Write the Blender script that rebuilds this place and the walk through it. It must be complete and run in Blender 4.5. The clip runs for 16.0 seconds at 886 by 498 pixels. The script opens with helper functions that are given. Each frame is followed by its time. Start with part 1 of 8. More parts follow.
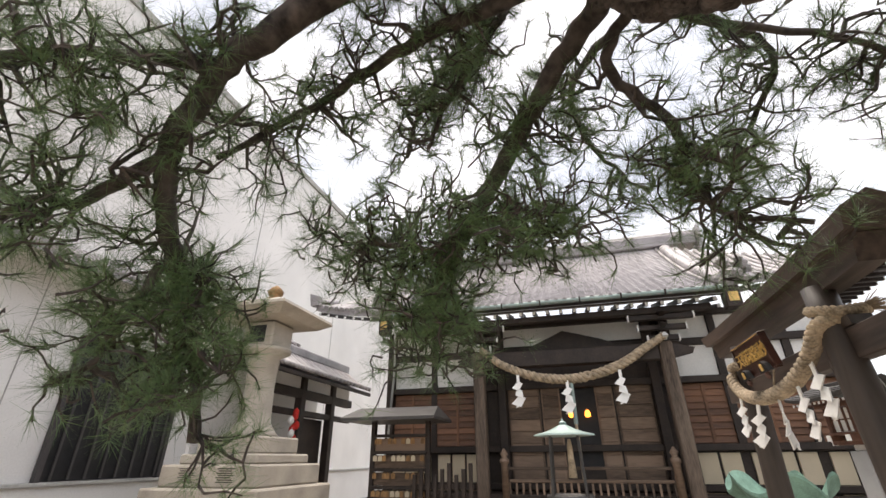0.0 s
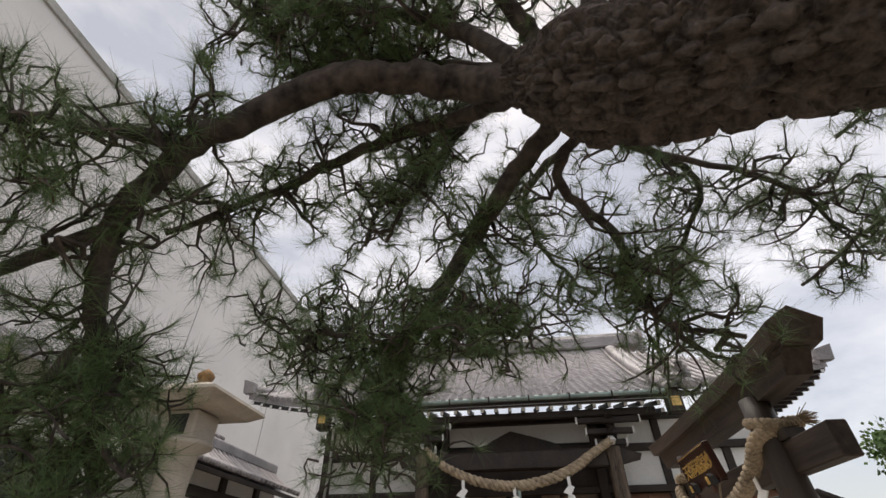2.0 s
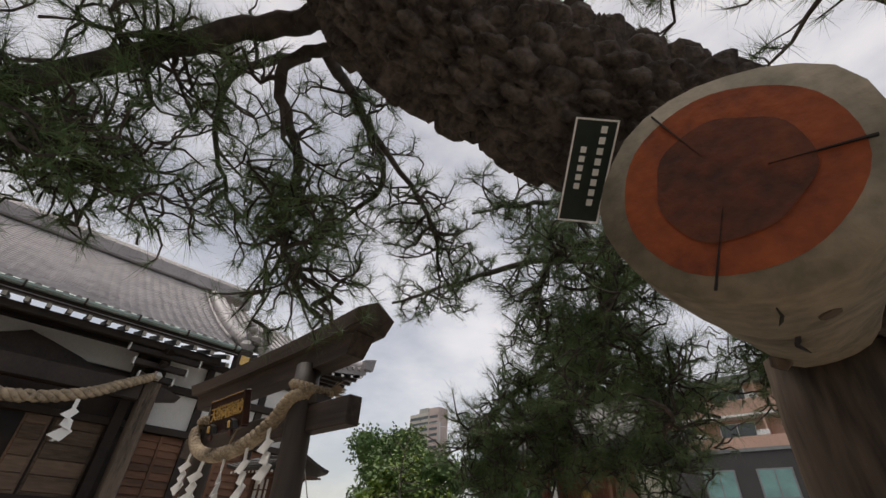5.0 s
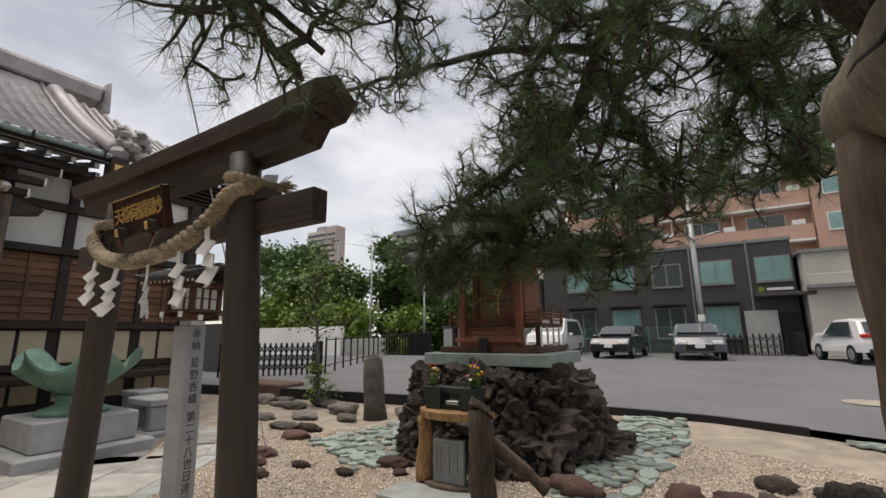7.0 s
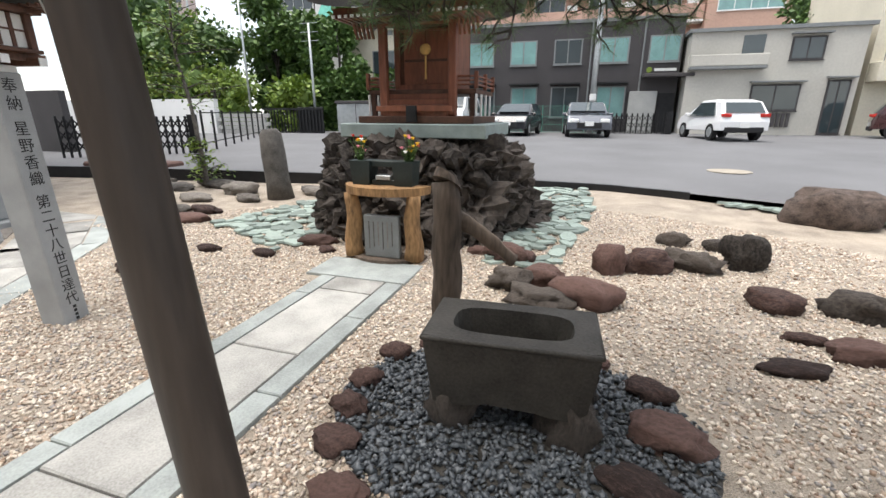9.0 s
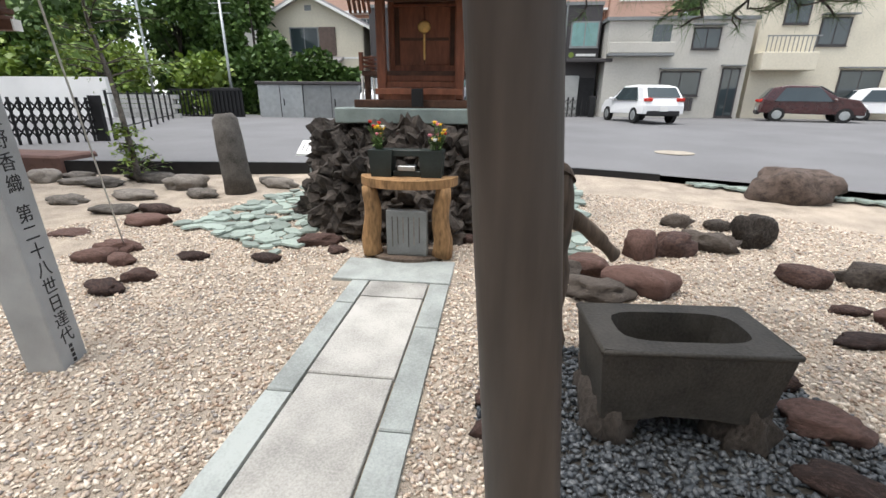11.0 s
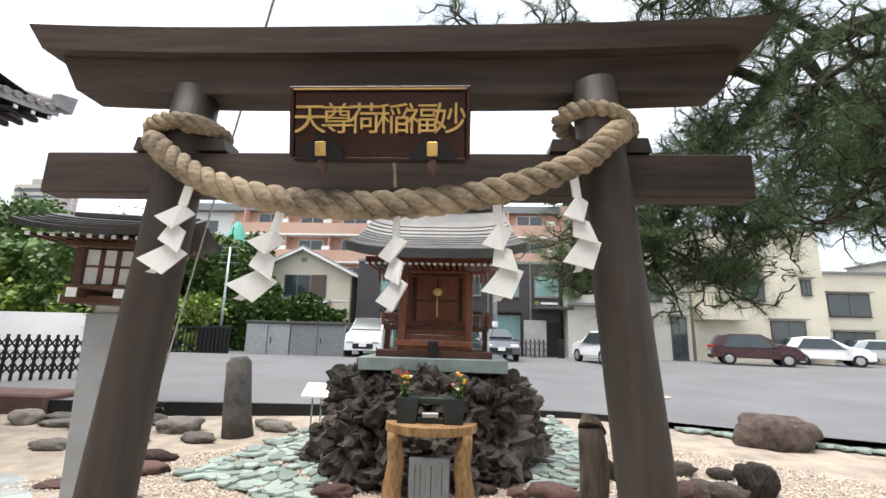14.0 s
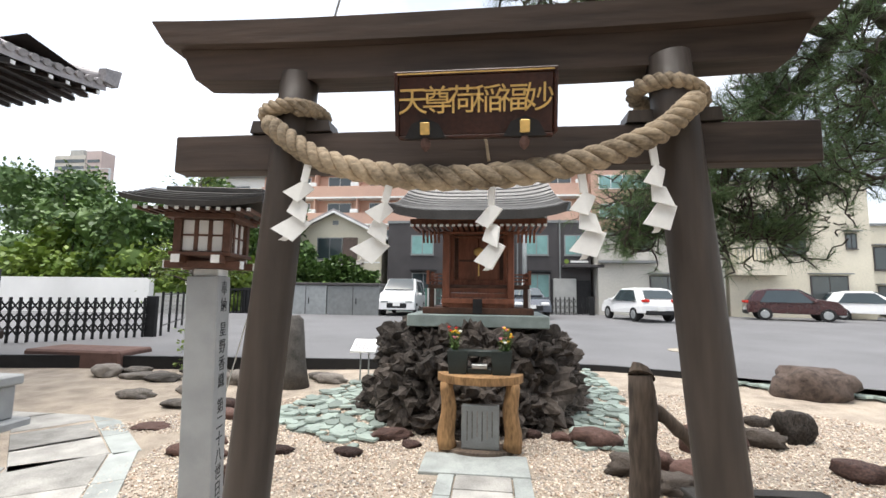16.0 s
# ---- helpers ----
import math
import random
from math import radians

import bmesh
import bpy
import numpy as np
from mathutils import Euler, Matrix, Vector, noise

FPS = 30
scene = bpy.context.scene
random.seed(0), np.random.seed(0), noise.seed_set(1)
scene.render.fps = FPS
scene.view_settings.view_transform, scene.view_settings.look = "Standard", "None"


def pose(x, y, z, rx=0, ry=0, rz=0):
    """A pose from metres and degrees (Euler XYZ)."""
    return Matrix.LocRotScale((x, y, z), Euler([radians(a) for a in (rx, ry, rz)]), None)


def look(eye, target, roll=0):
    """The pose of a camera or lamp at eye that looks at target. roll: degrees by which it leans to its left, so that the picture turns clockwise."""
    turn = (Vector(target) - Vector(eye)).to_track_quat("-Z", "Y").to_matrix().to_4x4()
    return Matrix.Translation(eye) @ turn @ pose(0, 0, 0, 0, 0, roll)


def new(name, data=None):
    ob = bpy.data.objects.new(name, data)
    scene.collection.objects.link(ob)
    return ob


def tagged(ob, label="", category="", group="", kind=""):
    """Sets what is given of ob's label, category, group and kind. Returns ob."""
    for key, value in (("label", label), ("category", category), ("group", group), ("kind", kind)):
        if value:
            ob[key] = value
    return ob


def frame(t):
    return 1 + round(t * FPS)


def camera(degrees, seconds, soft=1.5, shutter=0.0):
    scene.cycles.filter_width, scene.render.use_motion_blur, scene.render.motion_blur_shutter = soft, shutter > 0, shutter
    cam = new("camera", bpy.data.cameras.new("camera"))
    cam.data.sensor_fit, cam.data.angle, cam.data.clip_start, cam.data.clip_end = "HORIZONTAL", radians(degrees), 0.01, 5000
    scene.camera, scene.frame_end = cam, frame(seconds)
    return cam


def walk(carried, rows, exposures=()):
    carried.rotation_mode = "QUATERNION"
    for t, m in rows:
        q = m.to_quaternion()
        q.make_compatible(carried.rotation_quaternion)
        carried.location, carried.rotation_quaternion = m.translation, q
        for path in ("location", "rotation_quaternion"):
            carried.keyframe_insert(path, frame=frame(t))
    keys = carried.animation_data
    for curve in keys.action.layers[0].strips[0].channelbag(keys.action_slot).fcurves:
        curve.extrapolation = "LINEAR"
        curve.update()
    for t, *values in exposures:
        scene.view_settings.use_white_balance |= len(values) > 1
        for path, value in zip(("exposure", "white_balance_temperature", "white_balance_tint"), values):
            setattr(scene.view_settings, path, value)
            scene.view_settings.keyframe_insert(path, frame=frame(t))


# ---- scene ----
cam = camera(90.9, 16.0)

PATH = [
    (0, (3.374, -1.388, 1.726), (1.638, -1.872, 2.593), -0.3),
    (0.5, (3.376, -1.396, 1.744), (1.673, -1.853, 2.688), -0.4),
    (1, (3.375, -1.396, 1.755), (1.716, -1.828, 2.785), -0.5),
    (1.5, (3.4, -1.376, 1.742), (1.782, -1.742, 2.859), -0.4),
    (2, (3.384, -1.397, 1.749), (1.808, -1.627, 2.959), -0.4),
    (2.5, (3.385, -1.411, 1.72), (1.836, -1.416, 2.984), 0.2),
    (3, (3.385, -1.392, 1.719), (1.865, -1.153, 2.997), 1.1),
    (3.5, (3.399, -1.387, 1.694), (1.945, -0.89, 2.975), 2.2),
    (4, (3.368, -1.363, 1.689), (2.094, -0.533, 2.989), 3.7),
    (4.2, (3.353, -1.358, 1.682), (2.142, -0.426, 2.973), 3.8),
    (6.5, (2.709, -1.235, 1.679), (1.499, 0.243, 2.273), -0.6),
    (7, (2.613, -1.277, 1.658), (1.583, 0.393, 2.046), -0.6),
    (7.5, (2.477, -1.172, 1.593), (1.581, 0.604, 1.8), -0.5),
    (8, (2.271, -0.993, 1.554), (1.453, 0.824, 1.385), -0.6),
    (8.5, (2.106, -0.912, 1.522), (1.402, 0.886, 1.002), -0.8),
    (11, (0.751, -0.813, 1.532), (0.538, 1.063, 0.874), 0.5),
    (11.5, (0.537, -0.794, 1.552), (0.334, 1.146, 1.113), 0.7),
    (12, (0.362, -0.697, 1.591), (0.157, 1.287, 1.442), 1.2),
    (12.5, (0.296, -0.81, 1.621), (0.037, 1.148, 1.938), 1.6),
    (13, (0.252, -1.05, 1.598), (-0.026, 0.904, 1.923), 0.9),
    (13.5, (0.256, -1.292, 1.663), (0.137, 0.683, 1.956), 1.5),
    (14, (0.28, -1.412, 1.7), (0.174, 0.548, 2.086), 1.5),
    (14.5, (0.224, -1.55, 1.745), (0.118, 0.398, 2.186), 1.5),
    (15, (0.123, -1.647, 1.733), (0.016, 0.31, 2.13), 1.4),
    (15.5, (0.078, -1.653, 1.707), (-0.026, 0.325, 1.986), 0.8),
    (16, (0.069, -1.622, 1.68), (-0.151, 0.355, 1.884), 0.8),
]
walk(cam, [(t, look(eye, target, roll)) for t, eye, target, roll in PATH],
     [(0, 0.78, 7150, 14), (0.5, 0.36, 7150, 14), (1.5, 0.08, 7150, 14), (2.5, -0.2, 7100, 14), (3.5, -0.38, 7100, 14), (4.2, -0.4, 7100, 14), (6.4, -0.42, 7100, 13), (7.2, -0.05, 7100, 13),
      (7.7, 0.7, 6600, 10), (8.0, 0.85, 6600, 10), (8.5, 0.72, 6600, 10), (11, 0.62, 6500, 10), (12.0, 0.82, 6600, 10), (12.5, 0.62, 6500, 10), (13.0, 0.56, 6500, 10), (13.5, 0.68, 6550, 10), (14.5, 0.84, 6600, 10), (16, 0.74, 6600, 10)])

# ---- light ----
world = bpy.data.worlds.new("world")
scene.world = world
world.use_nodes = True
wn = world.node_tree.nodes
wl = world.node_tree.links
wn.clear()
sky = wn.new("ShaderNodeTexSky")
sky.sky_type = "NISHITA"
sky.sun_disc = False
sky.sun_elevation = radians(75)
sky.sun_rotation = radians(-60)
coord = wn.new("ShaderNodeTexCoord")
cloud = wn.new("ShaderNodeTexNoise")
cloud.inputs["Scale"].default_value = 2.6
cloud.inputs["Detail"].default_value = 7
cloud.inputs["Roughness"].default_value = 0.55
stretch = wn.new("ShaderNodeMapping")
stretch.inputs["Scale"].default_value = (1, 1, 2.2)
cramp = wn.new("ShaderNodeValToRGB")
cramp.color_ramp.elements[0].position = 0.38
cramp.color_ramp.elements[0].color = (0.50, 0.525, 0.56, 1)
cramp.color_ramp.elements[1].position = 0.66
cramp.color_ramp.elements[1].color = (1.0, 1.0, 1.0, 1)
bg_sky = wn.new("ShaderNodeBackground")
bg_sky.inputs["Strength"].default_value = 0.06
bg_cloud = wn.new("ShaderNodeBackground")
bg_cloud.inputs["Strength"].default_value = 0.88
addw = wn.new("ShaderNodeAddShader")
outw = wn.new("ShaderNodeOutputWorld")
wl.new(coord.outputs["Generated"], stretch.inputs["Vector"])
wl.new(stretch.outputs["Vector"], cloud.inputs["Vector"])
wl.new(cloud.outputs["Fac"], cramp.inputs["Fac"])
wl.new(cramp.outputs["Color"], bg_cloud.inputs["Color"])
wl.new(sky.outputs["Color"], bg_sky.inputs["Color"])
wl.new(bg_sky.outputs["Background"], addw.inputs[0])
wl.new(bg_cloud.outputs["Background"], addw.inputs[1])
wl.new(addw.outputs["Shader"], outw.inputs["Surface"])

sun = new("sun", bpy.data.lights.new("sun", "SUN"))
sun.data.energy = 3.0
sun.data.angle = radians(50)
sun.data.color = (1.0, 0.96, 0.9)
sun.matrix_world = look((-3, -2, 14), (0, 0, 0))


# ---- materials ----
def mat(name, color, rough=0.7, metal=0.0, vary=0.18, scale=6.0, bump=0.25, fine=60.0, dark=None, spec=0.4, coat=0.0, pattern="noise", stretchv=(1, 1, 1), perobj=0.0):
    m = bpy.data.materials.new(name)
    m.use_nodes = True
    n, l = m.node_tree.nodes, m.node_tree.links
    b = n["Principled BSDF"]
    b.inputs["Roughness"].default_value = rough
    b.inputs["Metallic"].default_value = metal
    b.inputs["Specular IOR Level"].default_value = spec
    b.inputs["Coat Weight"].default_value = coat
    tc = n.new("ShaderNodeTexCoord")
    mp = n.new("ShaderNodeMapping")
    mp.inputs["Scale"].default_value = stretchv
    l.new(tc.outputs["Object"], mp.inputs["Vector"])
    big = n.new("ShaderNodeTexNoise")
    big.inputs["Scale"].default_value = scale
    big.inputs["Detail"].default_value = 5
    l.new(mp.outputs["Vector"], big.inputs["Vector"])
    if pattern == "voronoi":
        small = n.new("ShaderNodeTexVoronoi")
        small.inputs["Scale"].default_value = fine
        fac = small.outputs["Distance"]
    else:
        small = n.new("ShaderNodeTexNoise")
        small.inputs["Scale"].default_value = fine
        small.inputs["Detail"].default_value = 3
        fac = small.outputs["Fac"]
    l.new(mp.outputs["Vector"], small.inputs["Vector"])
    c = Vector(color)
    d = Vector(dark) if dark else c * (1 - 2.2 * vary)
    lite = c * (1 + vary) if not dark else c
    ramp = n.new("ShaderNodeValToRGB")
    ramp.color_ramp.elements[0].position = 0.3
    ramp.color_ramp.elements[0].color = (*[max(0.0, x) for x in d], 1)
    ramp.color_ramp.elements[1].position = 0.68
    ramp.color_ramp.elements[1].color = (*[min(1.0, x) for x in lite], 1)
    mixf = n.new("ShaderNodeMath")
    mixf.operation = "MULTIPLY_ADD"
    l.new(fac, mixf.inputs[0])
    mixf.inputs[1].default_value = 0.4
    sc = n.new("ShaderNodeMath")
    sc.operation = "MULTIPLY"
    l.new(big.outputs["Fac"], sc.inputs[0])
    sc.inputs[1].default_value = 0.6
    l.new(sc.outputs[0], mixf.inputs[2])
    src = mixf.outputs[0]
    if perobj:
        oi = n.new("ShaderNodeObjectInfo")
        ma = n.new("ShaderNodeMath")
        ma.operation = "MULTIPLY_ADD"
        l.new(oi.outputs["Random"], ma.inputs[0])
        ma.inputs[1].default_value = perobj
        l.new(src, ma.inputs[2])
        sb = n.new("ShaderNodeMath")
        sb.operation = "SUBTRACT"
        l.new(ma.outputs[0], sb.inputs[0])
        sb.inputs[1].default_value = perobj / 2
        src = sb.outputs[0]
    l.new(src, ramp.inputs["Fac"])
    l.new(ramp.outputs["Color"], b.inputs["Base Color"])
    if bump:
        bp = n.new("ShaderNodeBump")
        bp.inputs["Strength"].default_value = bump
        bp.inputs["Distance"].default_value = 0.02
        l.new(mixf.outputs[0], bp.inputs["Height"])
        l.new(bp.outputs["Normal"], b.inputs["Normal"])
    return m


def island_mat(name, colors, rough=0.8):
    """Colour that changes from island to island of one mesh."""
    m = bpy.data.materials.new(name)
    m.use_nodes = True
    n, l = m.node_tree.nodes, m.node_tree.links
    b = n["Principled BSDF"]
    b.inputs["Roughness"].default_value = rough
    g = n.new("ShaderNodeNewGeometry")
    r = n.new("ShaderNodeValToRGB")
    els = r.color_ramp.elements
    while len(els) < len(colors):
        els.new(0.5)
    for i, c in enumerate(colors):
        els[i].position = i / max(1, len(colors) - 1)
        els[i].color = (*c, 1)
    l.new(g.outputs["Random Per Island"], r.inputs["Fac"])
    l.new(r.outputs["Color"], b.inputs["Base Color"])
    return m


def glow_mat(name, color, strength):
    m = bpy.data.materials.new(name)
    m.use_nodes = True
    b = m.node_tree.nodes["Principled BSDF"]
    b.inputs["Emission Color"].default_value = (*color, 1)
    b.inputs["Emission Strength"].default_value = strength
    b.inputs["Base Color"].default_value = (*color, 1)
    return m


M_GRAVEL = mat("gravel_bed", (0.43, 0.365, 0.295), 0.9, vary=0.22, scale=3, fine=130, bump=0.9, pattern="voronoi")
M_PEBBLE = island_mat("pebbles", [(0.20, 0.13, 0.09), (0.64, 0.54, 0.44), (0.82, 0.74, 0.63), (0.38, 0.27, 0.19), (0.74, 0.66, 0.56), (0.28, 0.26, 0.25), (0.62, 0.48, 0.37)])
M_DARKPEB = island_mat("dark_pebbles", [(0.03, 0.035, 0.04), (0.10, 0.11, 0.12), (0.06, 0.07, 0.08), (0.16, 0.17, 0.18)], 0.5)
M_ASPHALT = mat("asphalt", (0.16, 0.16, 0.165), 0.85, vary=0.12, scale=0.5, fine=220, bump=0.3)
M_EARTH = mat("earth", (0.20, 0.17, 0.14), 0.95, vary=0.2, scale=0.7, fine=30)
# Real black parts; also flat sheets that paint shade in doorways and openings.
M_BLACK = mat("black_and_painted_shade", (0.012, 0.012, 0.013), 0.6, vary=0.3, bump=0.1)
M_TORII = mat("torii_wood", (0.060, 0.047, 0.039), 0.5, vary=0.3, scale=3, fine=26, bump=0.35, stretchv=(1, 1, 0.12))
M_TORIIH = mat("torii_beam_wood", (0.080, 0.056, 0.044), 0.6, vary=0.35, scale=3, fine=30, bump=0.4, stretchv=(0.1, 1, 1))
M_ROPE = mat("rice_straw", (0.42, 0.335, 0.235), 0.9, vary=0.36, scale=8, fine=90, bump=0.6, stretchv=(0.5, 1, 1))
M_PAPER = mat("paper", (0.80, 0.80, 0.78), 0.8, vary=0.04, bump=0.05)
M_GOLD = mat("gold_leaf", (0.78, 0.52, 0.18), 0.45, 0.35, vary=0.2, fine=40, bump=0.1)
M_PLAQUE = mat("dark_lacquer", (0.055, 0.020, 0.013), 0.35, vary=0.3, scale=5)
M_GRANITE = mat("grey_granite", (0.36, 0.37, 0.37), 0.8, vary=0.14, scale=4, fine=210, bump=0.15)
M_PAVE = mat("paving_granite", (0.37, 0.36, 0.335), 0.85, vary=0.24, scale=3.5, fine=95, bump=0.35, perobj=0.35)
M_GREENSTONE = mat("green_stone_edge", (0.35, 0.375, 0.36), 0.8, vary=0.18, scale=4, fine=90, bump=0.3, perobj=0.3)
M_INK = mat("black_ink", (0.012, 0.012, 0.014), 0.6, bump=0)
M_LAVA = mat("lava_rock", (0.082, 0.068, 0.058), 0.95, vary=0.35, scale=7, fine=45, bump=1.0, perobj=0.3)
M_REDROCK = mat("red_brown_rock", (0.10, 0.058, 0.048), 0.9, vary=0.35, scale=6, fine=40, bump=0.8, perobj=0.4)
M_GREYROCK = mat("grey_rock", (0.19, 0.17, 0.15), 0.9, vary=0.3, scale=5, fine=40, bump=0.7, perobj=0.4)
M_SLATE = mat("green_slate", (0.27, 0.325, 0.29), 0.75, vary=0.16, scale=6, fine=50, bump=0.3, perobj=0.55)
M_SLAB = mat("green_grey_slab", (0.24, 0.29, 0.275), 0.7, vary=0.15, scale=5, fine=120)
M_BASIN = mat("dark_stone_basin", (0.052, 0.047, 0.040), 0.65, vary=0.3, scale=5, fine=70, bump=0.4)
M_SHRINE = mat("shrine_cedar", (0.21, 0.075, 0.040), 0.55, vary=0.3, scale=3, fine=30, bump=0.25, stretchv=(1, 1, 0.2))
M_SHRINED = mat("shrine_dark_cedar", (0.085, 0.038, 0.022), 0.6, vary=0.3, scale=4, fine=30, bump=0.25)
M_COPPER = mat("dark_copper_roof", (0.075, 0.072, 0.070), 0.45, 0.4, vary=0.2, scale=3, fine=40, bump=0.15)
M_WHITE = mat("white_paint", (0.78, 0.78, 0.76), 0.6, vary=0.04, bump=0.05)
M_PLASTER = mat("white_plaster", (0.76, 0.755, 0.735), 0.9, vary=0.07, scale=0.6, fine=30, bump=0.15)
M_GREYMETAL = mat("grey_metal", (0.23, 0.24, 0.24), 0.5, 0.3, vary=0.1, bump=0.05)
M_LOG = mat("log_bark", (0.33, 0.19, 0.085), 0.85, vary=0.35, scale=5, fine=40, bump=0.6, stretchv=(1, 1, 0.3))
M_OLDWOOD = mat("weathered_wood", (0.14, 0.105, 0.08), 0.85, vary=0.4, scale=4, fine=36, bump=0.6, stretchv=(1, 1, 0.15))
M_BARK = mat("pine_bark", (0.080, 0.066, 0.058), 0.95, vary=0.45, scale=9, fine=24, bump=1.0)
M_NEEDLE = island_mat("pine_needles", [(0.055, 0.105, 0.045), (0.11, 0.19, 0.065), (0.075, 0.14, 0.055), (0.16, 0.24, 0.08)], 0.5)
M_TILE = mat("roof_tile", (0.33, 0.31, 0.315), 0.38, vary=0.2, scale=2, fine=20, bump=0.1, perobj=0.2)
M_DARKWOOD = mat("dark_temple_wood", (0.030, 0.020, 0.015), 0.6, vary=0.35, scale=3, fine=25)
M_BROWNWOOD = mat("brown_temple_wood", (0.17, 0.080, 0.042), 0.6, vary=0.3, scale=1.5, fine=25, stretchv=(1, 0.15, 1), perobj=0.25)
M_GREYWOOD = mat("greyed_wood", (0.20, 0.14, 0.10), 0.75, vary=0.3, scale=2, fine=25, stretchv=(1, 0.15, 1), perobj=0.3)
M_CREAM = mat("cream_board", (0.55, 0.47, 0.34), 0.8, vary=0.08, scale=1)
M_GUTTER = mat("verdigris_gutter", (0.28, 0.36, 0.34), 0.5, 0.3, vary=0.15, scale=1)
M_BRONZE = mat("verdigris_bronze", (0.20, 0.34, 0.27), 0.6, 0.3, vary=0.25, scale=4)
M_GLASS = mat("dark_glass", (0.035, 0.05, 0.055), 0.06, vary=0.1, scale=1, bump=0, spec=0.8)
M_TEAL = mat("curtained_glass", (0.20, 0.38, 0.36), 0.1, vary=0.2, scale=1, bump=0, spec=0.8)
M_DARKWALL = mat("charcoal_siding", (0.060, 0.055, 0.056), 0.7, vary=0.12, scale=1, fine=30)
M_PINK = mat("salmon_render", (0.56, 0.36, 0.28), 0.85, vary=0.08, scale=0.3, fine=8)
M_BEIGE = mat("cream_render", (0.66, 0.61, 0.49), 0.85, vary=0.08, scale=0.5, fine=10)
M_GREIGE = mat("grey_render", (0.50, 0.48, 0.43), 0.85, vary=0.08, scale=0.5, fine=10)
M_CONC = mat("concrete", (0.40, 0.40, 0.38), 0.9, vary=0.15, scale=1, fine=20)
M_TOWER = mat("tower_cladding", (0.48, 0.40, 0.38), 0.8, vary=0.06, scale=0.2, fine=2)
M_LEAF = island_mat("leaves", [(0.035, 0.075, 0.018), (0.075, 0.14, 0.032), (0.12, 0.20, 0.045), (0.055, 0.11, 0.028)], 0.55)
M_LEAFY = island_mat("bright_leaves", [(0.10, 0.17, 0.02), (0.18, 0.25, 0.03), (0.07, 0.13, 0.02)], 0.55)
M_TYRE = mat("rubber", (0.015, 0.015, 0.015), 0.8, bump=0)
M_RED = mat("red_cloth", (0.55, 0.03, 0.02), 0.8)
M_YELLOW = mat("yellow_petals", (0.80, 0.50, 0.02), 0.6)
M_PINKP = mat("pink_petals", (0.75, 0.25, 0.30), 0.6)
M_BLUE = mat("blue_sheet", (0.04, 0.10, 0.22), 0.5)
M_BOXPL = mat("dark_green_plastic", (0.022, 0.032, 0.030), 0.45, vary=0.2)
M_STEEL = mat("galvanised_steel", (0.45, 0.47, 0.47), 0.4, 0.7, vary=0.1)
M_GREENNET = mat("green_fence_paint", (0.10, 0.26, 0.20), 0.6)


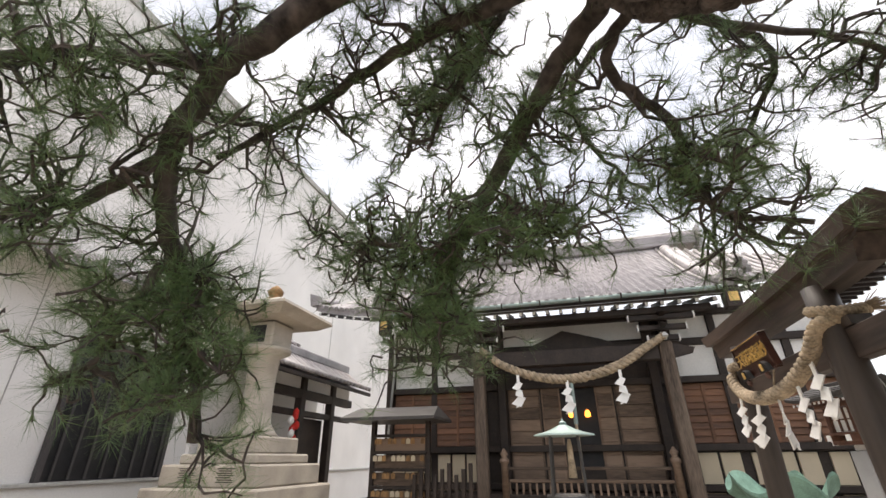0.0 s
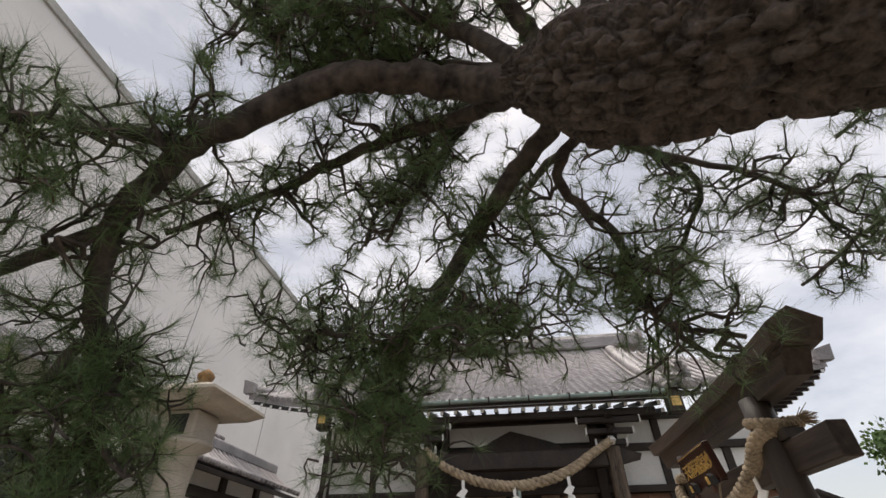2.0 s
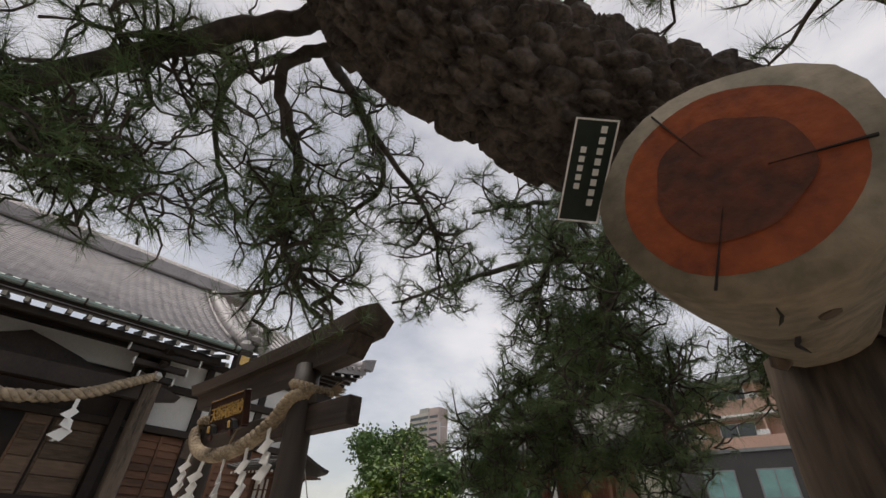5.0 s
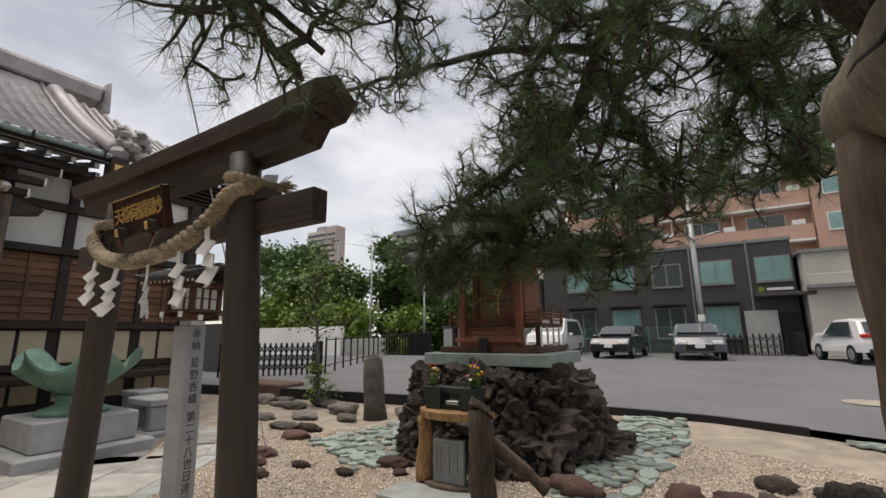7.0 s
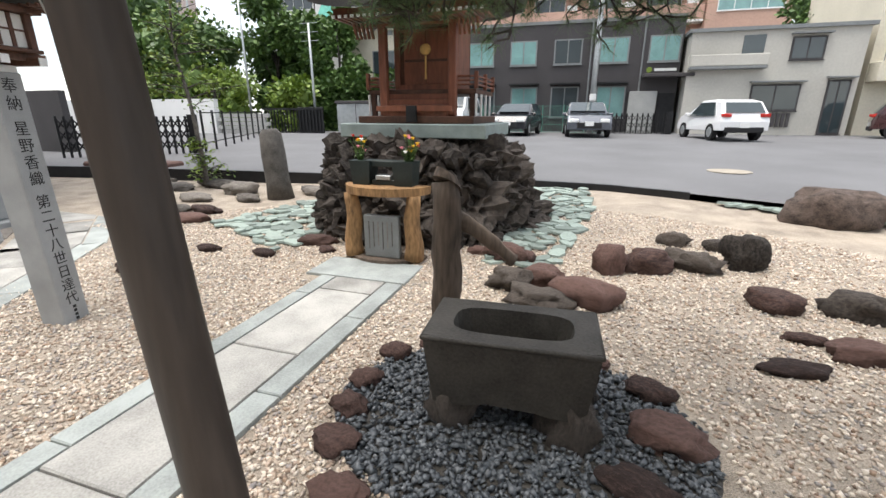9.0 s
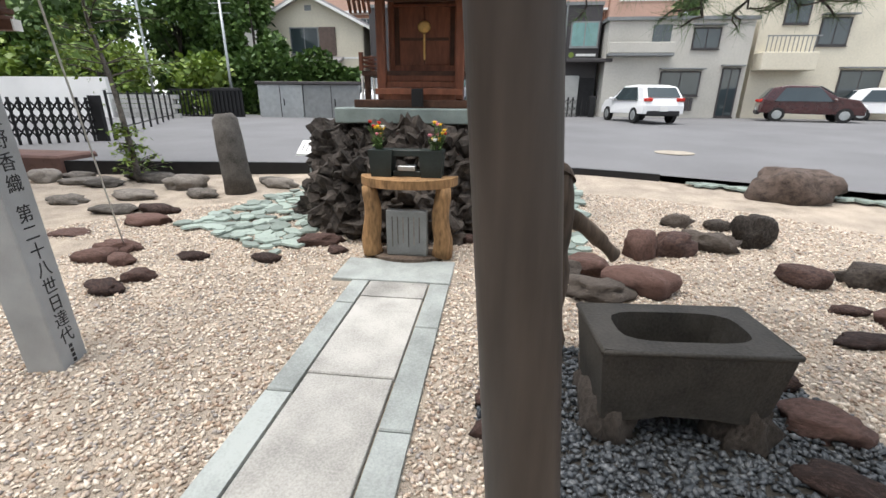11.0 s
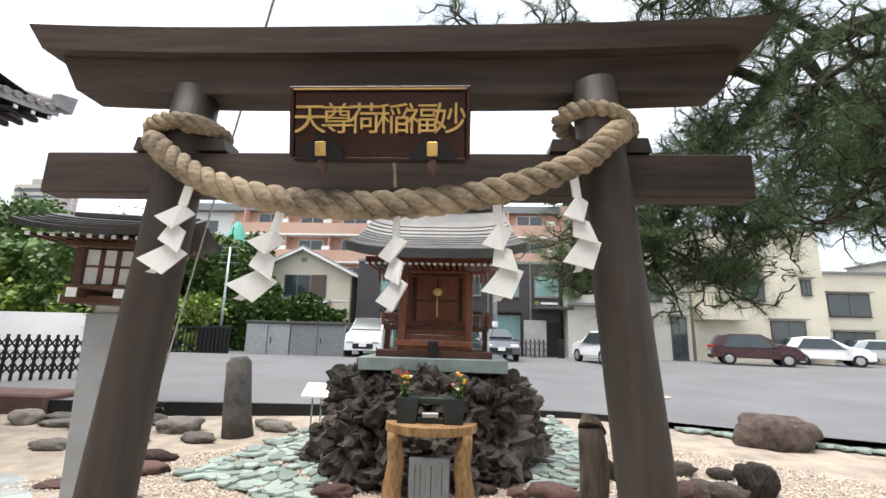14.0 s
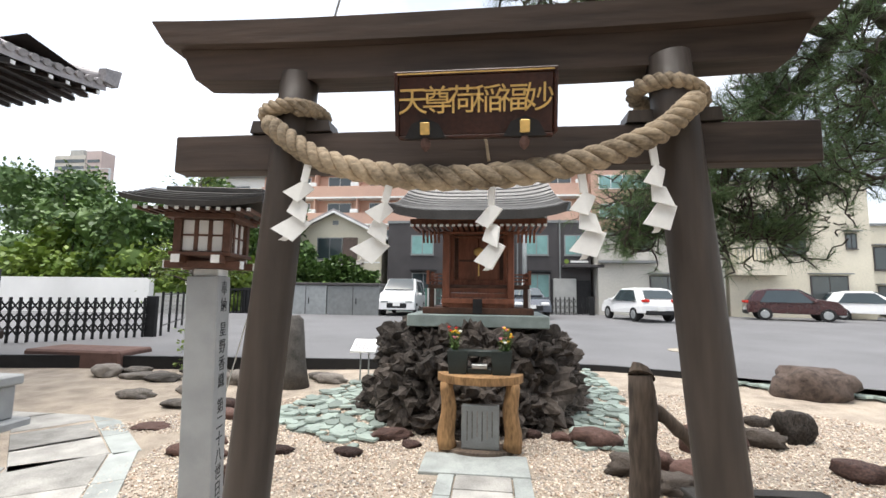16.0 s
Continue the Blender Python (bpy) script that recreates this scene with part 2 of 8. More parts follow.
# ---- building kit ----
class G:
    """Gathers vertices and faces of one mesh."""

    def __init__(self):
        self.v, self.f = [], []

    def add(self, vs, fs):
        o = len(self.v)
        self.v += [tuple(p) for p in vs]
        self.f += [tuple(i + o for i in q) for q in fs]
        return self

    def box(self, x0, x1, y0, y1, z0, z1):
        return self.add([(x0, y0, z0), (x1, y0, z0), (x1, y1, z0), (x0, y1, z0), (x0, y0, z1), (x1, y0, z1), (x1, y1, z1), (x0, y1, z1)],
                        [(0, 3, 2, 1), (4, 5, 6, 7), (0, 1, 5, 4), (1, 2, 6, 5), (2, 3, 7, 6), (3, 0, 4, 7)])

    def hull(self, pts):
        bm = bmesh.new()
        vs = [bm.verts.new(p) for p in pts]
        r = bmesh.ops.convex_hull(bm, input=vs)
        bmesh.ops.delete(bm, geom=list({e for e in r["geom_interior"] if isinstance(e, bmesh.types.BMVert)}), context="VERTS")
        bmesh.ops.dissolve_limit(bm, angle_limit=0.01, verts=bm.verts, edges=bm.edges)
        bm.verts.ensure_lookup_table()
        bm.verts.index_update()
        self.add([v.co[:] for v in bm.verts], [[v.index for v in f.verts] for f in bm.faces])
        bm.free()
        return self

    def cbox(self, x0, x1, y0, y1, z0, z1, c=0.008):
        """A box with chamfered edges."""
        pts = []
        for sx, x in ((1, x0), (-1, x1)):
            for sy, y in ((1, y0), (-1, y1)):
                for sz, z in ((1, z0), (-1, z1)):
                    pts += [(x, y + sy * c, z + sz * c), (x + sx * c, y, z + sz * c), (x + sx * c, y + sy * c, z)]
        return self.hull(pts)

    def tube(self, pts, radii, n=10, cap=True, rough=0.0):
        pts = [Vector(p) for p in pts]
        if not isinstance(radii, (list, tuple)):
            radii = [radii] * len(pts)
        t0 = (pts[1] - pts[0]).normalized()
        u = t0.orthogonal().normalized()
        vs, fs = [], []
        for i, p in enumerate(pts):
            t = (pts[min(i + 1, len(pts) - 1)] - pts[max(i - 1, 0)]).normalized()
            u = (u - t * u.dot(t)).normalized()
            w = t.cross(u)
            for k in range(n):
                a = 2 * math.pi * k / n
                r = radii[i]
                if rough:
                    r *= 1 + rough * noise.noise((p + u * math.cos(a) * 0.2 + w * math.sin(a) * 0.2) * 7)
                vs.append(p + (u * math.cos(a) + w * math.sin(a)) * r)
        for i in range(len(pts) - 1):
            for k in range(n):
                fs.append((i * n + k, i * n + (k + 1) % n, (i + 1) * n + (k + 1) % n, (i + 1) * n + k))
        if cap:
            fs.append(tuple(range(n))[::-1])
            fs.append(tuple((len(pts) - 1) * n + k for k in range(n)))
        return self.add(vs, fs)

    def lathe(self, prof, n=20, at=(0, 0, 0)):
        vs, fs = [], []
        for r, z in prof:
            for k in range(n):
                a = 2 * math.pi * (k + 0.5) / n
                vs.append((at[0] + r * math.cos(a), at[1] + r * math.sin(a), at[2] + z))
        for i in range(len(prof) - 1):
            for k in range(n):
                fs.append((i * n + k, i * n + (k + 1) % n, (i + 1) * n + (k + 1) % n, (i + 1) * n + k))
        fs.append(tuple(range(n))[::-1])
        fs.append(tuple((len(prof) - 1) * n + k for k in range(n)))
        return self.add(vs, fs)

    def prism(self, poly, axis, a, b):
        """A polygon of the two other axes, drawn out along axis from a to b."""
        k = "xyz".index(axis)

        def p3(p, h):
            q = list(p)
            q.insert(k, h)
            return q
        n = len(poly)
        return self.add([p3(p, a) for p in poly] + [p3(p, b) for p in poly],
                        [tuple(range(n))[::-1], tuple(range(n, 2 * n))] + [(i, (i + 1) % n, (i + 1) % n + n, i + n) for i in range(n)])

    def grid(self, fn, nu, nv, thick=None):
        vs = [fn(i / nu, j / nv) for i in range(nu + 1) for j in range(nv + 1)]
        fs = [(i * (nv + 1) + j, (i + 1) * (nv + 1) + j, (i + 1) * (nv + 1) + j + 1, i * (nv + 1) + j + 1) for i in range(nu) for j in range(nv)]
        return self.add(vs, fs)

    def mesh(self, name, material, smooth=False):
        me = bpy.data.meshes.new(name)
        me.from_pydata(self.v, [], self.f)
        me.materials.append(material)
        bm = bmesh.new()
        bm.from_mesh(me)
        if len(bm.faces) < 60000:
            bmesh.ops.recalc_face_normals(bm, faces=bm.faces)
        bm.to_mesh(me)
        bm.free()
        if smooth:
            me.polygons.foreach_set("use_smooth", [True] * len(me.polygons))
        return me


def part(name, g, material, parent, label="", smooth=False):
    me = g if isinstance(g, bpy.types.Mesh) else g.mesh(name, material, smooth)
    ob = new(name, me)
    if parent is not None:
        ob.parent = parent
        ob.matrix_parent_inverse = Matrix.Translation(-parent.location) if parent.parent is None else Matrix.Identity(4)
    if label:
        tagged(ob, label)
    return ob


def thing(name, at, label, category, group="", kind=""):
    ob = new(name)
    ob.empty_display_size = 0.1
    ob.location = at
    return tagged(ob, label, category, group, kind)


def struct(name, g, material, label="", category="", smooth=False):
    ob = part(name, g, material, None, "", smooth)
    return tagged(ob, label, category, "", "structure")


def solid(name, g, material, label, category, group="", smooth=False):
    ob = part(name, g, material, None, "", smooth)
    return tagged(ob, label, category, group)


def reshape(th, fn, at=None):
    """Bring a thing to its true proportions: every corner goes through fn."""
    bpy.context.view_layer.update()
    obs = [o for o in [th] + list(th.children_recursive) if o.type == "MESH"]
    spots = [[o.matrix_world @ v.co for v in o.data.vertices] for o in obs]
    if at is not None:
        for ch in th.children:
            if ch.matrix_parent_inverse != Matrix.Identity(4):
                ch.matrix_parent_inverse = Matrix.Translation(-Vector(at))
        th.location = at
        bpy.context.view_layer.update()
    for o, ps in zip(obs, spots):
        inv = o.matrix_world.inverted()
        for v, q in zip(o.data.vertices, ps):
            v.co = inv @ Vector(fn(*q))
    return th


def glyph_mesh(name, text, size, material, depth=0.004):
    cu = bpy.data.curves.new(name, "FONT")
    cu.body = text
    cu.size = size
    cu.extrude = depth
    cu.align_x, cu.align_y = "CENTER", "CENTER"
    tmp = bpy.data.objects.new(name, cu)
    scene.collection.objects.link(tmp)
    bpy.context.view_layer.update()
    me = bpy.data.meshes.new_from_object(tmp.evaluated_get(bpy.context.evaluated_depsgraph_get()))
    bpy.data.objects.remove(tmp)
    me.materials.clear()
    me.materials.append(material)
    return me


def sag(a, b, depth, n):
    a, b = Vector(a), Vector(b)
    return [a.lerp(b, i / n) - Vector((0, 0, depth * (1 - (2 * i / n - 1) ** 2))) for i in range(n + 1)]


def smooth_line(pts, n):
    """A smooth line through the points."""
    p = [Vector(q) for q in pts]
    p = [p[0] * 2 - p[1]] + p + [p[-1] * 2 - p[-2]]
    out = []
    for i in range(1, len(p) - 2):
        for k in range(n):
            t = k / n
            a, b, c, d = p[i - 1], p[i], p[i + 1], p[i + 2]
            out.append(0.5 * (2 * b + (c - a) * t + (2 * a - 5 * b + 4 * c - d) * t * t + (3 * b - a - 3 * c + d) * t ** 3))
    return out + [p[-2]]


def rope(at, line, radius, turns, label, group=""):
    th = thing("straw_rope", at, label, "rope", group)
    n = len(line)
    for s in range(3):
        pts = []
        for i, c in enumerate(line):
            t = (line[min(i + 1, n - 1)] - line[max(i - 1, 0)]).normalized()
            u = t.cross(Vector((0, 1, 0.2))).normalized()
            w = t.cross(u)
            k = i / (n - 1)
            fat = radius * (0.72 + 0.28 * math.sin(math.pi * k))
            a = 2 * math.pi * (turns * k + s / 3)
            pts.append(c + (u * math.cos(a) + w * math.sin(a)) * fat * 0.58)
        part("strand", G().tube(pts, [radius * (0.72 + 0.28 * math.sin(math.pi * i / (n - 1))) * 0.50 for i in range(n)], 9, rough=0.2), M_ROPE, th, smooth=True)
    return th


def shide(at, size, turn, group, tilt=0.0):
    """A folded zigzag paper streamer that hangs from a rope."""
    th = thing("paper_streamer", at, "white folded zigzag paper streamer hanging from the straw rope", "paper streamer", group)
    g = G()
    s = size
    t = 0.0035
    g.box(-0.05 * s, 0.05 * s, -t, t, -0.22 * s, 0.02 * s)
    part("stem", g, M_PAPER, th)
    x, z, y = 0.0, -0.2 * s, 0.0
    for k in range(3):
        w, h = 0.19 * s * (1 + 0.22 * k), 0.33 * s * (1 + 0.1 * k)
        sx = 1 if k % 2 else -1
        g = G()
        a = Vector((x, y, z))
        q = [a, a + Vector((w * 0.8, 0.02 * s, -h * 0.25)), a + Vector((w * 0.5 + sx * 0.1 * s, -0.03 * s, -h)), a + Vector((-w * 0.7 + sx * 0.1 * s, -0.04 * s, -h * 0.7))]
        bend = [p + Vector((0, 0.025 * s * math.sin(i * 2 + k), 0)) for i, p in enumerate(q)]
        g.add([p + Vector((0, -t, 0)) for p in bend] + [p + Vector((0, t, 0)) for p in bend], [(0, 1, 2, 3), (7, 6, 5, 4), (0, 4, 5, 1), (1, 5, 6, 2), (2, 6, 7, 3), (3, 7, 4, 0)])
        part("fold", g, M_PAPER, th)
        x += sx * 0.07 * s
        z -= h * 0.68
        y += 0.012 * s
    curl = G()
    pts = [Vector((x - 0.05 * s, y, z)) + Vector((0.05 * s * math.sin(a * 0.8), 0.02 * s, -0.1 * s * a / 3)) for a in range(5)]
    for i in range(4):
        a, b = pts[i], pts[i + 1]
        curl.add([a + Vector((-0.045 * s, -t, 0)), a + Vector((0.045 * s, -t, 0)), b + Vector((0.045 * s, -t, 0)), b + Vector((-0.045 * s, -t, 0)),
                  a + Vector((-0.045 * s, t, 0)), a + Vector((0.045 * s, t, 0)), b + Vector((0.045 * s, t, 0)), b + Vector((-0.045 * s, t, 0))],
                 [(0, 1, 2, 3), (7, 6, 5, 4), (0, 4, 5, 1), (1, 5, 6, 2), (2, 6, 7, 3), (3, 7, 4, 0)])
    part("curl", curl, M_PAPER, th)
    for ch in th.children:
        ch.matrix_parent_inverse = Matrix.Identity(4)
    th.matrix_basis = Matrix.Translation(at) @ Matrix.Rotation(turn, 4, "Z") @ Matrix.Rotation(tilt, 4, "Y")
    return th


def blob(seed, sub=2, rough=0.35, freq=1.6, squash=(1, 1, 1), chop=0.0):
    """A stone of about unit radius."""
    bm = bmesh.new()
    bmesh.ops.create_icosphere(bm, subdivisions=sub, radius=1)
    off = Vector((seed * 7.3, seed * 3.1, seed * 5.7))
    for v in bm.verts:
        d = v.co.normalized()
        r = 1 + rough * noise.noise(d * freq + off) + rough * 0.55 * (0.35 - abs(noise.noise(d * freq * 1.7 + off * 1.3))) + rough * 0.5 * noise.noise(d * freq * 2.7 + off) + rough * 0.25 * noise.noise(d * freq * 6 + off) + rough * 0.16 * noise.noise(d * freq * 13 + off)
        if chop:
            r = min(r, chop / max(0.2, abs(d.z)))
        v.co = Vector((d.x * squash[0], d.y * squash[1], d.z * squash[2])) * r
    me = bpy.data.meshes.new("stone")
    bm.to_mesh(me)
    bm.free()
    return me


def place_stone(name, me, material, at, size, turn, label, category, group, parent=None):
    m2 = me
    if not m2.materials:
        m2.materials.append(material)
    ob = new(name, m2)
    ob.matrix_basis = Matrix.LocRotScale(at, Euler((0, 0, turn)), size)
    if parent is not None:
        ob.parent = parent
        ob.matrix_parent_inverse = Matrix.Translation(-parent.location)
    else:
        tagged(ob, label, category, group)
    return ob


# ---- ground ----
def gz(x, y):
    """Height of the garden's gravel."""
    k = min(1, max(0, (y - 2.5) / 5.0))
    return 0.02 + k * (0.06 + 0.15 * min(1, max(0, (x + 5) / 8)))


def kerb_y(x):
    return float(np.interp(x, (-45, -16, -8.7, -4, 0.5, 2.3, 3.5, 4.5, 9, 60), (2.5, 5.2, 6.6, 7.15, 7.6, 7.45, 7.0, 6.5, 4.7, -12)))


LOT = 0.30
random.seed(4)


def lot_z(x, y):
    return 0.31 + 0.27 * min(1, max(0, (y - 7.5) / 12))


def strip(fn_lo, fn_hi, x0, x1, nx, ny, zf):
    g = G()

    def fn(u, v):
        x = x0 + (x1 - x0) * u
        y = fn_lo(x) + (fn_hi(x) - fn_lo(x)) * v
        return (x, y, zf(x, y))
    return g.grid(fn, nx, ny)


struct("ground", G().box(-900, 900, -900, 900, -0.5, -0.06), M_EARTH, "bare earth ground sheet reaching the horizon", "ground")
struct("garden_gravel", strip(lambda x: -9, kerb_y, -16, 9, 60, 50, gz), M_GRAVEL, "pale beige gravel bed of the shrine garden", "gravel", True)
struct("parking_lot", strip(kerb_y, lambda x: 60, -45, 60, 120, 40, lot_z), M_ASPHALT, "grey worn asphalt of the parking lot", "asphalt", True)

# black retaining board along the edge of the asphalt
g = G()
for i in range(60):
    xa, xb = -14 + 17.55 * i / 60, -14 + 17.55 * (i + 1) / 60
    ya, yb = kerb_y(xa), kerb_y(xb)
    za, zb = 0.325, 0.325
    g.add([(xa, ya - 0.05, -0.05), (xb, yb - 0.05, -0.05), (xb, yb - 0.05, zb), (xa, ya - 0.05, za), (xa, ya + 0.04, -0.05), (xb, yb + 0.04, -0.05), (xb, yb + 0.04, zb), (xa, ya + 0.04, za)],
          [(0, 1, 2, 3), (3, 2, 6, 7), (4, 7, 6, 5)])
struct("kerb_edging", g, M_BLACK, "black plastic edging board between gravel and asphalt", "edging")

g = G()
g.lathe([(0.0, 0), (0.42, 0), (0.42, 0.012), (0.38, 0.016), (0.0, 0.016)], 28, (4.85, 9.9, lot_z(5, 9.9)))
solid("manhole_cover", g, mat("manhole", (0.36, 0.32, 0.26), 0.8), "round tan manhole cover set into the asphalt", "manhole cover")


# ---- torii ----
def torii():
    th = thing("torii_gate", (0, 0, 0), "weathered dark brown wooden torii gate over the gravel path", "torii gate")
    for s in (-1, 1):
        n = 14
        line = [(s * (0.90 - 0.20 * i / n), -0.045 if s > 0 else -0.01, 0.05 + 2.49 * i / n) for i in range(n + 1)]
        part("post", G().tube(line, [0.088 - 0.014 * i / n for i in range(n + 1)], 24), M_TORII, th, smooth=True)
        part("base_ring", G().lathe([(0.135, 0.0), (0.15, 0.03), (0.15, 0.10), (0.135, 0.13), (0.10, 0.135)], 24, (s * 0.90, -0.045 if s > 0 else -0.01, 0.0)), M_CONC, th, "pale concrete ring", True)
        part("wedge", G().hull([(s * 0.55, -0.05, 2.302), (s * 0.88, -0.05, 2.302), (s * 0.55, 0.05, 2.302), (s * 0.88, 0.05, 2.302), (s * 0.56, -0.05, 2.345), (s * 0.87, -0.05, 2.35), (s * 0.56, 0.05, 2.345), (s * 0.87, 0.05, 2.35)]), M_TORII, th)

    def beam(zlo, zhi, half_lo, half_hi, yw, ridge, lift):
        g = G()
        n = 24
        vs, fs = [], []
        for i in range(n + 1):
            u = 2 * i / n - 1
            up = lift * abs(u) ** 3
            prof = [(-yw + 0.015, zlo, half_lo), (yw - 0.015, zlo, half_lo), (yw, zhi, half_hi), (0, zhi + ridge, half_hi), (-yw, zhi, half_hi)]
            vs += [(u * h, y, z + up) for y, z, h in prof]
        for i in range(n):
            for k in range(5):
                fs.append((i * 5 + k, i * 5 + (k + 1) % 5, (i + 1) * 5 + (k + 1) % 5, (i + 1) * 5 + k))
        fs += [(4, 3, 2, 1, 0), tuple(n * 5 + k for k in range(5))]
        return g.add(vs, fs)
    part("lower_lintel", beam(2.505, 2.625, 1.12, 1.18, 0.075, 0, 0.02), M_TORIIH, th)
    part("top_lintel", beam(2.627, 2.715, 1.22, 1.275, 0.13, 0.08, 0.025), M_TORIIH, th)
    part("tie_beam", G().cbox(-1.2, 1.2, -0.042, 0.042, 2.15, 2.298, 0.006), M_TORIIH, th)


def plaque():
    th = thing("name_plaque", (0, -0.19, 2.19), "dark lacquered name plaque with six gilt characters", "plaque")
    g = G().cbox(-0.262, 0.262, -0.018, 0.018, 0, 0.215, 0.004)
    board = part("board", g, M_PLAQUE, th)
    frame_parts = []
    for x0, x1, z0, z1 in ((-0.275, 0.275, 0.215, 0.23), (-0.275, -0.262, 0, 0.215), (0.262, 0.275, 0, 0.215), (-0.262, 0.262, -0.012, 0.0)):
        frame_parts.append(part("frame_bar", G().cbox(x0, x1, -0.026, 0.02, z0, z1, 0.003), M_PLAQUE, th))
    gilt = part("gilt_edge", G().box(-0.262, 0.262, -0.0285, -0.026, 0.217, 0.222), M_GOLD, th, "thin gold line")
    chars = []
    for i, c in enumerate("天尊荷稲福妙"):
        chars.append(part("character", glyph_mesh("character", c, 0.106, M_GOLD, 0.003), M_GOLD, th, "gilt carved character"))
        chars[-1].matrix_basis = pose(-0.212 + 0.085 * i, -0.022, 0.118, 90, 0, 0)
    fittings = []
    for s in (-1, 1):
        f = G()
        f.hull([(s * 0.165 + dx, dy, dz) for dx, dz in ((-0.07, -0.015), (0.07, -0.015), (-0.045, 0.035), (0.045, 0.035), (0, 0.055)) for dy in (-0.06, -0.028)])
        fittings.append(part("cloud_bracket", f, M_BLACK, th, "black cloud-shaped support"))
        k = part("gold_cap", G().cbox(s * 0.165 - 0.016, s * 0.165 + 0.016, -0.07, -0.061, -0.005, 0.04, 0.003), M_GOLD, th, "small gilt fitting")
        k2 = part("drop", G().lathe([(0.004, -0.05), (0.016, -0.035), (0.018, -0.02), (0.010, 0.0)], 10, (s * 0.165, -0.05, -0.012)), M_REDROCK, th)
        fittings += [k, k2]
    for ch in th.children:
        ch.matrix_parent_inverse = Matrix.Identity(4)
    th.matrix_basis = pose(0.012, -0.165, 2.225, 12, 0, 0) @ Matrix.Diagonal((1.0, 0.95, 0.93, 1))


torii()
plaque()
line = smooth_line([(-0.79, -0.02, 2.33), (-0.74, -0.125, 2.29), (-0.56, -0.14, 2.165), (-0.28, -0.14, 2.095), (0.05, -0.14, 2.085), (0.37, -0.14, 2.13), (0.62, -0.14, 2.225), (0.74, -0.125, 2.33), (0.80, -0.01, 2.37)], 16)
rope((0, -0.13, 2.2), line, 0.045, 13, "thick twisted straw rope slung across the torii gate")
for s, z in ((-1, 2.365), (1, 2.40)):
    ring = [Vector((s * 0.715 + 0.112 * math.cos(a), 0.112 * math.sin(a), z + 0.02 * math.sin(a * 0.5) - s * 0.02 * math.cos(a))) for a in np.linspace(-1.2, 6.6, 60)]
    rope((s * 0.715, 0, z), ring, 0.032, 9, "straw rope end coiled round the torii post")
    tuft = thing("straw_tassel", (s * 0.80, 0.06, z), "frayed straw ends sticking out of the rope coil", "straw tassel")
    g = G()
    for k in range(60):
        d = Vector((s * 0.6 + random.gauss(0, 0.28), 0.7 + random.gauss(0, 0.25), random.gauss(0.1, 0.25))).normalized()
        a = Vector((s * 0.79, 0.07, z))
        g.tube([a, a + d * random.uniform(0.06, 0.11)], [0.0035, 0.002], 3, False)
    part("straws", g, M_ROPE, tuft)
for i, (x, z, turn, tilt) in enumerate(((-0.59, 2.13, 0.2, 0.18), (-0.29, 2.05, 0.45, 0.22), (0.07, 2.04, -0.7, 0.02), (0.37, 2.08, 0.1, -0.12), (0.60, 2.17, 0.25, -0.14))):
    shide((x, -0.15, z), 0.26, turn, "streamers on the torii rope", tilt)
wire = G().tube([Vector((0.03, -0.06, 2.28)), Vector((0.05, -0.12, 2.22)), Vector((0.06, -0.145, 2.14))], 0.006, 6)
solid("suspension_cord", wire, M_ROPE, "thin cord tying the straw rope to the tie beam", "cord")


